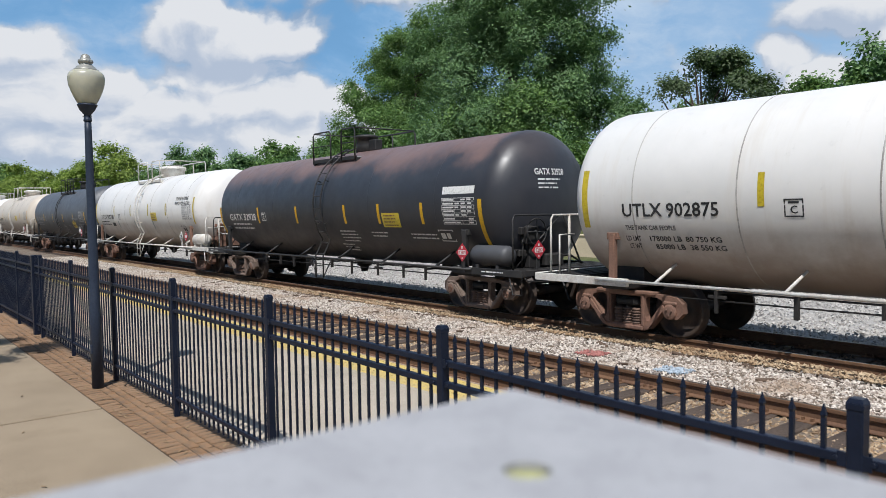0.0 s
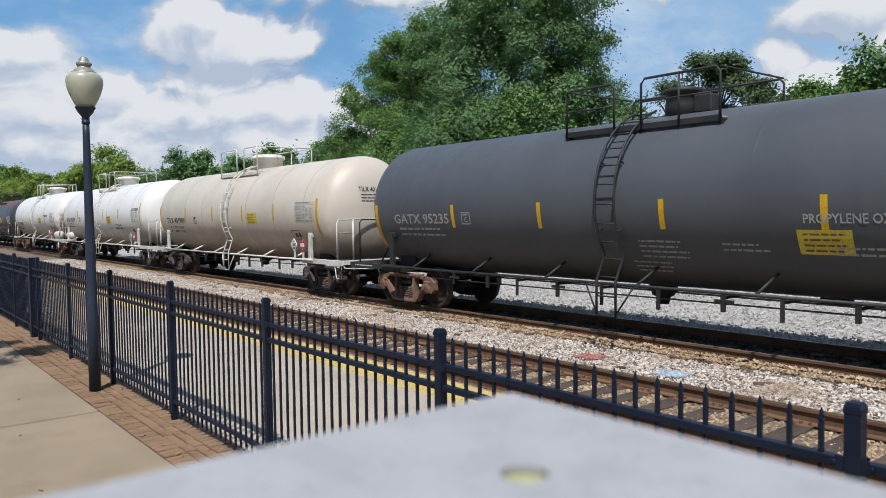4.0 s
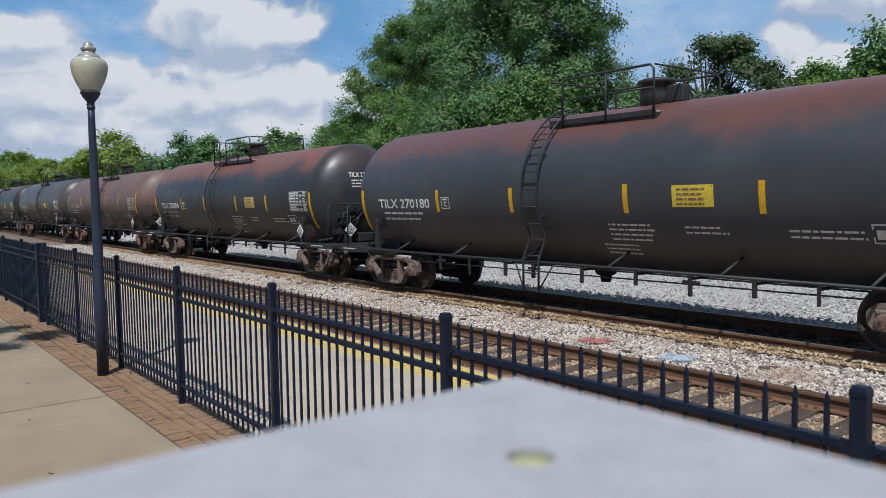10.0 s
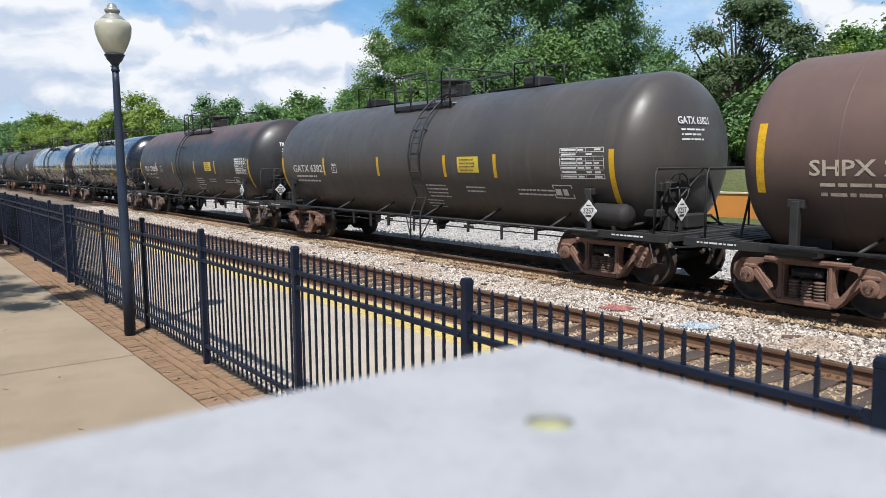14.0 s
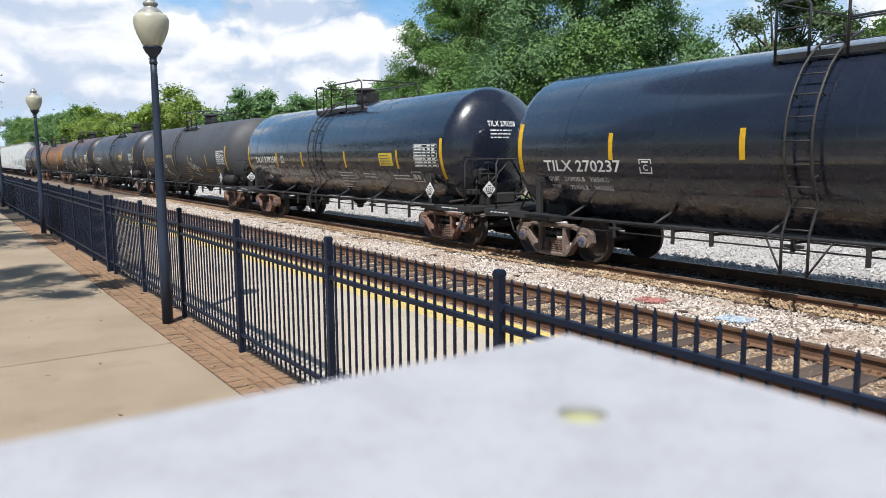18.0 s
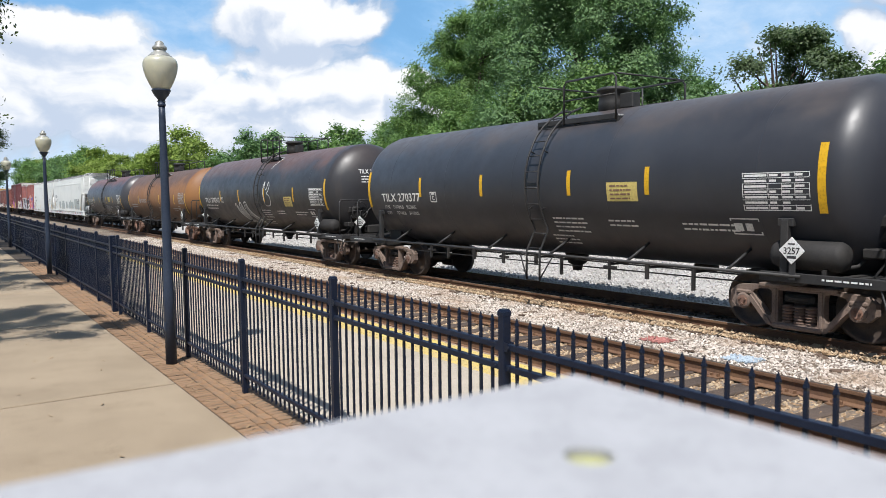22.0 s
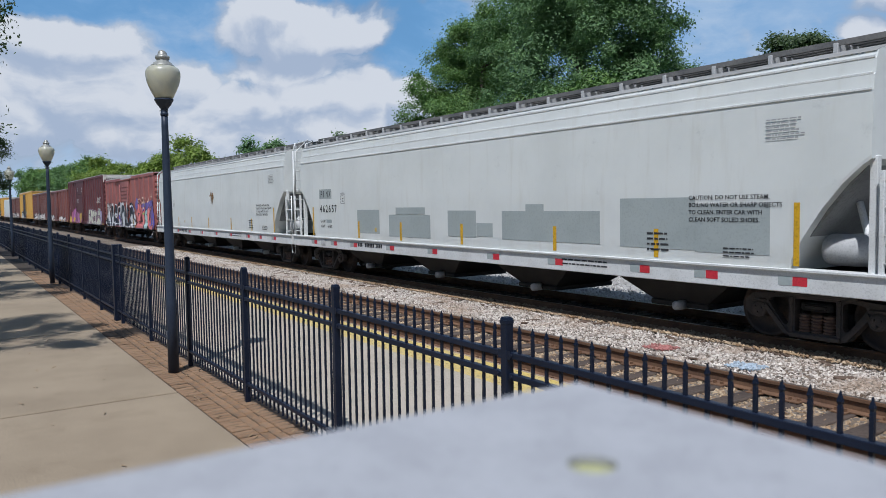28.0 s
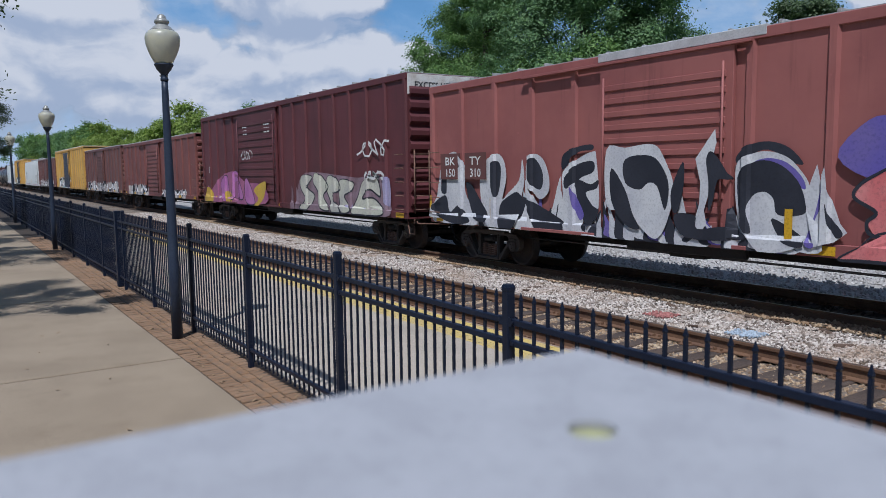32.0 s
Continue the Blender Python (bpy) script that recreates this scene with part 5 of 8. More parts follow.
def placard(car, x, y, z, text, red, post_mat, face=0.0):
    """A diamond hazard placard on a short plate holder."""
    bm = BM()
    box(bm, -0.05, 0.012, -0.42, 0.05, 0.03, 0.12, 0.005)
    hold = part("placard_holder", bm, post_mat, car, "", pose(x, y, z, 0, 0, face))
    bm = BM()
    d = 0.195
    v1 = [bm.verts.new(p) for p in ((0, -0.004, -d), (d, -0.004, 0), (0, -0.004, d), (-d, -0.004, 0))]
    v2 = [bm.verts.new((v.co.x, 0.006, v.co.z)) for v in v1]
    bm.faces.new(v1)
    bm.faces.new(v2[::-1])
    for i in range(4):
        bm.faces.new((v1[i], v2[i], v2[(i + 1) % 4], v1[(i + 1) % 4]))
    sign = part("placard", bm, M["placard_red"] if red else M["placard"], hold, "red diamond hazard placard" if red else "white diamond hazard placard")
    lay = on_flat(-0.004)
    ink = M["placard"] if red else M["letter_black"]
    if red:
        quads("placard_band", [(-0.115, -0.05, 0.115, 0.05)], lay, ink, hold, lift=0.002)
        quads("placard_mark", [(-0.02, 0.08, 0.02, 0.13), (-0.015, -0.14, 0.015, -0.1)], lay, ink, hold, lift=0.002)
        if text:
            lettering(text, -0.1, -0.036, 0.075, lambda x_, z_, lift=0.004, f=lay: f(x_, z_, 0.004), M["placard_red"], hold, width=0.2)
    else:
        if text:
            lettering(text, -0.125, -0.05, 0.10, lay, ink, hold, width=0.25)
        quads("placard_band", [(-0.07, -0.115, 0.07, -0.075), (-0.05, 0.085, 0.05, 0.105)], lay, ink, hold, lift=0.002)


def tank_mesh(half, r, zc, mat, short):
    bm = BM()
    dep = 0.5 * r
    prof = []
    for k in range(9):
        a = math.pi / 2 * k / 9
        prof.append((-half + short - dep * math.cos(a), max(0.03, r * math.sin(a))))
    prof.append((-half + short, r))
    prof += [(-half * 0.5, r), (0.0, r), (half * 0.5, r)]
    prof += [(half, r)] + [(-x + short, q) for x, q in prof[8::-1]]
    lathe(bm, prof, "x", 56, (0, 0, zc))
    return mesh_from("tank", bm, mat)


def tank_car(c):
    """One tank car; local origin on the rails at its middle, near side at -y."""
    uL, uR = c["u"]
    half, r, zc = (uR - uL) / 2, c.get("r", 1.5), c.get("zc", 2.3)
    body, trim, ink = M[c["paint"]], M[c.get("trim", "black_trim")], M[c.get("ink", "letter_white")]
    jacket = c.get("jacket", False)
    stripe = M[c.get("stripe_paint", "stripe_dull" if jacket else "stripe")]
    cyl = half + 0.62
    car = thing("tank_car", c["label"], "tank car", "cars of the passing train")
    seed = int(abs(uL) * 7)
    rnd = random.Random(seed)
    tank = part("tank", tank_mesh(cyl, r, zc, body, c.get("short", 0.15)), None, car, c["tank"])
    if jacket:
        for i in range(7):
            xs_ = -cyl + 2 * cyl * (i + 0.5) / 7 + rnd.uniform(-0.15, 0.15)
            bm = BM()
            lathe(bm, [(xs_ - 0.012, r + 0.0015), (xs_ - 0.008, r + 0.004), (xs_ + 0.008, r + 0.004), (xs_ + 0.012, r + 0.0015)], "x", 56, (0, 0, zc), caps=False)
            part("jacket_seam", bm, M["seam"], tank)
    else:
        for i in range(5):
            xs_ = -cyl + 2 * cyl * (i + 0.5) / 5 + rnd.uniform(-0.3, 0.3)
            bm = BM()
            lathe(bm, [(xs_ - 0.015, r + 0.001), (xs_, r + 0.005), (xs_ + 0.015, r + 0.001)], "x", 56, (0, 0, zc), caps=False)
            part("weld_seam", bm, body, tank)
    lay = on_tank(r, zc)
    frame_mat = M[c.get("truck", "frame_grey")]
    for x in (-half, half):
        add_truck(car, x, frame_mat, M[c.get("cap", "frame_rust")])
    end = half + 1.9
    for s in (-1, 1):
        # end platform, stub sill, bolster saddle
        bm = BM()
        x0, x1 = s * (half - 1.1), s * (end - 0.18)
        box(bm, min(x0, x1), -0.28, 0.72, max(x0, x1), 0.28, 0.98, 0.015)
        box(bm, s * half - 0.25, -1.4, 0.80, s * half + 0.25, 1.4, 0.94, 0.02)
        plate(bm, [(s * half - 0.3, 0.9), (s * half + 0.3, 0.9), (s * half + 0.3, zc - 0.75 * r), (s * half - 0.3, zc - 0.75 * r)], [], -0.95, 0.95)
        part("stub_sill", bm, M["under"], car)
        bm = BM()
        a, b = s * (half + 0.75), s * (end - 0.15)
        for k in range(5):
            xk = a + (b - a) * (k + 0.5) / 5
            box(bm, xk - 0.055, -1.43, 0.965, xk + 0.055, 1.43, 0.985)
        for sy in (-1.0, -0.35, 0.35, 1.0):
            box(bm, min(a, b), sy - 0.04, 0.88, max(a, b), sy + 0.04, 0.965)
        a2 = s * (half - 0.35)
        part("end_platform", bm, M["under"], car, "dark open end platform of steel planks")
        bm = BM()
        for sy in (-1, 1):
            box(bm, min(a2, b), sy * 1.46 - 0.03, 0.86, max(a2, b), sy * 1.46 + 0.03, 0.995, 0.006)
        box(bm, b - 0.03, -1.43, 0.88, b + 0.03, 1.43, 0.995, 0.006)
        part("end_sill", bm, trim, car, "end platform edge")
        coupler_parts(car, end, s, trim)
        # handrail across the end
        xe = s * (half + 1.42)
        bm = BM()
        tube(bm, [(xe, -1.40, 0.98), (xe, -1.40, 1.98), (xe, -1.34, 2.06), (xe, 1.34, 2.06), (xe, 1.40, 1.98), (xe, 1.40, 0.98)], 0.02, 7)
        if jacket:
            for sy in (-0.9, 0.9):
                tube(bm, [(xe, sy, 0.98), (xe, sy, 2.06)], 0.025, 6)
            tube(bm, [(xe - 0.12 * s, -1.3, 0.98), (xe - 0.12 * s, -1.3, 1.7), (xe - 0.12 * s, -0.9, 1.7)], 0.018, 6)
        else:
            tube(bm, [(xe, -0.05, 2.05), (xe - 0.35 * s, -1.0, 0.98)], 0.02, 6)
            tube(bm, [(xe, 0.05, 2.05), (xe - 0.35 * s, 1.0, 0.98)], 0.02, 6)
        part("end_handrail", bm, trim, car)
        # saddle brace from the side sill to the tank
        zt = zc - 0.55 * r
        for sy in (-1, 1):
            bm = BM()
            box(bm, s * half - 0.06, sy * 1.40 - 0.05, 0.95, s * half + 0.06, sy * 1.40 + 0.05, zt + 0.22, 0.01)
            box(bm, s * half - 0.12, sy * 1.28 - 0.14, zt + 0.12, s * half + 0.12, sy * 1.28 + 0.14, zt + 0.24, 0.01)
            part("saddle_brace", bm, frame_mat if jacket and c.get("truck") == "frame_rust" else trim, car)
    # running rail along both sides, with brackets
    bm = BM()
    for sy in (-1, 1):
        tube(bm, [(-half - 0.3, sy * 1.5, 0.955), (half + 0.3, sy * 1.5, 0.955)], 0.028, 7)
        k = 6
        for i in range(k):
            x = -half + 0.9 + (2 * half - 1.8) * i / (k - 1)
            ang = radians(-47)
            tube(bm, [(x, sy * 1.49, 0.96), (x + 0.1, sy * (r * math.cos(ang) + 0.01), zc + r * math.sin(ang))], 0.026, 6)
    part("running_rail", bm, trim, car)
    # belly gear: rods, hangers, outlet
    bm = BM()
    tube(bm, [(-half + 0.8, -0.62, 0.80), (half - 0.8, -0.62, 0.80)], 0.016, 5)
    tube(bm, [(-half + 0.8, -1.0, 0.70), (half - 0.9, -0.85, 0.72)], 0.014, 5)
    for i in range(9):
        x = -half + 1.8 + (2 * half - 3.6) * i / 8 + rnd.uniform(-0.2, 0.2)
        d = rnd.uniform(0.015, 0.035)
        box(bm, x - d, -1.05, rnd.uniform(0.5, 0.66), x + d, -0.99, 0.92, 0.004)
        box(bm, x - 0.02, -1.02, 0.80, x + 0.02, -0.5, 0.84)
        if i % 3 == 0:
            box(bm, x - 0.14, -1.04, 0.74, x + 0.16, -0.98, 0.79, 0.004)
    lathe(bm, [(0.50, 0.1), (0.62, 0.12), (0.66, 0.2), (0.78, 0.24), (zc - r + 0.1, 0.3)], "z", 14, (rnd.uniform(-0.4, 0.6), 0, 0))
    xb = half - 2.6
    lathe(bm, [(xb - 0.22, 0.08), (xb - 0.18, 0.1), (xb + 0.18, 0.1), (xb + 0.22, 0.08)], "x", 12, (0, 0.3, 0.78))
    part("belly_gear", bm, M["under"], car, "brake rods, hangers and outlet valve")
    # ladder on the near side, over the curve up to the platform
    lx = c.get("ladder", -0.55)
    arc = [math.asin(max(-0.99, min(0.99, (z - zc) / (r + 0.12)))) for z in (1.45,)][0]
    pts = [(0.42, -1.56), (0.95, -1.56)]
    a = arc
    line = []
    n_a = 12
    for i in range(n_a + 1):
        t = arc + (radians(74) - arc) * i / n_a
        line.append((zc + (r + 0.13) * math.sin(t), -(r + 0.13) * math.cos(t)))
    path = [(0.42, -1.58), (1.0, -1.58)] + line
    bm = BM()
    for sx in (-0.2, 0.2):
        tube(bm, [(lx + sx, y, z) for z, y in path], 0.022, 6)
    for t in (radians(-18), radians(25), radians(58)):
        for sx in (-0.2, 0.2):
            tube(bm, [(lx + sx, -(r + 0.13) * math.cos(t), zc + (r + 0.13) * math.sin(t)), (lx + sx, -(r - 0.01) * math.cos(t), zc + (r - 0.01) * math.sin(t))], 0.014, 5)
    tube(bm, [(lx - 0.2, -1.58, 0.95), (lx - 0.5, -1.5, 0.95)], 0.016, 5)
    tube(bm, [(lx + 0.2, -1.58, 0.45), (lx + 0.5, -1.5, 0.93)], 0.016, 5)
    tube(bm, [(lx - 0.2, -1.58, 0.45), (lx - 0.5, -1.5, 0.93)], 0.016, 5)
    lad = part("ladder", bm, trim, car, "curved side ladder with round rungs")
    rung_mesh = cached(("rung", trim.name), lambda: mesh_from("rung", tube(BM(), [(-0.2, 0, 0), (0.2, 0, 0)], 0.014, 5), trim))
    dist, rung = 0.0, 0.0
    for p, q in zip(path, path[1:]):
        seg = math.hypot(q[0] - p[0], q[1] - p[1])
        while rung < dist + seg:
            t = (rung - dist) / seg
            part("rung", rung_mesh, None, lad, m=pose(lx, p[1] + (q[1] - p[1]) * t, p[0] + (q[0] - p[0]) * t))
            rung += 0.33
        dist += seg
    # platform with railings round the manway
    top = zc + r
    p0, p1 = c.get("platform", (-1.35, 1.75))
    pw = 0.96
    pz = zc + math.sqrt(r * r - pw * pw) + 0.13
    decks = []
    for sy in (-1, 1):
        bm = BM()
        box(bm, p0, sy * pw - 0.03, pz - 0.08, p1, sy * pw + 0.03, pz + 0.02, 0.005)
        for x in (p0, (p0 + p1) / 2, p1):
            box(bm, x - 0.04, min(sy * 0.55, sy * pw), pz - 0.14, x + 0.04, max(sy * 0.55, sy * pw), pz - 0.03, 0.004)
        decks.append(part("platform", bm, trim, car, "steel walkway frame"))
    def slat_build():
        bm2 = BM()
        box(bm2, p0, -0.02, -0.02, p1, 0.02, 0.006)
        return mesh_from("slat", bm2, M["grey_trim"])
    slat = cached(("slat", trim.name, p0, p1), slat_build)
    for sy in (-1, 1):
        for i in range(4):
            part("slat", slat, None, decks[(sy + 1) // 2], m=pose(0, sy * (0.70 + i * 0.065), pz))
    hgt = c.get("rail_h", 0.76)
    gap0, gap1 = lx - 0.28, lx + 0.28
    for sy in (-1, 1):
        y = sy * (pw + 0.03)
        spans = [(p0, gap0), (gap1, p1)] if sy < 0 else [(p0, p1)]
        for a_, b_ in spans:
            if b_ - a_ < 0.3:
                continue
            bm = BM()
            tube(bm, [(a_, y, pz - 0.1), (a_, y, pz + hgt - 0.08), (a_ + 0.07, y, pz + hgt), (b_ - 0.07, y, pz + hgt), (b_, y, pz + hgt - 0.08), (b_, y, pz - 0.1)], 0.022, 7)
            if not jacket:
                tube(bm, [(a_, y, pz + hgt * 0.5), (b_, y, pz + hgt * 0.5)], 0.014, 6)
            if b_ - a_ > 1.4:
                xm = (a_ + b_) / 2
                tube(bm, [(xm, y, pz - 0.1), (xm, y, pz + hgt)], 0.02, 6)
            part("railing", bm, trim, car, "pipe safety railing")
    for x in (p0, p1):
        bm = BM()
        tube(bm, [(x, -pw, pz + hgt), (x, pw, pz + hgt)], 0.018, 6)
        part("railing", bm, trim, car, "pipe safety railing")
    # manway
    mx = c.get("manway", 0.15)
    bm = BM()
    if jacket:
        lathe(bm, [(top - 0.1, 0.50), (top + 0.30, 0.50), (top + 0.31, 0.54), (top + 0.36, 0.54), (top + 0.37, 0.5), (top + 0.43, 0.47), (top + 0.46, 0.2), (top + 0.46, 0.02)], "z", 28, (mx, 0, 0))
        for k in range(8):
            t = k * math.pi / 4
            lathe(bm, [(top + 0.26, 0.03), (top + 0.40, 0.03)], "z", 6, (mx + 0.56 * math.cos(t), 0.56 * math.sin(t), 0))
        part("manway", bm, M["white_trim"], car, "flanged white valve housing")
    else:
        lathe(bm, [(top - 0.1, 0.30), (top + 0.16, 0.30), (top + 0.36, 0.27), (top + 0.37, 0.34), (top + 0.43, 0.34), (top + 0.46, 0.25), (top + 0.47, 0.02)], "z", 20, (mx, 0, 0))
        box(bm, mx + 0.28, -0.12, top, mx + 0.62, 0.12, top + 0.3, 0.02)
        part("manway", bm, trim, car, "bolted manway with safety valve")
    if c.get("walk_long"):
        bm = BM()
        for q in (-1, 1):
            for i in range(4):
                box(bm, q * 1.9, -0.22 + i * 0.12, top + 0.02, q * 3.9, -0.12 + i * 0.12, top + 0.045)
            tube(bm, [(q * 3.0, -0.45, top), (q * 3.0, -0.45, top + 0.5), (q * 3.6, -0.45, top + 0.5), (q * 3.6, -0.45, top)], 0.022, 6)
            tube(bm, [(q * 3.0, 0.45, top), (q * 3.0, 0.45, top + 0.5), (q * 3.6, 0.45, top + 0.5), (q * 3.6, 0.45, top)], 0.022, 6)
            box(bm, q * 3.3 - 0.25, -0.25, top - 0.02, q * 3.3 + 0.25, 0.25, top + 0.22, 0.03)
        part("roof_walk", bm, trim, car, "long top walkway with hatches")
    # marks
    z1 = c.get("mark_z", 1.97)
    if c.get("mark"):
        lettering(c["mark"], -half + c.get("mark_x", 0.2), z1, 0.215, lay, ink, car, width=c.get("mark_w", 2.0))
        if not c.get("weights"):
            small_print(-half + 0.35, z1 - 0.10, 1.7, 2, 0.13, lay, ink, car, seed + 1)
        lay_h = on_head(r, zc, cyl, 0.5 * r)
        if c.get("head_panel"):
            quads("mark_panel", [(-0.72, zc + 0.36, 0.24, zc + 0.70)], lay_h, M["slate"], car, "dark blue repainted mark panel", steps=4, lift=0.012)
        lettering(c["mark"], -0.62, zc + 0.52, 0.13, lambda y, z, lift=0, f=lay_h: f(y, z, 0.02), ink, car, width=0.78)
        small_print(-0.55, zc + 0.44, 0.62, 3, 0.085, lay_h, ink, car, seed + 2)
    k = M["letter_black"] if jacket else ink
    stripes = c.get("stripes", (-3.72, -1.25, 1.48, 3.9))
    sz = c.get("sz", 0.28 if jacket else 0.0)
    ez = c.get("ez", sz * 1.5)
    for i, x in enumerate(stripes):
        quads("reflector", [(x - 0.05, 1.88 + sz, x + 0.05, 2.36 + sz)], lay, stripe, car, "yellow reflective strip", steps=3)
    for x in (-half - 0.5, half + 0.57):
        quads("reflector", [(x - 0.06, 1.42 + ez, x + 0.06, 2.40 + ez)], lay, stripe, car, "long yellow reflective strip", steps=6)
    pb = c.get('plate_box', 3.0 if jacket else 2.62)
    framed(-half + pb, z1 - 0.02, 0.27, 0.25, lay, ink, car, words=(("C", 0.085, 0.05, 0.11),), label="stencilled plate box", inside=[(-half + pb + 0.06, z1 + 0.165, -half + pb + 0.21, z1 + 0.195)])
    if c.get("table", True):
        data_table(half - 0.66, 1.88 if not jacket else 2.0, 1.06, 0.56, lay, M["letter_grey"] if jacket else M["letter_white"] if c.get("ink") == "letter_yellow" else ink, car, seed + 3)
    framed(half - 0.95 if not jacket else half - 1.1, 1.50, 0.5, 0.26, lay, ink, car, inside=[(half - 0.9, 1.56, half - 0.75, 1.68), (half - 0.7, 1.56, half - 0.58, 1.68)], label="stencilled service box")
    if c.get("notice", True):
        nx, nz = c.get("notice_at", (2.3, 1.98))
        quads("notice", [(nx, nz, nx + 0.72, nz + 0.34)], lay, M[c.get('notice_paint', 'notice')], car, "yellow emergency notice", steps=3)
        small_print(nx + 0.08, nz + 0.29, 0.56, 4, 0.075, lambda x, z, lift=0.007, f=lay: f(x, z, 0.009), M["frame_rust"], car, seed + 4)
    if not jacket:
        small_print(0.95, 1.70, 0.95, 4, 0.085, lay, ink, car, seed + 5)
        small_print(2.45, 1.68, 0.75, 2, 0.085, lay, ink, car, seed + 6)
        small_print(4.1, 1.66, 1.1, 2, 0.085, lay, ink, car, seed + 7)
        small_print(0.7, 1.34, 0.75, 3, 0.075, lay, ink, car, seed + 8)
    elif c.get('patches'):
        for i, x in enumerate(c['patches']):
            quads("dark_panel", [(x, 1.62, x + 0.12, 1.95)], lay, M["patch_grey"], car, "grey painted-over patch", steps=2)
    if c.get("blot"):
        quads("paint_blot", [c["blot"]], lay, M["letter_black"], car, "black painted-over figure", lift=0.008)
    for text, x, z, h, w in c.get("words", ()):
        lettering(text, x, z, h, lay, ink, car, width=w)
    for i, text in enumerate(c.get("weights", ())):
        cols, xs = text.split("|"), ((0.26, 0.70, 1.38), (0.28, 0.79, 1.42))[i % 2]
        for k_, (word, xw) in enumerate(zip(cols, xs)):
            lettering(word, -half + xw, z1 - (0.40 + 0.13 * i if c.get("slogan") else 0.19 + 0.16 * i), 0.085, lay, ink, car, width=len(word) * (0.049 if k_ == 0 else 0.068))
    if c.get("slogan"):
        lettering("THE TANK CAR PEOPLE", -half + 0.30, z1 - 0.22, 0.075, lay, ink, car, width=0.95)
    if c.get("white_panel"):
        quads("notice", [c["white_panel"]], lay, M["placard"], car, "white enamelled notice plate", steps=2)
    for p in c.get("plates", ()):
        placard(car, p[0], p[1], p[2], p[3], p[4], trim)
    if c.get("reservoir"):
        x = c["reservoir"]
        bm = BM()
        lathe(bm, [(x - 0.55, 0.05), (x - 0.52, 0.17), (x - 0.44, 0.215), (x + 0.44, 0.215), (x + 0.52, 0.17), (x + 0.55, 0.05)], "x", 20, (0, -1.22, 1.24))
        for q in (-0.3, 0.3):
            box(bm, x + q - 0.03, -1.4, 0.98, x + q + 0.03, -1.05, 1.06)
        part("air_reservoir", bm, M[c.get("res_paint", "white_trim")], car, "air brake reservoir on the end platform")
    if not jacket:
        for s in (-1, 1):
            small_print(s * (half + 1.05) - 0.45, 0.945, 0.8, 1, 0.07, on_flat(-1.49), M["letter_white"], car, seed + 12)
    if c.get("brake", 0):
        s = c["brake"]
        xw = s * (half + 1.15)
        # lever box, chain, cylinder and pipes behind the wheel
        bm = BM()
        lathe(bm, [(xw - 0.35, 0.05), (xw - 0.32, 0.14), (xw + 0.05, 0.14), (xw + 0.08, 0.05)], "x", 14, (0, -0.62, 1.62))
        tube(bm, [(xw, -0.86, 1.62), (xw + 0.02, -0.88, 1.3), (xw - 0.02, -0.86, 1.0)], 0.022, 6)
        tube(bm, [(xw - 0.2, -0.5, 1.4), (xw - 0.35, -0.9, 1.1), (xw - 0.5, -1.3, 1.05)], 0.03, 6)
        tube(bm, [(xw + 0.05, -0.4, 1.2), (xw + 0.05, 0.5, 1.2), (xw + 0.05, 0.9, 1.0)], 0.025, 6)
        box(bm, xw - 0.28, -0.98, 1.22, xw + 0.02, -0.76, 1.36, 0.02)
        box(bm, xw - 0.22, -0.35, 1.0, xw + 0.16, 0.2, 1.26, 0.03)
        box(bm, xw - 0.06, -0.95, 1.66, xw + 0.06, -0.86, 1.82, 0.015)
        part("brake_linkage", bm, M["under"] if not jacket else frame_mat, car, "brake cylinder, chain and bell crank")
        if not jacket:
            placard(car, s * (half + 1.46), -0.72, 1.36, c["plates"][0][3] if c.get("plates") else "", bool(c.get("plates")) and c["plates"][0][4], trim, 90 * s)
        bm = BM()
        box(bm, xw - 0.08, -0.75, 0.98, xw + 0.08, -0.55, 1.75, 0.02)
        box(bm, xw - 0.12, -0.85, 1.45, xw + 0.12, -0.45, 1.85, 0.04)
        part("brake_gear", bm, frame_mat if jacket else M["under"], car, "rusty brake gear housing")
        bm = BM()
        xr = xw + 0.2 * s
        tube(bm, [(xr, -0.65 + 0.27 * math.cos(k * math.pi / 9), 1.72 + 0.27 * math.sin(k * math.pi / 9)) for k in range(19)], 0.016, 5)
        for k in range(4):
            tube(bm, [(xr, -0.65, 1.72), (xr, -0.65 + 0.27 * math.cos(k * math.pi / 2), 1.72 + 0.27 * math.sin(k * math.pi / 2))], 0.013, 5)
        tube(bm, [(xw, -0.65, 1.72), (xr, -0.65, 1.72)], 0.03, 6)
        part("brake_wheel", bm, trim, car, "spoked brake wheel")
    for mat_, th_, pts_ in c.get("sprayed", ()):
        strokes(car, pts_, th_, mat_, lay)
    for g in c.get("scrawl", ()):
        scrawl(car, *g, lay)
    CARS.append((car, (uL + uR) / 2))
    return car


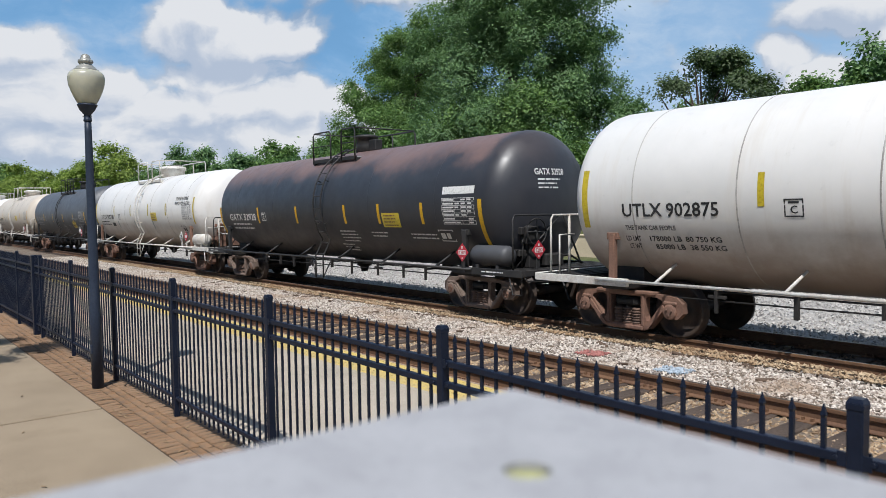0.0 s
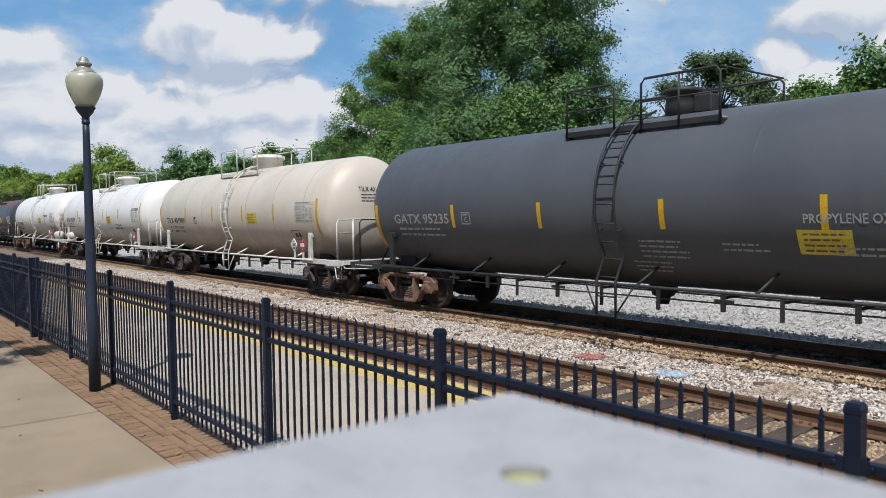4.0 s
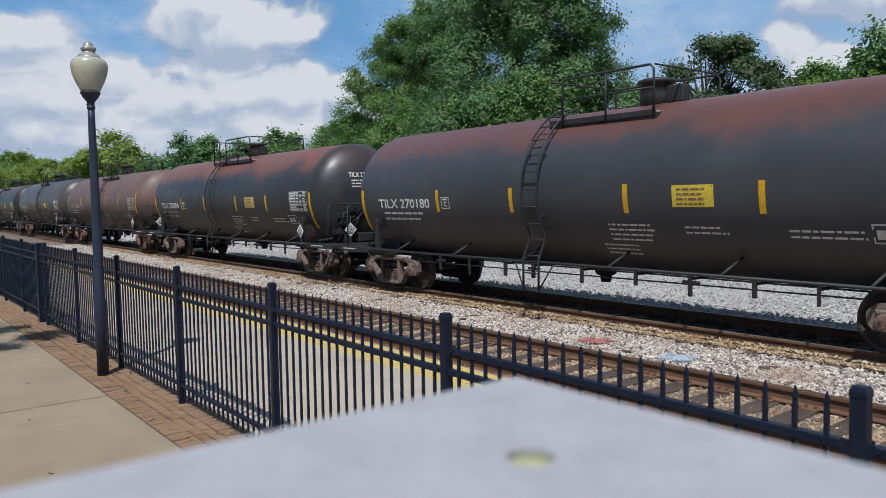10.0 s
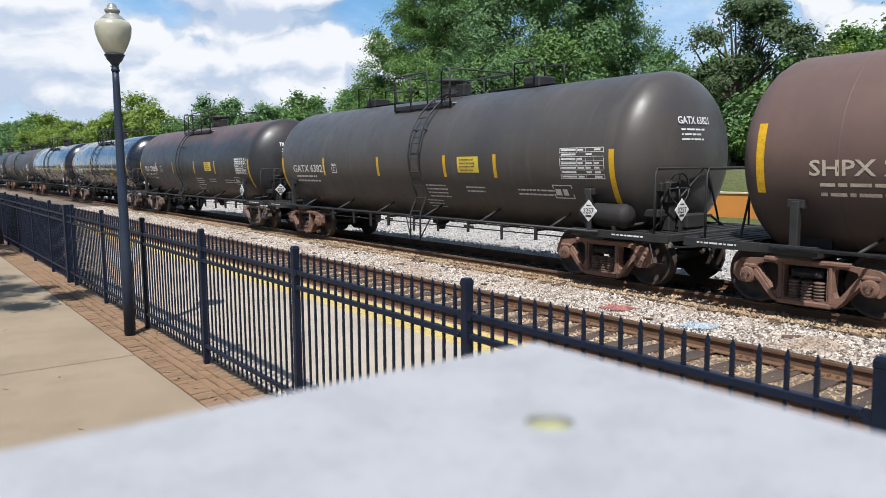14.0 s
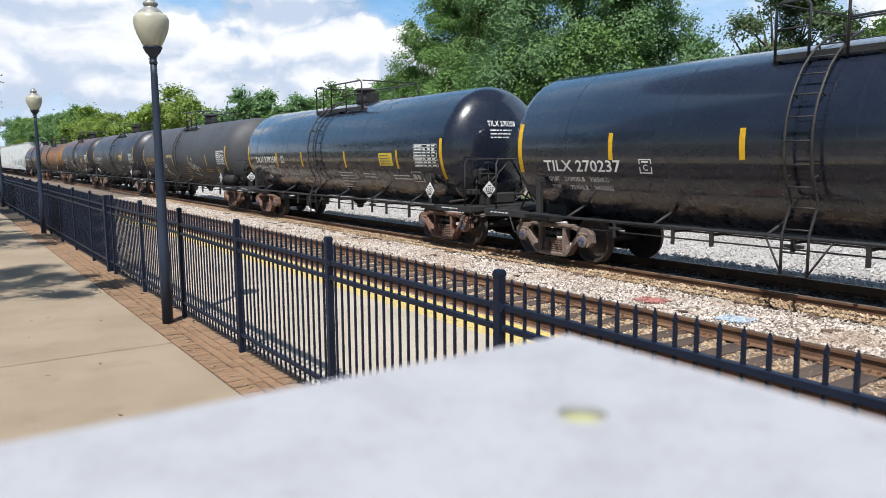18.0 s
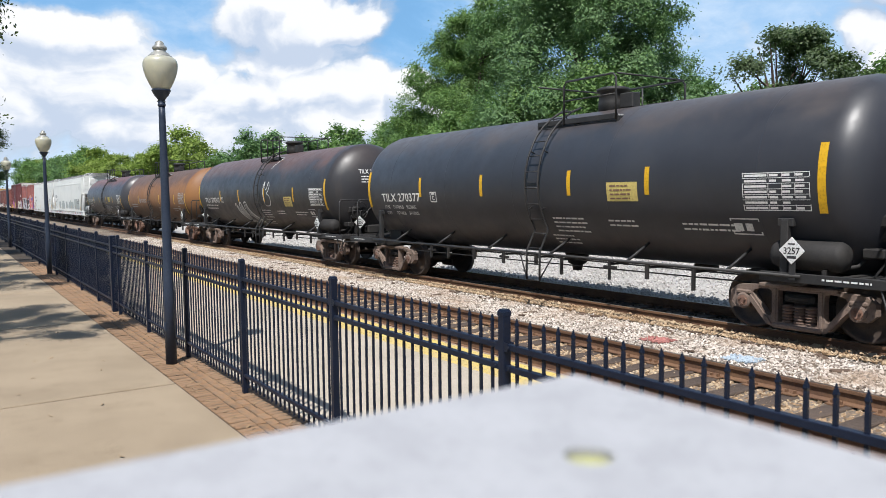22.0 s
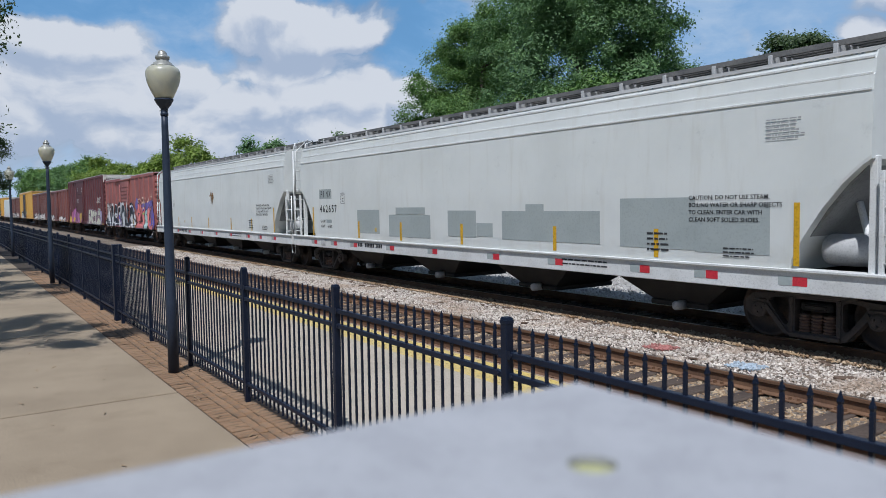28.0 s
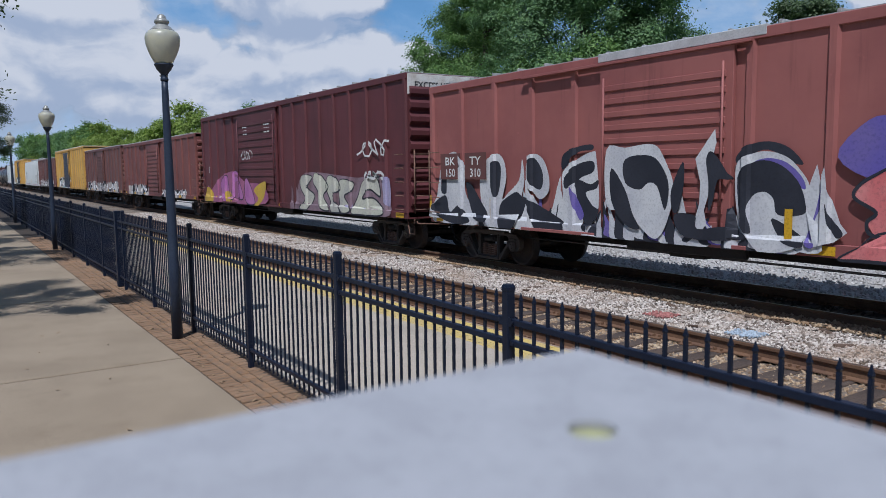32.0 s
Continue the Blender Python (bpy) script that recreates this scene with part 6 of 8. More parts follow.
def strokes(car, pts, width, mat, lay, lift=0.009):
    """One spray-can stroke along a smoothed line."""
    fine = []
    for k in range(len(pts) - 1):
        p0, p1, p2, p3 = pts[max(k - 1, 0)], pts[k], pts[k + 1], pts[min(k + 2, len(pts) - 1)]
        for i in range(6):
            t = i / 6
            fine.append(tuple(0.5 * (2 * p1[c] + (p2[c] - p0[c]) * t + (2 * p0[c] - 5 * p1[c] + 4 * p2[c] - p3[c]) * t * t + (3 * p1[c] - p0[c] - 3 * p2[c] + p3[c]) * t ** 3) for c in (0, 1)))
    fine.append(pts[-1])
    v, m = [], len(fine)
    for i, (a, b) in enumerate(fine):
        (a1, b1), (a2, b2) = fine[max(i - 1, 0)], fine[min(i + 1, m - 1)]
        d = math.hypot(a2 - a1, b2 - b1) or 1
        w = width * min(1.0, 0.3 + 4 * i / m, 0.3 + 4 * (m - 1 - i) / m)
        nx, nz = -(b2 - b1) / d * w, (a2 - a1) / d * w
        v += [lay(a + nx, b + nz, lift), lay(a - nx, b - nz, lift)]
    me = bpy.data.meshes.new("spray_stroke")
    me.from_pydata(v, [], [(2 * i, 2 * i + 1, 2 * i + 3, 2 * i + 2) for i in range(m - 1)])
    me.materials.append(M[mat])
    part("spray_stroke", me, None, car, "spray-painted stroke")


def scrawl(car, x, z, w, h, mat, seed, fill, lay):
    """Loose spray-can strokes: unreadable loops."""
    rnd = random.Random(seed)
    if fill:
        n = 22
        ring = [(x + w * (0.5 + 0.5 * math.cos(t) * rnd.uniform(0.72, 1.0)), z + h * (0.5 + 0.5 * math.sin(t) * rnd.uniform(0.6, 1.0))) for t in (2 * math.pi * k / n for k in range(n))]
        v = [lay(x + w / 2, z + h / 2, 0.006)] + [lay(a, b, 0.006) for a, b in ring]
        me = bpy.data.meshes.new("spray_patch")
        me.from_pydata(v, [], [(0, k + 1, (k + 1) % n + 1) for k in range(n)])
        me.materials.append(M[fill])
        part("spray_patch", me, None, car, "sprayed patch")
    pts = []
    k = 26
    for i in range(k):
        t = i / (k - 1)
        pts.append((x + w * (t + 0.12 * math.sin(9 * t * math.pi + seed)), z + h * (0.5 + 0.42 * math.sin(7.3 * t * math.pi + seed) * rnd.uniform(0.6, 1.0))))
    v, f = [], []
    th = 0.02 + 0.012 * (seed % 3)
    for i, (a, b) in enumerate(pts):
        a2, b2 = pts[min(i + 1, k - 1)]
        a1, b1 = pts[max(i - 1, 0)]
        d = math.hypot(a2 - a1, b2 - b1) or 1
        nx, nz = -(b2 - b1) / d * th, (a2 - a1) / d * th
        v += [lay(a + nx, b + nz, 0.011), lay(a - nx, b - nz, 0.011)]
    f = [(2 * i, 2 * i + 1, 2 * i + 3, 2 * i + 2) for i in range(k - 1)]
    me = bpy.data.meshes.new("spray_stroke")
    me.from_pydata(v, [], f)
    me.materials.append(M[mat])
    part("spray_stroke", me, None, car, "spray-painted loops")


CARS = []
W = dict(jacket=True, trim="white_trim", ink="letter_black", r=1.53, zc=2.36, notice_at=(1.85, 1.95), rail_h=0.82, platform=(-1.3, 1.6), mark_z=2.03, ladder=0.3, manway=0.35, mark_w=1.85, stripes=(-3.5, -0.96, 1.5, 3.72))
gas = lambda half, y=-1.52: ((half - 0.75, y, 1.36, "1040", False), (half - 0.25, y, 1.36, "", True))
hot = lambda half: ((half + 0.05, -1.53, 1.32, "3257", False),)
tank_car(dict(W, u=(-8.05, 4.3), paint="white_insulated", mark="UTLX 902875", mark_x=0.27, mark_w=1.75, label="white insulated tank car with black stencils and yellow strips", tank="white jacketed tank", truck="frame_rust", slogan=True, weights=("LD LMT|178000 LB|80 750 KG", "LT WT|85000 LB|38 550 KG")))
tank_car(dict(u=(-24.1, -11.9), paint="black_bleached", mark="GATX 32928", ladder=0.24, manway=0.25, platform=(-1.0, 1.2), stripes=(-3.72, -1.22, 1.4, 2.97, 4.7), label="faded black tank car with a bleached crown", tank="faded black tank", zc=2.36, truck="frame_grey", plates=((6.15, -1.53, 1.3, "1280", True),), notice_at=(3.1, 1.80), brake=1, short=0.25, white_panel=(5.46, 2.52, 6.5, 2.68), reservoir=6.75, res_paint="slate"))
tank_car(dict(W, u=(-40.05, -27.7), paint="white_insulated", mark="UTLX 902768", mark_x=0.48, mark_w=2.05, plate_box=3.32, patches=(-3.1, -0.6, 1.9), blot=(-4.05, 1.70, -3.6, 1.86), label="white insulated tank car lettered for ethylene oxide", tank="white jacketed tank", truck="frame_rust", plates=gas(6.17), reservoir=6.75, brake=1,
              words=(("ETHYLENE OXIDE", 4.85, 2.74, 0.125, 1.3), ("INHALATION HAZARD", 4.82, 2.56, 0.125, 1.55))))
tank_car(dict(u=(-55.8, -43.8), paint="slate", mark="GATX 95235", stripes=(-3.66, -1.16, 1.49, 3.99), ink="letter_grey", ladder=0.47, manway=0.9, platform=(-0.9, 2.2), label="dull slate-grey tank car on rusty red trucks", tank="slate-grey jacketed tank", zc=2.34, truck="frame_rust", plates=((5.6, -1.5, 1.42, "", False), (6.0, -1.52, 1.3, "", True)),
              notice_at=(3.6, 1.55), words=(("PROPYLENE OXIDE", 3.7, 1.98, 0.13, 1.35),)))
tank_car(dict(W, u=(-71.25, -59.75), paint="cream", mark="TILX 401909", stripe_paint="stripe", sz=0.16, mark_z=1.96, label="grimy cream insulated tank car", tank="cream jacketed tank", truck="frame_dark", mark_w=1.9, zc=2.3, plates=gas(5.75), weights=("LD LMT|179300LB|81350KG", "LT WT|83700LB|37950KG")))
tank_car(dict(W, u=(-87.95, -75.1), paint="white_insulated", mark="UTLX 930359", stripes=(-3.73, -1.02, 1.27, 3.77), label="clean white insulated tank car with white railings", tank="white jacketed tank", truck="frame_dark", cap="cap_blue", plates=gas(6.42), zc=2.32, reservoir=-6.55,
              words=(("ETHYLENE OXIDE", 3.1, 1.82, 0.10, 1.0), ("INHALATION HAZARD", 3.1, 1.67, 0.10, 1.2), ("DOT 105J500I", 5.85, 2.5, 0.12, 0.9))))
tank_car(dict(W, u=(-103.2, -91.75), paint="white_stained", platform=(-0.95, 1.1), manway=0.27, mark="UTLX 900658", slogan=True, sz=-0.08, mark_z=1.80, label="white insulated tank car with a rust stain at one end", tank="white jacketed tank", truck="frame_rust", plates=gas(5.72), reservoir=6.3, brake=1, words=(("ETHYLENE OXIDE", 3.3, 2.35, 0.13, 1.3),)))
T = dict(plates=hot(6.1), truck="frame_grey")
tank_car(dict(T, u=(-119.2, -106.95), paint="black_rust", mark="TILX 270180", ladder=-0.7, manway=0.95, platform=(-0.75, 1.6), stripes=(-3.64, -1.33, 1.4, 3.77), label="black tank car with a rust-red crown", tank="black tank with rusty crown"))
tank_car(dict(T, u=(-135.25, -123.05), paint="black_orange", mark="TILX 270284", brake=1, notice_paint="notice_pale", stripes=(-3.61, -1.26, 1.56, 3.86), weights=("LD LMT|210600LB|95600KG", "LT WT|75200LB|34100KG"), label="black tank car with an orange rusty crown", tank="black tank with orange rust"))
tank_car(dict(T, u=(-151.2, -139.2), paint="brown", mark="SHPX 210433", ink="letter_tan", head_panel=True, brake=1, ladder=0.78, manway=0.4, platform=(-0.65, 2.1), label="rust-brown tank car turning black along its belly", tank="brown tank with black belly", zc=2.22, notice=False, stripes=(-3.5, -0.96, 1.57, 3.83), sz=0.2, truck="frame_rust"))
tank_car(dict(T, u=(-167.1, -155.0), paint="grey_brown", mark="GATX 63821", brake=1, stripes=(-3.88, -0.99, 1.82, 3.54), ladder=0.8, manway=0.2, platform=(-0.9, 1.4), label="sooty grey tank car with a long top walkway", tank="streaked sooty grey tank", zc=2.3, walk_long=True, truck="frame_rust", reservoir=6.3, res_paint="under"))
tank_car(dict(T, u=(-183.2, -171.0), paint="black_brown", mark="TILX 270234", weights=("LD LMT|211000 LB|95700 KG", "LT WT|75000 LB|34000 KG"), brake=1, stripes=(-4.12, -1.68, 1.08, 3.4), label="black tank car with a brown weathered crown", tank="weathered black tank", cap="cap_blue"))
tank_car(dict(T, u=(-199.3, -187.05), paint="gloss_black", mark="TILX 270237", mark_z=1.84, brake=1, weights=("LD LMT|210900LB|95650KG", "LT WT|75100LB|34050KG"), stripes=(-4.14, -1.5, 0.9, 3.75), sz=0.17, ez=0.38, label="glossy new black tank car", tank="glossy black tank", cap="cap_blue", notice_at=(2.9, 1.5)))
tank_car(dict(T, u=(-215.3, -203.3), paint="gloss_black", mark="TILX 270258", weights=("LD LMT|211000 LB|95700 KG", "LT WT|75000 LB|34000 KG"), brake=1, stripes=(-3.75, -1.6, 1.5, 4.5), sz=-0.05, ez=0.17, notice_at=(3.55, 1.9), label="glossy new black tank car with white stencils", tank="glossy black tank", cap="cap_blue", zc=2.32, truck="frame_rust"))
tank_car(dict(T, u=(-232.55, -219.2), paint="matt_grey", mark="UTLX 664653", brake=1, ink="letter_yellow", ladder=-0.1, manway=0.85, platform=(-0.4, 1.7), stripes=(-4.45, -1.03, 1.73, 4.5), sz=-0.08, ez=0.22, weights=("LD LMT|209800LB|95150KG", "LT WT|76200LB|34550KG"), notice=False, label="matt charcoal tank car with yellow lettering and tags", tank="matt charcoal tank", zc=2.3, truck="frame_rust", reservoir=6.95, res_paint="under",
              sprayed=(("letter_white", 0.02, ((-3.0, 1.9), (-2.75, 2.02), (-2.65, 1.8), (-2.95, 1.7), (-2.6, 1.66), (-2.4, 1.85), (-2.45, 1.55), (-2.8, 1.5), (-2.4, 1.45), (-2.1, 1.3))), ("letter_white", 0.022, ((-2.9, 1.6), (-2.6, 1.4), (-2.2, 1.35), (-1.95, 1.22))),
                       ("letter_white", 0.024, ((1.8, 1.62), (1.95, 2.0), (2.1, 1.62), (2.2, 1.95), (2.35, 1.6), (2.5, 1.9), (2.4, 1.68), (2.7, 1.85), (2.65, 1.55), (2.9, 1.8), (2.85, 1.6))), ("letter_white", 0.02, ((2.0, 1.5), (2.5, 1.4), (2.9, 1.35), (2.85, 1.55), (3.15, 1.75), (3.55, 1.5))), ("letter_white", 0.02, ((2.2, 2.05), (2.3, 2.15), (2.4, 2.02))),
                       ("letter_yellow", 0.07, ((-2.12, 2.24), (-1.9, 2.245), (-1.62, 2.25))), ("letter_grey", 0.07, ((-1.62, 2.25), (-1.4, 2.245), (-1.12, 2.24)))), plates=hot(6.67)))
tank_car(dict(T, u=(-248.4, -236.45), paint="black_faded", mark="TILX 270377", stripes=(-3.8, -1.25, 1.56, 3.48), sz=0.25, ez=0.43, mark_z=2.02, mark_w=1.95, notice_at=(2.55, 2.02), notice_paint="notice_pale", weights=("LD LMT|210700LB|95550KG", "LT WT|75300LB|34150KG"), ladder=0.62, manway=1.3, platform=(0.1, 2.3), label="dull black tank car with a faded crown", tank="dull black tank", zc=2.36, reservoir=6.25, res_paint="under", brake=1))
tank_car(dict(T, u=(-265.0, -252.45), paint="black_brown", mark="TILX 270301", mark_x=0.36, stripes=(-3.7, -1.36, 1.51, 4.29), sz=0.13, ez=0.32, notice_at=(3.4, 1.84), notice_paint="notice_pale", ladder=1.03, manway=1.0, platform=(0.05, 1.95), label="black tank car with brown rust and white spray tags", tank="rusty black tank", zc=2.36, reservoir=6.55, res_paint="under", brake=1, plates=hot(6.27),
              sprayed=(("letter_grey", 0.13, ((-1.8, 1.86), (-1.55, 1.6), (-1.2, 1.38), (-0.85, 1.24))), ("letter_grey", 0.16, ((-1.3, 1.86), (-1.1, 1.55), (-0.75, 1.35), (-0.25, 1.24))),
                       ("letter_grey", 0.14, ((-0.72, 1.9), (-0.5, 1.58), (-0.1, 1.34), (0.35, 1.18))), ("letter_white", 0.03, ((-1.4, 1.5), (-1.42, 1.88), (-1.2, 1.95), (-1.0, 1.6), (-0.8, 1.32))),
                       ("letter_white", 0.03, ((-0.9, 1.6), (-0.82, 1.95), (-0.6, 1.96), (-0.4, 1.6), (0.1, 1.3), (0.45, 1.14))), ("letter_white", 0.022, ((-1.95, 1.84), (-1.8, 1.92), (-1.65, 1.6), (-1.3, 1.3), (-0.9, 1.18))),
                       ("letter_white", 0.028, ((1.5, 1.9), (1.47, 2.3), (1.52, 2.6), (1.62, 2.72), (1.6, 2.5))), ("letter_white", 0.016, ((1.62, 2.72), (1.72, 2.45), (1.9, 2.55), (1.98, 2.72), (2.1, 2.6), (2.02, 2.42), (1.85, 2.32), (2.05, 2.22), (2.15, 2.05), (2.02, 1.88), (1.7, 1.85), (1.5, 1.9))),
                       ("letter_white", 0.02, ((1.75, 3.2), (1.9, 3.45), (2.1, 3.6))))))
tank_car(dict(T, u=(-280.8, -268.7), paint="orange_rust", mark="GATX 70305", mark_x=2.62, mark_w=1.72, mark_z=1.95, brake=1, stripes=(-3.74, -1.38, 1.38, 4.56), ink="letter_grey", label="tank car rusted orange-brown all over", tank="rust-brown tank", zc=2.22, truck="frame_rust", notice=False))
tank_car(dict(T, u=(-297.05, -284.6), paint="black_rust", mark="TILX 270169", brake=1, weights=("LD LMT|210600LB|95500KG", "LT WT|75400LB|34200KG"), ladder=0.77, manway=1.4, platform=(-0.3, 2.5), label="black tank car with a dark red crown", tank="black tank with red crown", zc=2.3, truck="frame_grey", reservoir=6.5, res_paint="under", scrawl=((1.3, 1.3, 1.1, 0.5, "letter_grey", 4, "letter_grey"),)))


# ---- covered hoppers ----
def hopper_car(uL, uR, mark, num, patches, label):
    half = (uR - uL) / 2
    end, hw = half + 1.55, 1.53
    be = half + 1.0
    car = thing("hopper_car", label, "hopper car", "cars of the passing train")
    for x in (-half, half):
        add_truck(car, x, M["frame_dark"], M["frame_dark"])
    # shell: cross-section lofted along the car, lower edge swept up at the ends
    bm = BM()
    st = [(-be, 2.66), (-be + 0.12, 2.58), (-be + 0.36, 2.36), (-be + 0.66, 2.0), (-be + 0.92, 1.6), (-be + 1.08, 1.3), (-be + 1.12, 1.12)]
    st = st + [(-x, z) for x, z in st[::-1]]
    rings = []
    for x, zb in st:
        sec = [(-hw - 0.012, zb), (-hw - 0.02, max(zb + 0.05, 2.3)), (-hw, 3.55), (-hw + 0.02, 3.74), (-hw + 0.05, 3.76), (-hw + 0.07, 3.95), (-hw + 0.11, 4.06), (-1.05, 4.18), (0, 4.24)]
        sec += [(-y, z) for y, z in sec[-2::-1]]
        rings.append([bm.verts.new((x, y, z)) for y, z in sec])
    ring_faces(bm, rings, closed=True)
    bm.faces.new(rings[0])
    bm.faces.new(rings[-1][::-1])
    bmesh.ops.recalc_face_normals(bm, faces=bm.faces)
    for f in bm.faces:
        f.smooth = False
    part("shell", bm, M["hopper"], car, "pale grey curved hopper body")
    for z in (3.56, 3.76, 3.98):
        bm = BM()
        yb = {3.56: hw + 0.001, 3.76: hw - 0.03, 3.98: hw - 0.075}[z]
        for s in (-1, 1):
            box(bm, -be + 0.02, s * yb - 0.012, z - 0.018, be - 0.02, s * yb + 0.012, z + 0.018, 0.004)
        part("side_bead", bm, M["sill_white"], car)
    # side sills
    for s in (-1, 1):
        bm = BM()
        box(bm, -end - 0.12, s * 1.50 - 0.06, 0.82, end + 0.12, s * 1.50 + 0.06, 1.14, 0.012)
        box(bm, -end - 0.12, s * 1.46 - 0.14, 1.12, end + 0.12, s * 1.46 + 0.12, 1.16, 0.006)
        part("side_sill", bm, M["sill_white"], car, "white side sill")
    lay = on_flat(-1.56)
    rnd = random.Random(5)
    for x in (-half + 0.05, -half + 1.5, -half + 2.85, -half + 5.0, -half + 7.1, half - 7.0, half - 5.0, half - 2.85, half - 1.5, half - 0.05):
        quads("sill_reflector", [(x, 0.92, x + 0.22, 1.05)], lay, M["red"], car, "red reflector")
        quads("sill_reflector", [(x - 0.22, 0.92, x - 0.005, 1.05)], lay, M["patch_grey"], car, "grey reflector")
    for a, b in ((0.18, 0.5), (0.6, 1.16), (1.24, 1.6)):
        bars = []
        q = a
        while q < b - 0.05:
            bars.append((-half + 2.95 + q, 0.95, -half + 2.95 + q + 0.075, 1.06))
            q += 0.095
        quads("sill_wordmark", bars, lay, M["letter_black"], car, "black unreadable word on the sill")
    bm = BM()
    box(bm, -half + 0.62, -1.585, 0.91, -half + 0.90, -1.56, 1.07, 0.01)
    part("card_holder", bm, M["grey_trim"], car, "small metal card holder")
    small_print(half - 4.8, 1.06, 1.3, 2, 0.08, lay, M["letter_black"], car, 5)
    # hopper bays
    for i in range(4):
        xc = -half + 2.6 + i * (2 * half - 5.2) / 3
        bm = BM()
        t0 = [bm.verts.new((xc + sx * 1.75, sy * 1.3, 1.12)) for sx, sy in ((-1, -1), (1, -1), (1, 1), (-1, 1))]
        t1 = [bm.verts.new((xc + sx * 0.55, sy * 0.8, 0.36)) for sx, sy in ((-1, -1), (1, -1), (1, 1), (-1, 1))]
        ring_faces(bm, [t1, t0])
        bm.faces.new(t1[::-1])
        for f in bm.faces:
            f.smooth = False
        box(bm, xc - 0.62, -0.85, 0.28, xc + 0.62, 0.85, 0.38, 0.02)
        out_ = part("outlet", bm, M["under"], car, "dark pyramid hopper outlet")
        bm = BM()
        lathe(bm, [(-1.06, 0.03), (-1.05, 0.08), (-0.8, 0.085)], "y", 12, (xc + 0.1, 0, 0.33))
        part("outlet_cap", bm, M["grey_trim"], out_, "pale round outlet cap")
    # ends: platform, ladders, slope posts, air reservoir
    for s in (-1, 1):
        bm = BM()
        a, b = s * (half - 0.9), s * (end + 0.12)
        box(bm, min(a, b), -1.45, 0.92, max(a, b), 1.45, 0.98, 0.006)
        box(bm, min(a, s * (end + 0.2)), -0.3, 0.70, max(a, s * (end + 0.2)), 0.3, 0.95, 0.01)
        part("end_platform", bm, M["under"], car)
        bm = BM()
        for sy in (-1, 1):
            box(bm, s * (be - 0.02) - 0.05, sy * 1.40 - 0.05, 1.1, s * (be - 0.02) + 0.05, sy * 1.40 + 0.05, 2.7, 0.006)
            tube(bm, [(s * (be + 0.3), sy * 0.45, 1.0), (s * (be - 0.1), sy * 0.45, 2.7)], 0.05, 6)
            tube(bm, [(s * (be - 0.2), sy * 0.85, 1.0), (s * (be - 0.5), sy * 0.85, 2.1)], 0.05, 6)
            for k in range(2):
                lathe(bm, [(s * be, 0.30), (s * (be + 0.03), 0.30), (s * (be + 0.035), 0.24)], "x", 16, (0, sy * 0.6, 3.05 + 0.62 * k), caps=True)
        part("corner_post", bm, M["sill_white"], car)
        bm = BM()
        x = s * (end + 0.07)
        if s > 0:
            for yy in (-1.42, -0.98):
                tube(bm, [(x, yy, 0.85), (x, yy, 4.05)], 0.026, 5)
                tube(bm, [(x, yy, 4.05), (s * (end - 0.08), yy * 0.9, 4.30), (s * (end - 0.12), yy * 0.6, 4.42)], 0.026, 5)
            for k in range(10):
                tube(bm, [(x, -1.42, 1.05 + k * 0.33), (x, -0.98, 1.05 + k * 0.33)], 0.016, 5)
        for k in range(4):
            tube(bm, [(s * (end + 0.02), -1.51, 1.3 + k * 0.36), (s * (end - 0.42), -1.51, 1.3 + k * 0.36)], 0.016, 5)
        box(bm, s * (end - 0.42) - 0.03, -1.54, 1.1, s * (end - 0.42) + 0.03, -1.48, 2.5, 0.006)
        tube(bm, [(s * (end + 0.04), -1.51, 1.1), (s * (end + 0.04), -1.51, 2.5)], 0.022, 6)
        if s < 0:
            tube(bm, [(s * (end + 0.04), -1.51, 2.5), (s * (end + 0.06), -1.44, 4.0), (s * (end - 0.12), -1.05, 4.40)], 0.03, 6)
        part("ladder", bm, M["sill_white"], car, "white corner ladder")
        coupler_parts(car, end + 0.35, s, M["sill_white"])
        bm = BM()
        box(bm, s * (end - 0.2) - 0.08, -0.5, 0.98, s * (end - 0.1) + 0.1, -0.2, 2.0, 0.02)
        tube(bm, [(s * (end + 0.1), -0.35 + 0.27 * math.cos(k * math.pi / 9), 1.95 + 0.27 * math.sin(k * math.pi / 9)) for k in range(19)], 0.016, 5)
        part("brake_wheel", bm, M["frame_grey"], car, "brake wheel on its pedestal")
        bm = BM()
        xr = s * (be - 0.42)
        lathe(bm, [(xr - 0.5, 0.05), (xr - 0.45, 0.2), (xr - 0.38, 0.23), (xr + 0.38, 0.23), (xr + 0.45, 0.2), (xr + 0.5, 0.05)], "x", 18, (0, -0.95, 1.42))
        part("air_reservoir", bm, M["grey_trim"], car, "grey air reservoir under the slope sheet")
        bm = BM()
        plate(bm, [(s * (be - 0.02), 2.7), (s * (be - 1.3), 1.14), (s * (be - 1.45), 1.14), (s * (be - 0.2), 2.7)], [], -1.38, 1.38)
        part("slope_sheet", bm, M["hopper_dark"], car, "slope sheet with shade painted into its grey")
    bm = BM()
    edge_ = [(-1.44, 4.055), (-1.05, 4.186), (0, 4.246), (1.05, 4.186), (1.44, 4.055)]
    ring_faces(bm, [[bm.verts.new((x, y, z)) for y, z in edge_] for x in (-be + 0.01, be - 0.01)], closed=False)
    bmesh.ops.recalc_face_normals(bm, faces=bm.faces)
    part("roof_sheet", bm, M["roof_dirty"], car, "dusty grey roof sheet")
    # roof walk
    bm = BM()
    for s in (-1, 1):
        box(bm, -end + 0.05, s * 0.62 - 0.012, 4.36, end - 0.05, s * 0.62 + 0.012, 4.44)
    rw = part("roof_walk", bm, M["walk_dark"], car, "dark steel roof walkway")
    bm = BM()
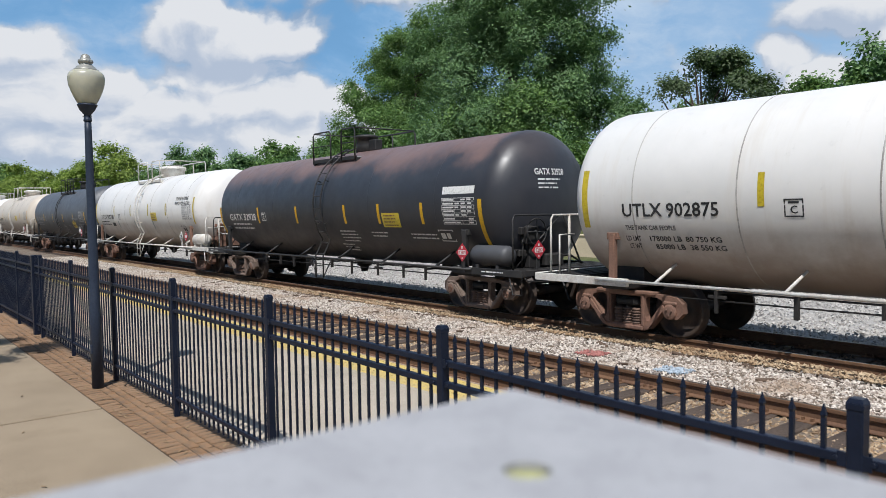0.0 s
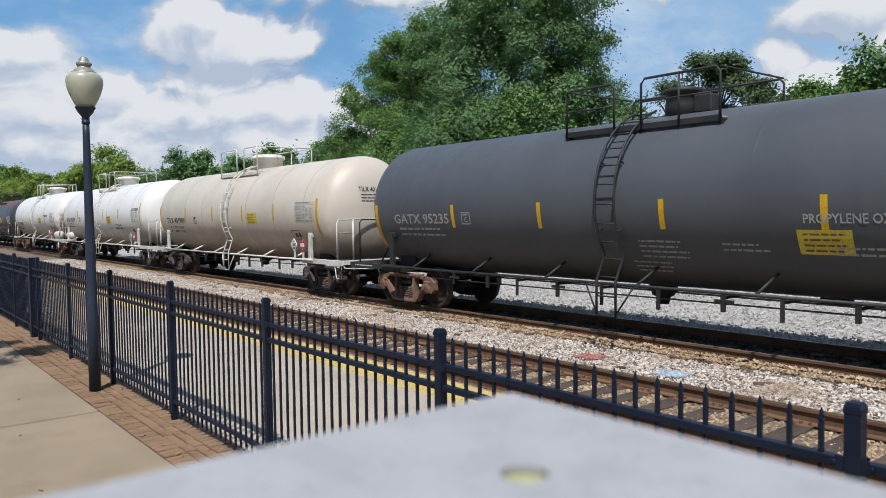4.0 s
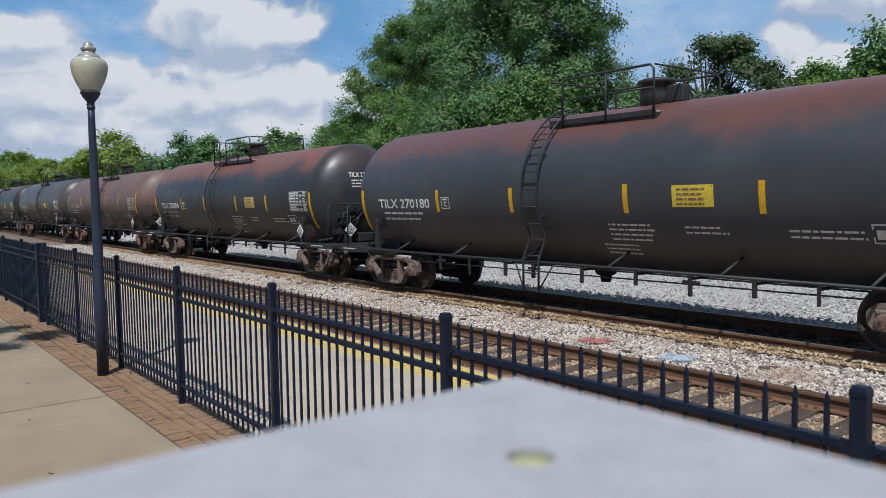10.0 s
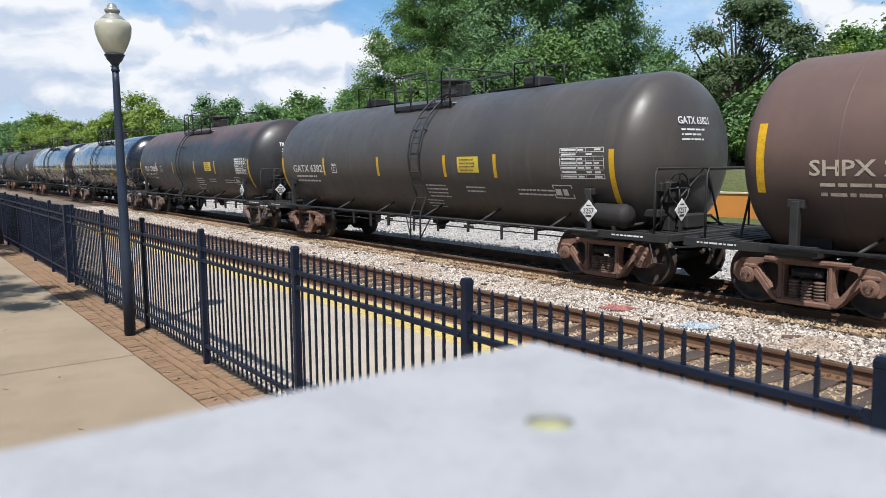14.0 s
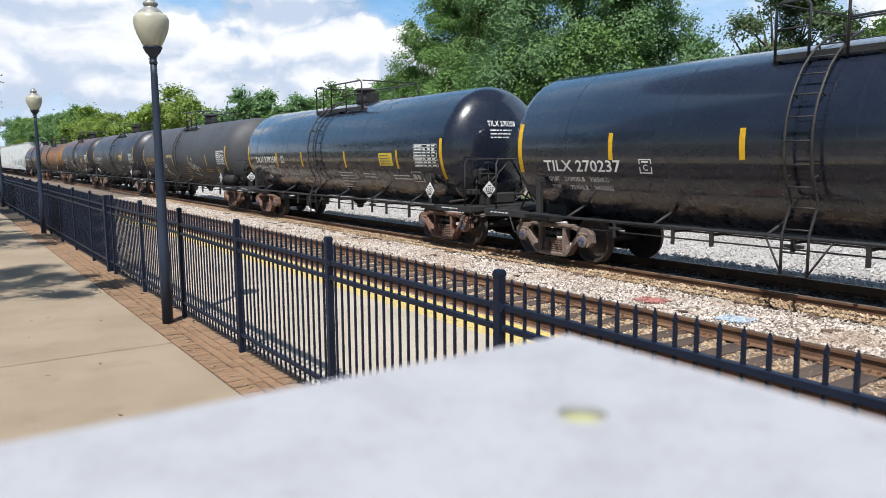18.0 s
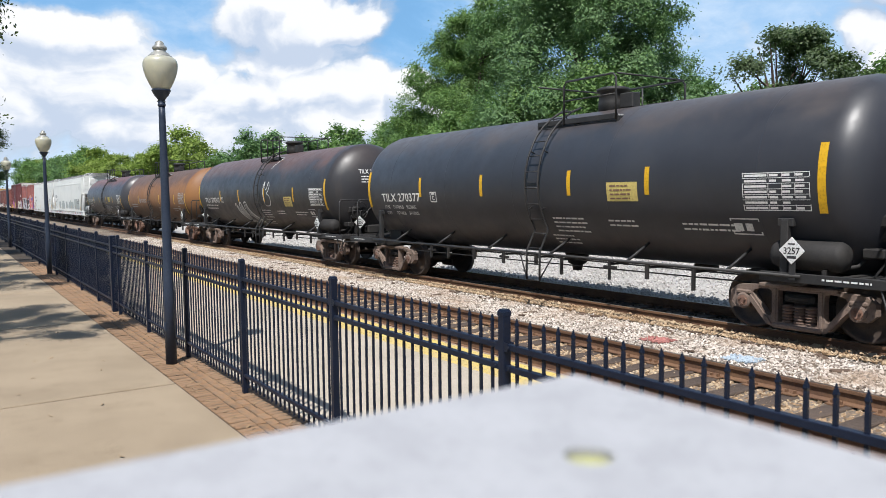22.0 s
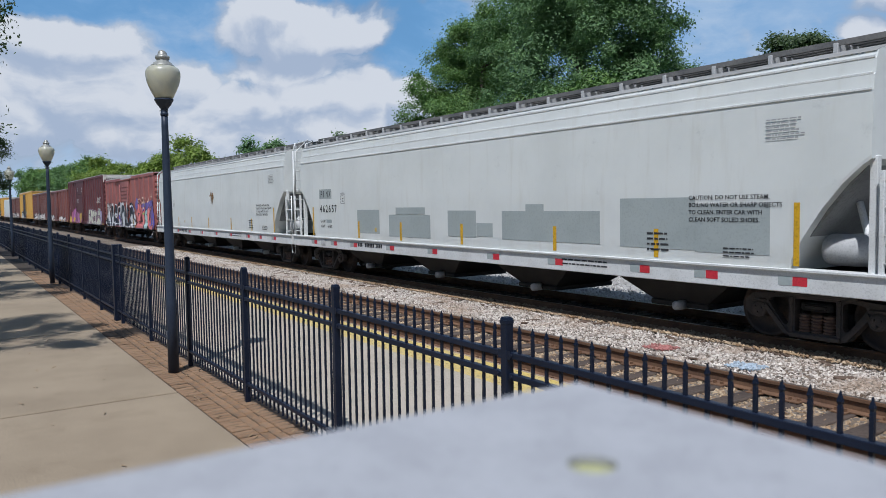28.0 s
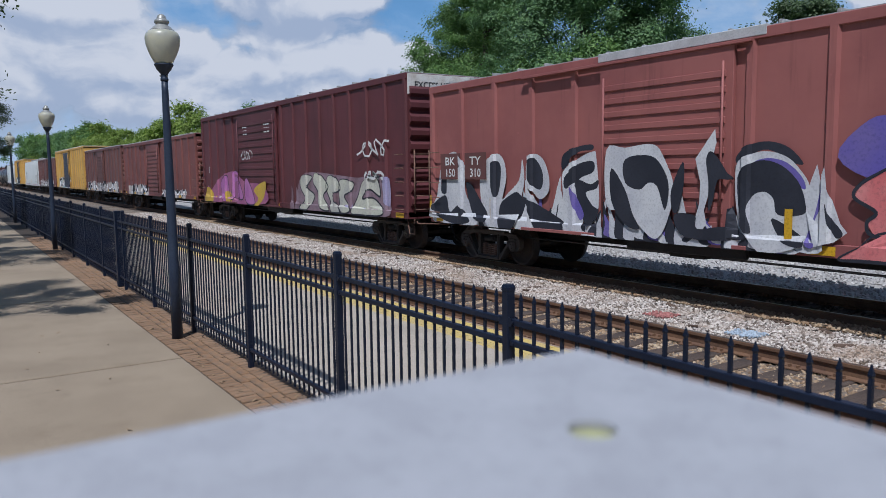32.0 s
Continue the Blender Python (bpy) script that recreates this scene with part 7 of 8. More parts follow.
    box(bm, -end + 0.05, -0.07, 4.40, end - 0.05, 0.07, 4.42)
    plank = mesh_from("walk_plank", bm, M["walk_dark"])
    for i in range(5):
        part("walk_plank", plank, None, rw, m=pose(0, -0.40 + i * 0.2, 0))
    bm = BM()
    box(bm, -0.035, -0.66, 4.1, 0.035, 0.66, 4.40, 0.006)
    brk = mesh_from("walk_bracket", bm, M["grey_trim"])
    for i in range(19):
        part("walk_bracket", brk, None, car, m=pose(-end + 0.5 + i * (2 * end - 1.0) / 18, 0, 0))
    # marks
    lay = on_flat(-hw - 0.021)
    x0 = -half + 0.53
    quads("mark_patch", [(x0 - 0.04, 2.36, x0 + 0.86, 2.66)], lay, M["patch_grey"], car, "grey repainted mark panel")
    def lay(x, z, lift=0.004):
        k = min(max((z - 1.12) / 1.18, 0.0), 1.0)
        return (x, -(1.542 + 0.008 * k) + 0.016 * min(max((z - 2.3) / 1.25, 0.0), 1.0) - lift - 0.002, z)

    lay2 = lambda x, z, lift=0: lay(x, z, 0.009)
    for i, ch in enumerate(mark):
        lettering(ch, x0 + 0.07 + i * 0.2, 2.41, 0.2, lay2, M["letter_black"], car, width=0.06 if ch == "I" else 0.13)
    for i, ch in enumerate(num):
        lettering(ch, x0 + i * 0.212, 1.94, 0.235, lay, M["letter_black"], car, width=0.155)
    lettering("LD LMT", x0 + 0.03, 1.62, 0.085, lay, M["letter_black"], car, width=0.37)
    quads("paint_patch", [(x0 + 0.46, 1.61, x0 + 0.84, 1.71)], lay, M["patch_grey"], car, "grey painted-over figure")
    lettering("LT WT", x0 + 0.06, 1.46, 0.085, lay, M["letter_black"], car, width=0.30)
    lettering("65400", x0 + 0.54, 1.46, 0.085, lay, M["letter_black"], car, width=0.32)
    framed(x0 + 1.49, 2.2, 0.29, 0.32, lay, M["letter_black"], car, words=(("PLATE", 0.05, 0.23, 0.045), ("C", 0.095, 0.06, 0.12)), label="stencilled plate box", t=0.01)
    if not patches and num == "462979":
        strokes(car, ((x0 - 0.4, 2.0), (x0 - 0.3, 1.75), (x0 - 0.22, 1.98), (x0 - 0.15, 1.76), (x0 - 0.05, 1.95), (x0 + 0.05, 1.78), (x0 - 0.05, 1.72), (x0 + 0.12, 2.0), (x0 + 0.1, 1.74), (x0 + 0.35, 1.9), (x0 + 0.12, 1.86), (x0 + 0.22, 1.7)), 0.012, "letter_grey", lay)
    dot = [lay(-half + 4.2 + 0.065 * math.cos(k * 0.785) * (1.25 if k % 3 else 0.8), 1.46 + 0.065 * math.sin(k * 0.785), 0.005) for k in range(8)]
    me = bpy.data.meshes.new("paint_spot")
    me.from_pydata(dot, [], [tuple(range(8))])
    me.materials.append(M["tactile"])
    part("paint_spot", me, None, car, "small yellow paint spot")
    for x in (-5.15, -2.76, 0.02, 3.2, 5.72):
        quads("reflector", [(x, 1.2, x + 0.1, 1.68)], lay, M["stripe"], car, "yellow reflective strip")
    for x in (-half - 0.05, half - 0.05):
        quads("reflector", [(x, 1.2, x + 0.09, 2.1)], lay, M["stripe"], car, "long yellow reflective strip")
    if patches:
        for q in patches:
            quads("paint_patch", [q], lambda x, z, lift=0: lay(x, z, 0.003), M["patch_grey"], car, "grey touch-up paint patch")
    for i, (line_, w_) in enumerate((("CAUTION: DO NOT USE STEAM,", 1.42), ("BOILING WATER OR SHARP OBJECTS", 1.62), ("TO CLEAN. ENTER CAR WITH", 1.3), ("CLEAN SOFT SOLED SHOES.", 1.26))):
        lettering(line_, half - 1.84, 2.16 - 0.115 * i, 0.068, lay2, M["letter_black"], car, width=w_)
    small_print(half - 0.5, 3.3, 0.6, 6, 0.055, lay2, M["letter_grey"], car, 10)
    small_print(half - 2.7, 1.62, 0.5, 4, 0.09, lay2, M["letter_black"], car, 11)
    small_print(half - 1.2, 1.42, 0.6, 3, 0.06, lay2, M["letter_black"], car, 12)
    CARS.append((car, (uL + uR) / 2))
    return car


grey = [(-5.18, 1.35, -3.86, 2.01), (-3.33, 1.3, -1.27, 1.88), (-2.96, 1.89, -1.51, 2.07), (-0.5, 1.38, 0.64, 1.99), (0.65, 1.41, 1.25, 1.71), (1.58, 1.37, 4.47, 1.98), (2.37, 1.98, 2.93, 2.12), (4.96, 1.35, 6.56, 2.2), (6.55, 1.33, 7.86, 2.09)]
hopper_car(-317.6, -301.05, "PINX", "462657", grey, "pale grey covered hopper car with grey touch-up patches")
hopper_car(-337.4, -321.1, "PINX", "462979", [], "pale grey covered hopper car with a rust streak")
rust_mark = CARS[-1][0]
rnd_ = random.Random(6)
for k in range(26):
    x_, z_ = 0.67 + rnd_.gauss(0, 0.15), 2.6 + rnd_.gauss(0, 0.1)
    long_ = rnd_.uniform(0.08, 0.3) * max(0.35, 1.0 - abs(x_ - 0.67) * 2.2)
    strokes(rust_mark, ((x_, z_ + long_), (x_ + 0.01, z_), (x_, z_ - long_)), rnd_.uniform(0.006, 0.016), "rust_run", on_flat(-1.552), 0.003)


# ---- box cars ----
def box_paint(name, col, col2, zones):
    """Weathered enamel; zones of spray paint along the lower side as tangled bands of colour."""
    m, n, l, b = nodes_of(name)
    tc = n.new("ShaderNodeTexCoord").outputs["Object"]
    sep = n.new("ShaderNodeSeparateXYZ")
    l.new(tc, sep.inputs[0])
    big, med = noise_of(n, l, 0.5, 5, vec=tc), noise_of(n, l, 4.0, 6, 0.7, vec=tc)
    c = mixer(n, l, col, col2, ramp(n, l, big, 0.35, 0.68))
    run = noise_of(n, l, 2.0, 5, vec=tc, stretch=(3.0, 1.0, 0.2))
    c = mixer(n, l, c, tuple(v * 0.45 for v in col), ramp(n, l, run, 0.55, 0.75, 0.0, 0.5))
    c = mixer(n, l, c, tuple(min(1, v * 2.2) for v in col), ramp(n, l, med, 0.62, 0.8, 0.0, 0.3))
    side = ramp(n, l, sep.outputs[1], -1.2, -1.3)
    for i, (x0, x1, z0, z1, scale, palette) in enumerate(zones):
        mp = n.new("ShaderNodeMapping")
        mp.inputs["Location"].default_value = (i * 3.7, 0, i * 1.3)
        mp.inputs["Scale"].default_value = (1.25, 0, 0.8)
        l.new(tc, mp.inputs[0])
        wob = n.new("ShaderNodeTexNoise")
        wob.inputs["Scale"].default_value, wob.inputs["Detail"].default_value = scale * 0.7, 1.0
        l.new(mp.outputs[0], wob.inputs["Vector"])
        bend = n.new("ShaderNodeVectorMath")
        bend.operation = "MULTIPLY_ADD"
        l.new(wob.outputs["Color"], bend.inputs[0])
        bend.inputs[1].default_value = (1.5, 0.0, 0.9)
        l.new(mp.outputs[0], bend.inputs[2])
        cell, rim = n.new("ShaderNodeTexVoronoi"), n.new("ShaderNodeTexVoronoi")
        rim.feature = "DISTANCE_TO_EDGE"
        for vn in (cell, rim):
            vn.inputs["Scale"].default_value = scale
            l.new(bend.outputs[0], vn.inputs["Vector"])
        pickc = n.new("ShaderNodeSeparateColor")
        l.new(cell.outputs["Color"], pickc.inputs[0])
        r = n.new("ShaderNodeValToRGB")
        r.color_ramp.interpolation = "CONSTANT"
        r.color_ramp.elements[0].color = rgb(palette[0])
        r.color_ramp.elements[1].position, r.color_ramp.elements[1].color = 1 / len(palette), rgb(palette[1])
        for k, pc in enumerate(palette[2:]):
            r.color_ramp.elements.new((k + 2) / len(palette)).color = rgb(pc)
        l.new(pickc.outputs[0], r.inputs[0])
        fill = mixer(n, l, r.outputs[0], palette[0], ramp(n, l, cell.outputs["Distance"], 0.25, 0.75, 0.0, 0.55))
        fill = mixer(n, l, WHT, fill, ramp(n, l, rim.outputs["Distance"], 0.105, 0.12))
        if len(palette) == 2:
            fill = mixer(n, l, palette[0], palette[1], pickc.outputs[0])
        inked = fill if len(palette) == 2 else mixer(n, l, INK, fill, ramp(n, l, rim.outputs["Distance"], 0.05, 0.062))
        edge = noise_of(n, l, scale * 1.1, 2, vec=tc)
        zz = maths(n, l, "ADD", sep.outputs[2], maths(n, l, "MULTIPLY", maths(n, l, "SUBTRACT", edge, 0.5), 1.3 * (z1 - z0) * 0.55))
        xx = maths(n, l, "ADD", sep.outputs[0], maths(n, l, "MULTIPLY", maths(n, l, "SUBTRACT", edge, 0.5), 1.0))
        soft_ = 0.45 if len(palette) == 2 else 0.03
        mask = maths(n, l, "MULTIPLY", ramp(n, l, zz, z1 + soft_ / 2, z1 - soft_ / 2), ramp(n, l, zz, z0, z0 + 0.03))
        mask = maths(n, l, "MULTIPLY", mask, maths(n, l, "MULTIPLY", ramp(n, l, xx, x0, x0 + soft_ * 2), ramp(n, l, xx, x1, x1 - 0.05)))
        mask = maths(n, l, "MULTIPLY", mask, side)
        c = mixer(n, l, c, inked, mask)
    l.new(c, b.inputs["Base Color"])
    b.inputs["Roughness"].default_value = 0.62
    bumped(n, l, b, med, 0.06, 0.01)
    return m


INK, WHT = (0.02, 0.02, 0.025), (0.72, 0.72, 0.72)


for k_, c_, d_ in (("WHT", (0.66, 0.66, 0.66), (0.5, 0.5, 0.53)), ("INK", (0.018, 0.02, 0.03), (0.03, 0.032, 0.045)), ("VIO", (0.13, 0.10, 0.40), (0.17, 0.13, 0.36)), ("PNK", (0.62, 0.15, 0.15), (0.7, 0.27, 0.25)),
                   ("TEA", (0.42, 0.62, 0.60), (0.52, 0.68, 0.66)), ("CRM", (0.66, 0.47, 0.38), (0.6, 0.42, 0.34)), ("RUS", (0.25, 0.05, 0.05), (0.2, 0.04, 0.04)), ("GRN", (0.24, 0.5, 0.12), (0.2, 0.42, 0.1)),
                   ("GRA", (0.30, 0.21, 0.25), (0.16, 0.09, 0.10)), ("BON", (0.60, 0.60, 0.48), (0.46, 0.44, 0.40)), ("LIL", (0.33, 0.30, 0.46), (0.42, 0.38, 0.5)), ("MAG", (0.30, 0.09, 0.20), (0.42, 0.14, 0.24)),
                   ("PUR", (0.40, 0.13, 0.36), (0.5, 0.2, 0.42)), ("YEL", (0.62, 0.42, 0.04), (0.52, 0.34, 0.05))):
    M[k_] = surface("spray_" + k_.lower(), c_, d_, 0.6, 0.0, 1.3, 25, 0.25, 0.03)


def car_side(L, ribs, door, hw, fz):
    """The near side of a box car as a painter meets it: where its relief breaks, and how far each place stands out."""
    step = (2 * L - 0.2) / ribs
    posts = [x for x in (-L + 0.1 + i * step for i in range(ribs + 1)) if not door[0] - 0.05 < x < door[1] + 0.05]
    cuts = sorted([x + e for x in posts for e in (-0.086, -0.05, 0.05, 0.086)] + [door[0], door[1]])

    def at(x, z, lift=0.004):
        out = 0.0
        if door[0] <= x <= door[1]:
            out = 0.118
        for p in posts:
            out = max(out, 0.056 * min(1.0, max(0.0, (0.086 - abs(x - p)) / 0.036)))
        return (x, -hw - max(out, 0.046 if z < fz + 0.145 else 0.0) - lift, z)
    at.cuts, at.sill, at.coats = cuts, fz + 0.142, [0]
    return at


def spray(car, paint, outline, at, edge=False, curve=True):
    """One sprayed shape laid over the ribs and the door of a box car."""
    pts = [(x, max(z, 0.906)) for x, z in outline]
    n = len(pts)
    if curve:
        fine = []
        for k in range(n):
            p0, p1, p2, p3 = (pts[(k + j - 1) % n] for j in range(4))
            for t in (0.0, 0.25, 0.5, 0.75):
                fine.append(tuple(0.5 * (2 * p1[c] + (p2[c] - p0[c]) * t + (2 * p0[c] - 5 * p1[c] + 4 * p2[c] - p3[c]) * t * t + (3 * p1[c] - p0[c] - 3 * p2[c] + p3[c]) * t ** 3) for c in (0, 1)))
    else:
        fine = pts
    fine = [(x, max(z, 0.906)) for x, z in fine]
    bm = BM()
    vs = [bm.verts.new((x, 0, z)) for x, z in fine]
    for t in tessellate_polygon([[v.co.copy() for v in vs]]):
        bm.faces.new([vs[i] for i in t])
    lo, hi = min(p[0] for p in fine), max(p[0] for p in fine)
    for c in [x for x in at.cuts if lo < x < hi]:
        bmesh.ops.bisect_plane(bm, geom=bm.verts[:] + bm.edges[:] + bm.faces[:], plane_co=(c, 0, 0), plane_no=(1, 0, 0))
    bmesh.ops.bisect_plane(bm, geom=bm.verts[:] + bm.edges[:] + bm.faces[:], plane_co=(0, 0, at.sill), plane_no=(0, 0, 1))
    at.coats[0] += 1
    lift = 0.003 + 0.0007 * at.coats[0]
    for v in bm.verts:
        v.co = at(v.co.x, v.co.z, lift)
    part("spray_patch", bm, M[paint], car, "sprayed patch of graffiti")
    if edge:
        strokes(car, fine + fine[:1], 0.024, "INK", at, lift + 0.004)


def box_car(x_end, height, floor_z, paint, roof, ribs, door, label, marks=(), trucks="frame_dark", letters_roof=False, plates=True):
    """A box car between two end places along the train; ribs at regular steps, ribbed or plain doors."""
    u0, u1 = x_end
    L = (u1 - u0) / 2
    hw = 1.50
    car = thing("box_car", label, "box car", "cars of the passing train")
    half = L - 1.75
    for x in (-half, half):
        add_truck(car, x, M[trucks], M["frame_dark"])
    bm = BM()
    box(bm, -L, -hw, floor_z, L, hw, height - 0.12)
    box(bm, -L, -hw - 0.045, height - 0.24, L, hw + 0.045, height - 0.08, 0.01)
    box(bm, -L, -hw - 0.04, floor_z - 0.05, L, hw + 0.04, floor_z + 0.14, 0.01)
    for f in bm.faces:
        f.smooth = False
    shell = part("body", bm, paint, car, "ribbed steel body")
    d0, d1 = door
    step = (2 * L - 0.2) / ribs
    for i in range(ribs + 1):
        x = -L + 0.1 + i * step
        if d0 - 0.05 < x < d1 + 0.05:
            continue
        for s in (-1, 1):
            v = [(x - 0.085, s * hw), (x - 0.05, s * (hw + 0.055)), (x + 0.05, s * (hw + 0.055)), (x + 0.085, s * hw)]
            bm = BM()
            a = [bm.verts.new((p, q, floor_z + 0.12)) for p, q in v]
            b = [bm.verts.new((p, q, height - 0.22)) for p, q in v]
            ring_faces(bm, [a, b], closed=False)
            for f in bm.faces:
                f.smooth = False
            part("side_rib", bm, paint, shell)
    # corrugated ends
    for s in (-1, 1):
        k = 9
        for i in range(k):
            bm = BM()
            z0 = floor_z + 0.25 + i * (height - floor_z - 0.6) / k
            dz = (height - floor_z - 0.6) / k
            a = s * L
            prof = [(a, z0 + 0.02), (a + s * 0.09, z0 + dz * 0.28), (a + s * 0.09, z0 + dz * 0.62), (a, z0 + dz * 0.9)]
            r0 = [bm.verts.new((p, -hw + 0.05, z)) for p, z in prof]
            r1 = [bm.verts.new((p, hw - 0.05, z)) for p, z in prof]
            ring_faces(bm, [r0, r1], closed=True)
            bm.faces.new(r0[::-1])
            bm.faces.new(r1)
            for f in bm.faces:
                f.smooth = False
            bmesh.ops.recalc_face_normals(bm, faces=bm.faces)
            part("end_corrugation", bm, paint, shell)
        bm = BM()
        for yy in (-1.40, -0.95):
            tube(bm, [(s * (L + 0.14), yy, floor_z + 0.1), (s * (L + 0.14), yy, floor_z + 1.75)], 0.018, 5)
        for i in range(5):
            tube(bm, [(s * (L + 0.14), -1.40, floor_z + 0.2 + i * 0.36), (s * (L + 0.14), -0.95, floor_z + 0.2 + i * 0.36)], 0.014, 5)
            tube(bm, [(s * (L - 0.08), -hw - 0.12, floor_z + 0.2 + i * 0.36), (s * (L - 0.52), -hw - 0.12, floor_z + 0.2 + i * 0.36)], 0.014, 5)
        part("ladder", bm, M["frame_rust"], car)
        coupler_parts(car, L + 0.38, s, M["frame_rust"])
        bm = BM()
        box(bm, min(s * (L - 2.6), s * (L + 0.2)), -0.35, 0.72, max(s * (L - 2.6), s * (L + 0.2)), 0.35, floor_z, 0.01)
        part("draft_sill", bm, M["under"], car)
    # roof
    bm = BM()
    n = 18
    for i in range(n):
        x0, x1 = -L + 2 * L * i / n, -L + 2 * L * (i + 1) / n
        for s in (-1, 1):
            box(bm, x0 + 0.01, min(0, s * hw), height - 0.1, x1 - 0.01, max(0, s * hw), height - 0.06)
        box(bm, x0 - 0.03, -hw, height - 0.07, x0 + 0.03, hw, height - 0.01, 0.008)
    part("roof", bm, roof, car, "ribbed sheet roof")
    if letters_roof:
        bm = BM()
        box(bm, d0 - 0.1, -hw - 0.052, height - 0.2, d1 + 0.5, -hw + 0.3, height - 0.045, 0.01)
        part("roof_patch", bm, M["grey_trim"], car, "bare galvanised roof edge over the door")
    # door
    bm = BM()
    box(bm, d0, -hw - 0.09, floor_z + 0.02, d1, -hw - 0.02, height - 0.26, 0.008)
    dr = part("door", bm, paint, car, "corrugated sliding door")
    k = 11
    for i in range(k):
        z = floor_z + 0.25 + i * (height - floor_z - 0.75) / k
        bm = BM()
        box(bm, d0 + 0.12, -hw - 0.115, z, d1 - 0.12, -hw - 0.088, z + 0.1, 0.006)
        part("door_rib", bm, paint, dr)
    for q in (d0 + 0.14, d1 - 0.14):
        bm = BM()
        tube(bm, [(q, -hw - 0.15, floor_z + 0.15), (q, -hw - 0.15, height - 0.5)], 0.02, 6)
        part("lock_rod", bm, paint, dr)
    for z0, z1 in ((floor_z - 0.04, floor_z + 0.02), (height - 0.27, height - 0.22)):
        bm = BM()
        box(bm, d0 - 2.2, -hw - 0.13, z0, d1 + 0.3, -hw - 0.06, z1, 0.006)
        part("door_track", bm, paint, car)
    # underframe
    bm = BM()
    box(bm, -half, -0.25, 0.62, half, 0.25, floor_z, 0.01)
    box(bm, -1.2, -1.45, floor_z - 0.22, 1.2, -1.35, floor_z - 0.02, 0.02)
    box(bm, -0.6, -1.1, 0.62, 0.2, -0.6, 0.86, 0.05)
    tube(bm, [(-half + 1, -0.9, 0.66), (half - 1, -0.8, 0.62)], 0.02, 5)
    part("underframe", bm, M["under"], car)
    lay = on_flat(-hw - 0.058)
    for i in range(7 if plates else 0):
        x = -L + 0.3 + i * (2 * L - 0.9) / 6
        quads("sill_reflector", [(x, floor_z - 0.02, x + 0.42, floor_z + 0.11)], lay, M["stripe"], car, "yellow sill reflector")
    for fn in marks:
        fn(car, L, hw, floor_z, height)
    CARS.append((car, (u0 + u1) / 2))
    return car


M["box_red"] = box_paint("weathered_red", (0.33, 0.115, 0.10), (0.255, 0.082, 0.075), [])
M["box_maroon"] = box_paint("weathered_maroon", (0.12, 0.03, 0.034), (0.088, 0.023, 0.026), [])
M["box_brown"] = box_paint("weathered_brown_red", (0.2, 0.066, 0.055), (0.135, 0.046, 0.04), [(-7.6, -1.2, 0.65, 1.5, 0.9, ((0.36, 0.3, 0.27), (0.5, 0.46, 0.44), (0.3, 0.2, 0.18), (0.45, 0.4, 0.36))), (1.6, 6.5, 0.65, 1.35, 0.8, ((0.4, 0.32, 0.28), (0.48, 0.42, 0.4), (0.3, 0.2, 0.18)))])
M["box_brown2"] = box_paint("weathered_red_brown", (0.15, 0.06, 0.05), (0.12, 0.05, 0.045), [(-7.0, 6.5, 0.65, 1.6, 0.9, ((0.36, 0.33, 0.31), (0.52, 0.48, 0.46), (0.24, 0.16, 0.15), (0.4, 0.36, 0.34)))])
M["box_yellow"] = box_paint("weathered_yellow", (0.58, 0.34, 0.07), (0.5, 0.28, 0.06), [(-8.0, 1.0, 0.65, 1.9, 0.8, ((0.2, 0.35, 0.4), (0.55, 0.55, 0.5), (0.1, 0.2, 0.3), (0.4, 0.35, 0.2)))])
M["box_dark"] = surface("dark_door_paint", (0.04, 0.05, 0.07), (0.06, 0.06, 0.075), 0.6)


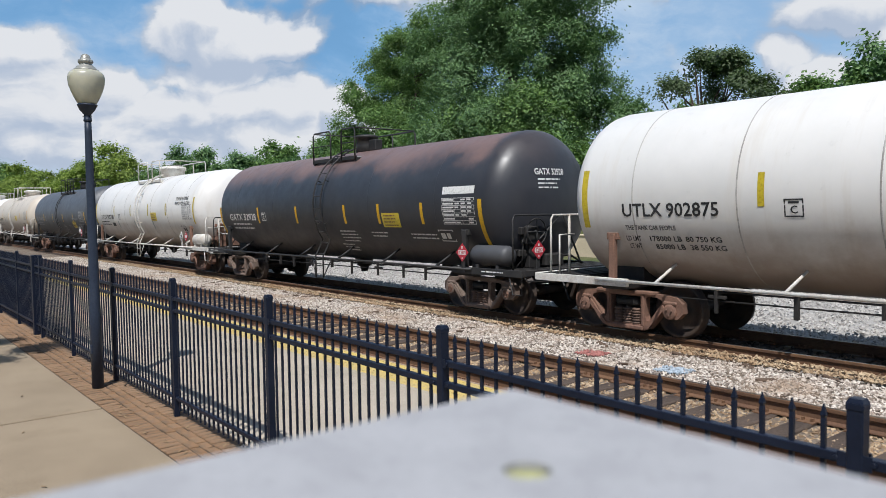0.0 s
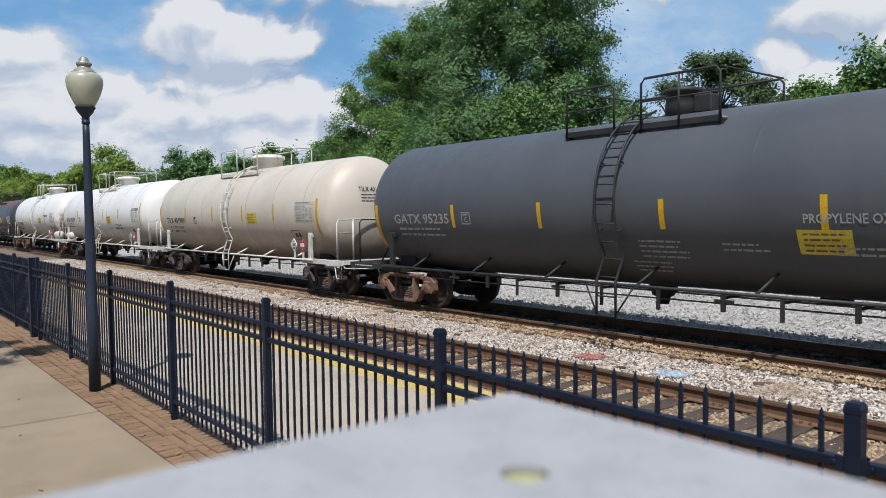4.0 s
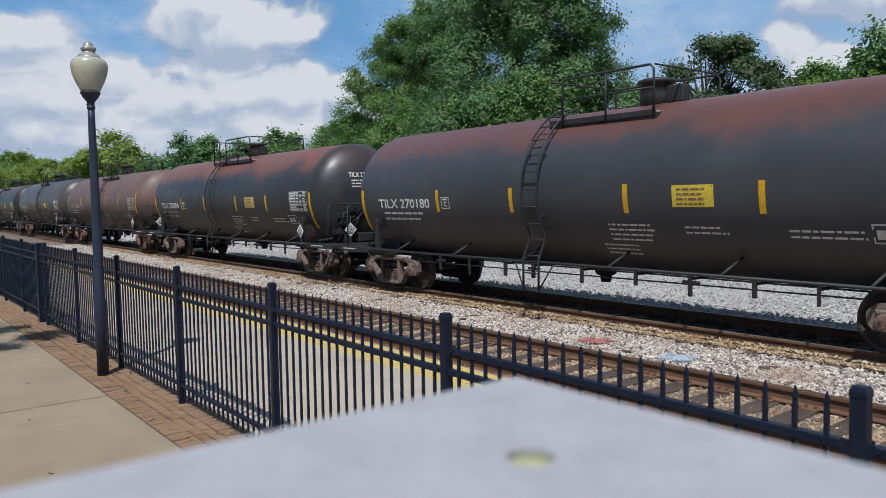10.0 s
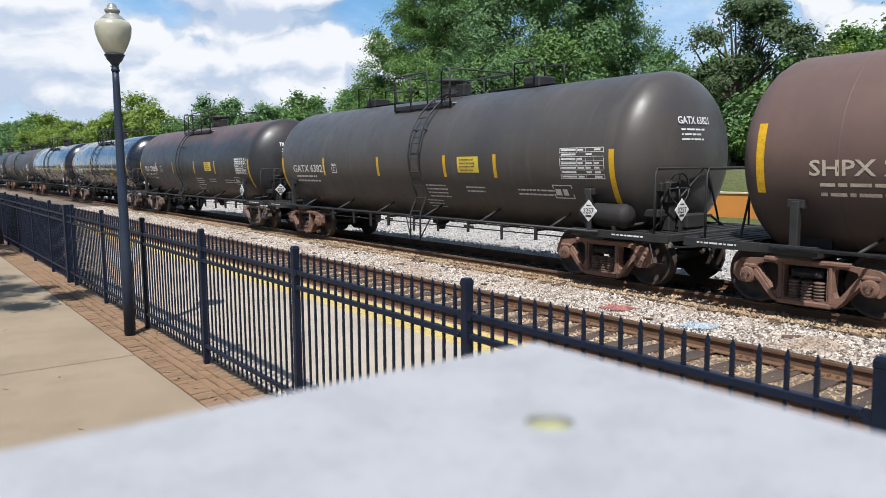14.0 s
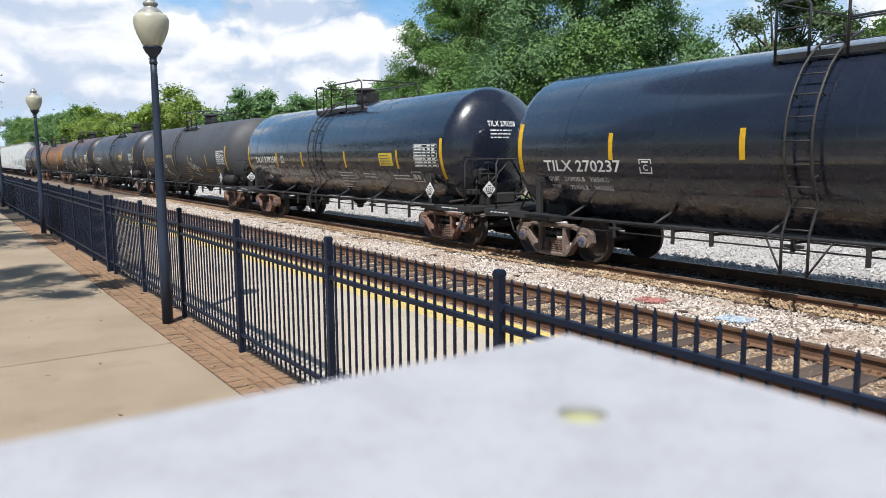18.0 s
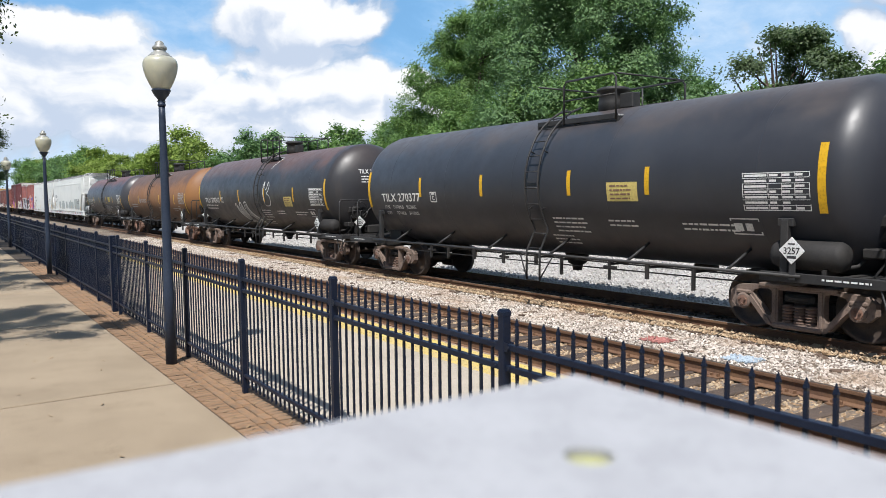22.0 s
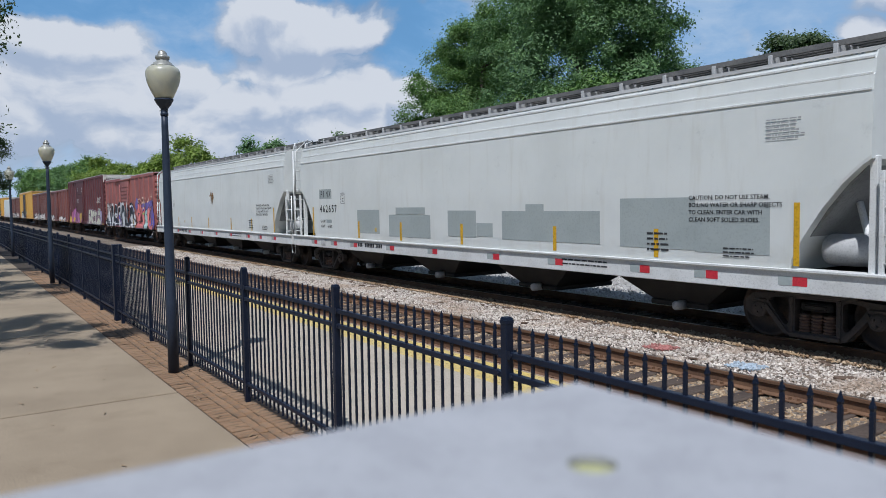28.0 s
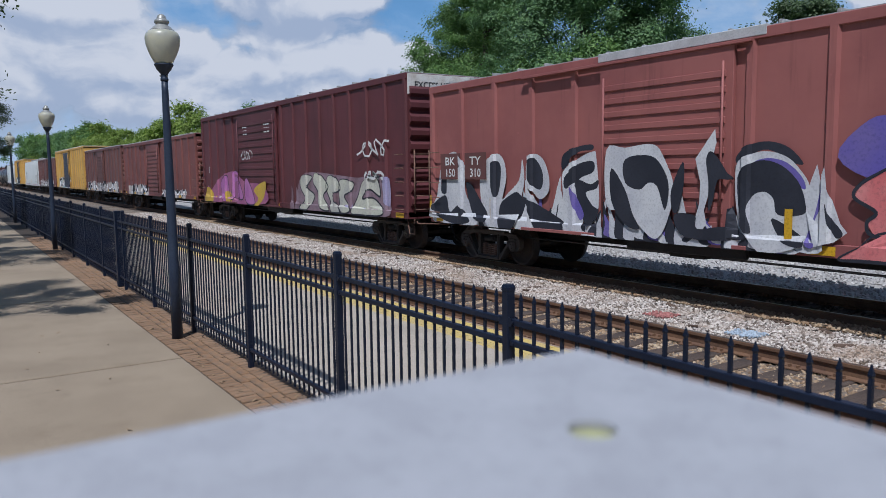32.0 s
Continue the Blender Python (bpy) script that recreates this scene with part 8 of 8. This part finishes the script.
def red_graffiti(car, L, hw, fz, h):
    """Tall black-and-white arches, then jagged pink letters on violet."""
    at = car_side(L, 12, (-1.75, 1.0), hw, fz)
    # flames and drips that run between the letters
    rnd = random.Random(17)
    for k in range(64):
        x = -7.3 + k * 0.152 + rnd.uniform(-0.08, 0.08)
        foot, tip_ = rnd.uniform(0.9, 1.0), rnd.uniform(1.2, 1.75) + (0.5 if k % 7 == 0 else 0.0)
        w, lean = rnd.uniform(0.1, 0.22), rnd.uniform(-0.35, 0.35)
        spray(car, ("WHT", "INK", "WHT", "INK", "VIO", "WHT", "INK")[k % 7], ((x - w, foot), (x + w, foot), (x + w * 0.5 + lean * 0.5, (foot + tip_) / 2), (x + lean, tip_), (x - w * 0.5 + lean * 0.4, (foot + tip_) / 2)), at)
    spray(car, "WHT", ((-7.38, 1.36), (-7.04, 1.82), (-7.08, 2.13), (-6.84, 2.48), (-6.49, 2.59), (-6.19, 2.44), (-6.03, 2.17), (-6.03, 1.64), (-5.55, 1.08), (-5.68, 0.83), (-6.88, 0.71), (-6.88, 1.02), (-7.53, 1.04)), at)
    spray(car, "INK", ((-6.94, 2.13), (-6.71, 2.42), (-6.4, 2.54), (-6.28, 2.37), (-6.24, 2.22), (-6.76, 2.23), (-6.82, 1.63), (-7.05, 1.67)), at)
    spray(car, "INK", ((-7.43, 1.3), (-6.86, 1.57), (-6.69, 1.18), (-6.34, 1.34), (-6, 1.16), (-5.84, 0.97), (-6.44, 0.79), (-7.15, 1.06)), at)
    spray(car, "WHT", ((-5.42, 2.21), (-4.92, 2.5), (-4.62, 2.38), (-4.52, 1.98), (-4.66, 1.53), (-4.45, 1.67), (-4.09, 1.94), (-3.99, 2.37), (-3.92, 1.94), (-4.03, 1.54), (-4.24, 0.96), (-5.12, 0.68), (-5.43, 1.51)), at)
    spray(car, "INK", ((-5.03, 2.28), (-4.81, 2.34), (-4.7, 2.16), (-4.77, 1.71), (-4.92, 1.57), (-5.03, 1.89)), at)
    spray(car, "INK", ((-5.99, 1.88), (-5.74, 1.79), (-5.43, 1.46), (-5.19, 1.19), (-5.27, 1), (-5.67, 1.07), (-5.91, 1.5)), at)
    spray(car, "INK", ((-4.74, 1.39), (-4.38, 1.62), (-4.1, 1.67), (-3.82, 1.33), (-4.1, 1.15), (-4.31, 0.87), (-4.74, 0.84)), at)
    spray(car, "WHT", ((-3.89, 1.94), (-3.69, 1.68), (-3.43, 1.39), (-3.17, 1.02), (-3.24, 0.68), (-3.96, 0.67), (-4.1, 1.01), (-3.89, 1.42)), at)
    spray(car, "INK", ((-3.96, 1.59), (-3.56, 1.47), (-3.05, 1.28), (-2.72, 1.13), (-2.75, 1), (-3.3, 0.8), (-3.56, 0.96), (-3.76, 1.29)), at)
    spray(car, "WHT", ((-3.82, 2.37), (-3.56, 2.47), (-3.3, 2.32), (-3.15, 1.98), (-3.18, 1.69), (-3.43, 1.56), (-3.66, 1.72), (-3.86, 1.89)), at)
    spray(car, "INK", ((-3.79, 2.32), (-3.59, 2.38), (-3.37, 2.15), (-3.33, 1.9), (-3.43, 1.75), (-3.66, 1.83), (-3.79, 2.02)), at)
    spray(car, "INK", ((-3.24, 0.97), (-2.81, 1.08), (-2.69, 0.8), (-2.8, 0.65), (-3.3, 0.71)), at)
    spray(car, "INK", ((-2.75, 2.43), (-2.35, 2.57), (-1.97, 2.6), (-1.97, 2.5), (-2.35, 2.46), (-2.75, 2.14)), at)
    spray(car, "WHT", ((-2.75, 2.1), (-2.35, 2.34), (-1.96, 2.47), (-1.86, 2.37), (-1.79, 1.44), (-2.12, 1.28), (-2.17, 1), (-1.68, 0.66), (-2.45, 0.67), (-2.69, 0.96), (-2.75, 1.7)), at)
    spray(car, "INK", ((-2.72, 1.98), (-2.52, 2.14), (-2.29, 2.26), (-1.94, 2.29), (-1.93, 2.1), (-2.23, 2), (-2.46, 1.86), (-2.69, 1.78)), at)
    spray(car, "INK", ((-2.4, 1.94), (-2.01, 1.87), (-1.8, 1.95), (-1.85, 1.79), (-2.12, 1.71), (-1.95, 1.48), (-1.79, 1.37), (-2.06, 1.08), (-2.28, 1.39)), at)
    spray(car, "VIO", ((-2.52, 1.82), (-2.34, 1.59), (-2.17, 1.31), (-2.28, 1.19), (-2.46, 1.5)), at)
    spray(car, "WHT", ((-1.49, 2.49), (-1.05, 2.51), (-0.44, 2.55), (-0.19, 2.3), (0.01, 1.84), (-0.08, 1.38), (-0.26, 1.03), (-0.5, 1.01), (-1.03, 1.43), (-1.47, 1.49)), at)
    spray(car, "INK", ((-1.05, 2.31), (-0.48, 2.36), (-0.19, 2.11), (-0.09, 1.8), (-0.17, 1.46), (-0.33, 1.84), (-0.52, 1.91), (-0.72, 1.79), (-1.04, 1.91)), at)
    spray(car, "INK", ((-1.37, 2.16), (-1.04, 1.79), (-0.87, 1.39), (-0.71, 1.12), (-1.03, 1.18), (-1.36, 1.58)), at)
    spray(car, "WHT", ((0.42, 2.29), (0.77, 2.74), (0.8, 2.53), (0.7, 2.17), (0.69, 1.78), (0.6, 1.49), (0.65, 1.27), (0.48, 1.07), (0.43, 1.33), (0.51, 1.59), (0.52, 1.92)), at, curve=False)
    spray(car, "INK", ((0.62, 2.28), (0.74, 2.39), (1.04, 1.99), (0.84, 1.96), (0.76, 1.64), (0.68, 1.49), (0.67, 1.92)), at)
    spray(car, "INK", ((0.02, 1.39), (0.43, 1.4), (0.48, 1.19), (1.02, 1.25), (1.27, 1.07), (0.26, 1.04)), at)
    spray(car, "INK", ((-0.04, 1.8), (0.18, 2.25), (0.21, 1.92), (0.11, 1.47), (-0.01, 1.46)), at)
    spray(car, "INK", ((1.07, 2.31), (1.26, 2.47), (1.6, 2.52), (1.92, 2.42), (2.14, 2.19), (1.96, 2.21), (1.6, 2.4), (1.3, 2.32), (1.11, 2.19)), at)
    spray(car, "WHT", ((1.07, 2.17), (1.26, 2.32), (1.56, 2.38), (1.89, 2.29), (2.11, 2.09), (2.25, 1.87), (2.3, 1.55), (2.18, 1.09), (1.87, 0.93), (1.5, 0.9), (1.22, 1.23), (1.09, 1.57)), at)
    spray(car, "VIO", ((1.38, 2.22), (1.6, 2.28), (1.89, 2.21), (2.13, 2), (2.18, 1.83), (2.01, 1.93), (1.75, 2.16)), at)
    spray(car, "INK", ((1.1, 1.99), (1.27, 2.18), (1.53, 2.25), (1.83, 2.16), (2.08, 1.93), (2.19, 1.64), (2.16, 1.48), (1.78, 1.46), (1.7, 1.69), (1.55, 1.79), (1.36, 1.72), (1.29, 1.51), (1.34, 1.17), (1.18, 1.3)), at)
    spray(car, "INK", ((1.69, 1.41), (2.14, 1.18), (2.18, 1.02), (1.94, 1.04), (1.79, 1.16)), at)
    spray(car, "WHT", ((2.2, 1.54), (2.25, 1.93), (2.34, 2.18), (2.4, 1.93), (2.47, 2.15), (2.51, 1.84), (2.69, 1.38), (2.79, 1.26), (2.61, 1.12), (2.35, 1.04)), at, curve=False)
    spray(car, "VIO", ((2.21, 1.09), (2.33, 1.49), (2.4, 1.84), (2.43, 1.93), (2.42, 1.62), (2.32, 1.36), (2.35, 1.04)), at)
    spray(car, "INK", ((2.49, 1.65), (2.56, 1.46), (2.73, 1.25), (2.64, 1.18), (2.53, 1.37)), at)
    spray(car, "VIO", ((2.62, 2.27), (3.01, 2.74), (3.36, 2.73), (3.61, 2.4), (4.59, 2.31), (4.98, 2.43), (5.71, 2.46), (6.05, 2.49), (6.65, 2.56), (7.02, 2.6), (7.26, 2.6), (7.47, 2.4), (7.52, 1.9), (7.55, 1.02), (6.75, 0.94), (5.97, 1.61), (4.96, 1.67), (3.34, 1.89)), at)
    spray(car, "TEA", ((5.15, 1.89), (6.11, 2.15), (5.97, 1.85), (5.66, 1.77), (5.97, 1.61), (5.89, 1.27), (6.06, 1.07), (5.75, 0.8), (5.64, 0.92), (5.02, 0.95), (5.18, 1.24), (5.33, 1.42), (5.09, 1.5), (5.23, 1.76)), at, edge=True, curve=False)
    spray(car, "PNK", ((2.95, 1.07), (3.32, 1.3), (4.65, 1.34), (5.02, 0.98), (5.16, 0.67), (4.71, 0.69), (4.15, 0.7), (3.39, 0.79), (3.03, 0.68), (2.71, 0.86)), at, edge=True, curve=False)
    spray(car, "PNK", ((3.35, 2.42), (3.88, 2.37), (3.95, 1.89), (4.07, 1.36), (3.75, 1.22), (3.14, 1.24), (3.04, 1.41), (3.15, 1.55), (2.86, 1.74), (2.96, 1.93), (3.33, 2.17)), at, edge=True, curve=False)
    spray(car, "INK", ((3.47, 1.94), (3.83, 1.84), (3.66, 1.57), (3.46, 1.64), (3.36, 1.79)), at, curve=False)
    spray(car, "PNK", ((3.89, 2.45), (4.2, 2.42), (4.53, 2.16), (4.59, 2.41), (4.8, 2.15), (4.9, 1.63), (4.85, 1.36), (4.57, 1.45), (4.28, 1.8), (4.23, 1.29), (4, 1.38)), at, edge=True, curve=False)
    spray(car, "PNK", ((5.51, 2.42), (5.43, 2.02), (5.13, 1.72), (5.2, 1.5), (4.94, 0.95), (4.74, 1.22), (4.87, 1.63), (5.03, 1.98)), at, edge=True, curve=False)
    spray(car, "PNK", ((6.4, 2.34), (6.59, 2.06), (6.97, 2.27), (6.9, 2.02), (6.69, 1.93), (6.77, 1.3), (6.89, 1.07), (7.26, 1.18), (7.24, 0.88), (6.75, 0.81), (6.36, 0.95), (6.23, 1.11), (5.74, 0.72), (5.96, 1.02), (6.09, 1.44), (6.16, 1.9)), at, edge=True, curve=False)
    spray(car, "INK", ((6.38, 1.86), (6.52, 1.82), (6.58, 1.46), (6.33, 1.41)), at, curve=False)
    spray(car, "RUS", ((4.06, 2.02), (4.19, 2.07), (4.22, 1.89), (4.14, 1.82)), at, curve=False)
    spray(car, "CRM", ((4.94, 2.07), (5.57, 2.81), (5.6, 2.72), (5.01, 2.06)), at, curve=False)
    spray(car, "CRM", ((3.72, 2.72), (4.12, 2.74), (4.52, 2.4), (4.48, 2.37), (4.09, 2.68), (3.77, 2.67), (3.8, 2.46), (3.74, 2.46)), at, curve=False)
    spray(car, "CRM", ((6.05, 2.27), (6.44, 2.79), (6.53, 2.38), (6.48, 2.38), (6.42, 2.65), (6.1, 2.25)), at, curve=False)
    spray(car, "CRM", ((7.09, 3.09), (7.13, 2.84), (7.27, 2.81), (7.13, 2.78), (7.09, 2.65), (7.05, 2.78), (6.78, 2.82), (7.04, 2.85)), at, curve=False)
    spray(car, "GRN", ((4.98, 1.83), (5.08, 1.89), (5.17, 1.81), (5.05, 1.75)), at)
    for k in range(18):
        a_ = k * math.pi / 9
        b_ = a_ + math.pi / 9
        spray(car, "CRM", tuple((5.02 + r_ * math.cos(q), 2.62 + r_ * 1.2 * math.sin(q)) for r_, q in ((0.17, a_), (0.17, b_), (0.09, b_), (0.09, a_))), at, curve=False)


def maroon_graffiti(car, L, hw, fz, h):
    """Off-white letters on a dusty mauve ground, and a magenta piece with yellow ends."""
    at = car_side(L, 17, (-4.0, 0.2), hw, fz)
    rnd = random.Random(23)
    for k in range(36):
        x = rnd.choice((rnd.uniform(1.2, 8.2), rnd.uniform(-9.0, -3.6)))
        foot, tip_ = 0.9, rnd.uniform(1.1, 1.9)
        w, lean = rnd.uniform(0.1, 0.3), rnd.uniform(-0.3, 0.3)
        spray(car, rnd.choice(("GRA", "LIL", "BON", "GRA") if x > 0 else ("MAG", "YEL", "PUR", "BON")), ((x - w, foot), (x + w, foot), (x + w * 0.6 + lean * 0.5, (foot + tip_) / 2), (x + lean, tip_), (x - w * 0.6 + lean * 0.4, (foot + tip_) / 2)), at)
    spray(car, "GRA", ((2.09, 1.89), (3.16, 2.16), (6.42, 1.98), (7.68, 2.07), (8.31, 1.24), (8.03, 0.72), (5.44, 0.64), (2.1, 0.79)), at)
    spray(car, "BON", ((2.3, 2.05), (3.15, 2.01), (2.75, 1.67), (3.32, 1.38), (2.69, 0.9), (2.11, 0.96), (2.53, 1.28), (2.17, 1.66)), at, edge=True)
    spray(car, "BON", ((3.34, 2.12), (3.87, 2.05), (4.36, 1.69), (4, 1.39), (4.48, 0.97), (3.8, 1.02), (3.57, 1.53), (3.23, 1.82)), at, edge=True)
    spray(car, "BON", ((4.39, 2.04), (4.96, 1.97), (5.21, 1.63), (4.68, 1.41), (5.33, 0.86), (4.64, 0.83), (4.5, 1.26), (4.19, 1.68)), at, edge=True)
    spray(car, "BON", ((5.2, 1.9), (6.12, 1.84), (5.96, 1.57), (5.49, 1.42), (5.95, 1.02), (5.29, 0.86), (5.16, 1.28)), at, edge=True)
    spray(car, "BON", ((6.78, 1.91), (7.54, 1.98), (7.74, 1.47), (7.12, 1.65), (6.68, 1.38), (7.4, 1.4), (7.91, 0.97), (6.07, 0.89), (6.39, 1.44)), at, edge=True)
    spray(car, "LIL", ((7.87, 1.91), (8.26, 1.95), (8.31, 1.24), (7.97, 1.35)), at)
    spray(car, "MAG", ((-8.54, 1.12), (-6.7, 1.96), (-4.72, 2.25), (-3.61, 1.96), (-2.87, 1.78), (-1.1, 1.69), (-0.93, 1.01), (-5.91, 0.66), (-8.41, 0.79)), at)
    spray(car, "PUR", ((-6.56, 1.76), (-5.72, 2.06), (-5.49, 1.48), (-5.26, 0.9), (-6.2, 0.87)), at, edge=True)
    spray(car, "PUR", ((-4.79, 2.2), (-4.08, 2.06), (-3.34, 1.23), (-3.91, 1.13), (-4.41, 1.68), (-4.78, 1.11), (-5.22, 1.19)), at, edge=True)
    spray(car, "PUR", ((-2.98, 1.96), (-2.41, 1.61), (-2.04, 0.99), (-2.96, 0.97), (-3.18, 1.42)), at, edge=True)
    spray(car, "YEL", ((-8.62, 1.54), (-7.8, 1.34), (-7.7, 0.83), (-8.88, 0.79)), at)
    spray(car, "YEL", ((-5.88, 1.37), (-5.26, 1.34), (-5.02, 0.93), (-5.73, 0.89)), at)
    spray(car, "YEL", ((-2.11, 1.52), (-0.84, 1.84), (-1, 1.28), (-1.71, 0.56), (-2.17, 0.55), (-1.64, 1.18)), at)


def red_marks(car, L, hw, fz, h):
    lay = on_flat(-hw - 0.085)
    for x, a, b in ((-L + 0.55, "BK", "150"), (-L + 1.55, "TY", "310")):
        quads("mark_panel", [(x, 1.95, x + 0.82, 2.55)], lay, M["box_brown2"], car, "maroon repainted mark panel")
        for t, z in ((a, 2.28), (b, 2.01)):
            lettering(t, x + 0.2, z, 0.19, lambda p, q, lift=0, f=lay: f(p, q, 0.009), M["letter_white"], car, width=0.42)
    for x, sx in ((-L + 0.05, 0.09), (-L + 2.5, 0.09), (1.9, 0.12), (L - 0.35, 0.09)):
        quads("reflector", [(x, 1.0, x + sx, 1.55)], lay, M["stripe"], car, "yellow reflective strip", lift=0.007)


def maroon_marks(car, L, hw, fz, h):
    lay = on_flat(-hw - 0.1)
    small_print(-3.3, 3.95, 0.6, 3, 0.13, lay, M["letter_white"], car, 31)
    small_print(-0.95, 3.95, 0.7, 3, 0.13, lay, M["letter_white"], car, 32)
    lay = on_flat(-hw - 0.058)
    scrawl(car, 6.6, 2.5, 1.6, 0.6, "letter_white", 4, None, lay)
    scrawl(car, 6.9, 1.9, 1.1, 0.3, "letter_white", 8, None, lay)
    scrawl(car, -3.5, 2.6, 1.2, 0.5, "letter_white", 6, None, on_flat(-hw - 0.12))
    lettering("S", -8.2, 2.18, 0.28, lay, M["letter_white"], car)
    quads("reflector", [(8.0, 0.95, 8.1, 1.9)], lay, M["stripe"], car, "yellow reflective strip")
    bm = BM()
    box(bm, L + 0.002, -hw, h - 0.62, L + 0.03, hw, h - 0.1, 0.004)
    part("end_band", bm, M["white_trim"], car, "white excess-height band")
    v, f = text_data("EXCESS HEIGHT CAR", 0.17)
    me = bpy.data.meshes.new("lettering")
    me.from_pydata([(L + 0.036, -1.3 + p[0] * 0.95, h - 0.46 + p[1]) for p in v], [], f)
    me.materials.append(M["letter_black"])
    part("lettering", me, None, car)


def yellow_door(car, L, hw, fz, h):
    bm = BM()
    box(bm, -2.6, -hw - 0.13, fz + 0.05, 1.0, -hw - 0.1, h - 0.4, 0.01)
    door = part("plug_door", bm, M["box_dark"], car, "dark blue plug door")
    for i in range(7):
        bm = BM()
        box(bm, -2.5 + i * 0.5, -hw - 0.15, fz + 0.1, -2.42 + i * 0.5, -hw - 0.128, h - 0.45)
        part("door_rib", bm, M["box_dark"], door)


box_car((-354.75, -339.65), 4.25, 0.95, M["box_red"], M["roof_grey"], 12, (-1.75, 1.0), "faded red box car covered in bold graffiti", (red_graffiti, red_marks), letters_roof=True)
box_car((-374.3, -355.85), 4.75, 0.95, M["box_maroon"], M["roof_grey"], 17, (-4.0, 0.2), "tall maroon box car with graffiti along its foot", (maroon_graffiti, maroon_marks))
box_car((-392.6, -375.4), 4.15, 0.95, M["box_brown"], M["roof_grey"], 14, (-1.5, 1.4), "brownish-red box car with patchy repaint")
box_car((-408.9, -393.5), 4.2, 0.95, M["box_brown2"], M["roof_grey"], 13, (-1.6, 1.2), "dusty red-brown box car with pale overspray")
box_car((-429.0, -409.9), 4.7, 0.95, M["box_yellow"], M["white_trim"], 15, (-2.6, 1.0), "yellow box car with dark blue doors", (yellow_door,))
box_car((-447.0, -430.0), 4.15, 0.95, M["box_brown2"], M["roof_grey"], 13, (-1.6, 1.2), "dull red-brown box car far down the train")
hopper_car(-465.0, -449.5, "PINX", "462657", [], "pale covered hopper car far down the train")
box_car((-485.5, -467.5), 4.7, 0.95, M["box_yellow"], M["white_trim"], 15, (-2.6, 1.0), "yellow box car far down the train", (yellow_door,))
hopper_car(-503.5, -488.0, "PINX", "462657", [], "pale covered hopper car at the tail of the train")
tank_car(dict(T, u=(-521.0, -509.0), paint="black_faded", mark="TILX 270180", label="dull black tank car far down the train", tank="dull black tank"))
tank_car(dict(T, u=(-537.0, -525.0), paint="black_rust", mark="TILX 270284", label="rusty black tank car far down the train", tank="rusty black tank"))
box_car((-556.5, -540.5), 4.2, 0.95, M["box_brown"], M["roof_grey"], 13, (-1.6, 1.2), "brownish-red box car far down the train")

# ---- the train runs past, gathering a little speed ----
SPEED = [(0, 10.3), (3.5, 10.35), (7, 10.42), (10, 10.5), (13, 10.48), (19, 10.55), (24, 10.75), (29, 11.0), (32, 11.05)]


def travelled(t):
    d = 0.0
    for (a, v0), (b, v1) in zip(SPEED, SPEED[1:]):
        if t <= a:
            break
        e = min(t, b)
        ve = v0 + (v1 - v0) * (e - a) / (b - a)
        d += (v0 + ve) / 2 * (e - a)
    return d


def motions():
    times = [0, 2, 4, 6, 8, 10, 12, 14, 16, 18, 20, 22, 24, 26, 28, 30, 32]
    for car, u in CARS:
        walk(car, [(t, pose(u + travelled(t), CAR_Y, RAIL_Z)) for t in times])
    # every wheelset rolls alike: one set of keys serves them by the place along its truck
    keyed = {}
    for w in WHEELSETS:
        side = round(w.location.x, 3)
        if side not in keyed:
            rows = []
            for k in range(32 * FPS + 1):
                t = k / FPS
                rows.append((t, pose(side, 0, 0.457) @ Matrix.Rotation(travelled(t) / 0.457, 4, "Y")))
            walk(w, rows)
            keyed[side] = w
        else:
            first_ = keyed[side]
            w.rotation_mode = "QUATERNION"
            w.animation_data_create()
            w.animation_data.action = first_.animation_data.action
            w.animation_data.action_slot = first_.animation_data.action_slot


motions()
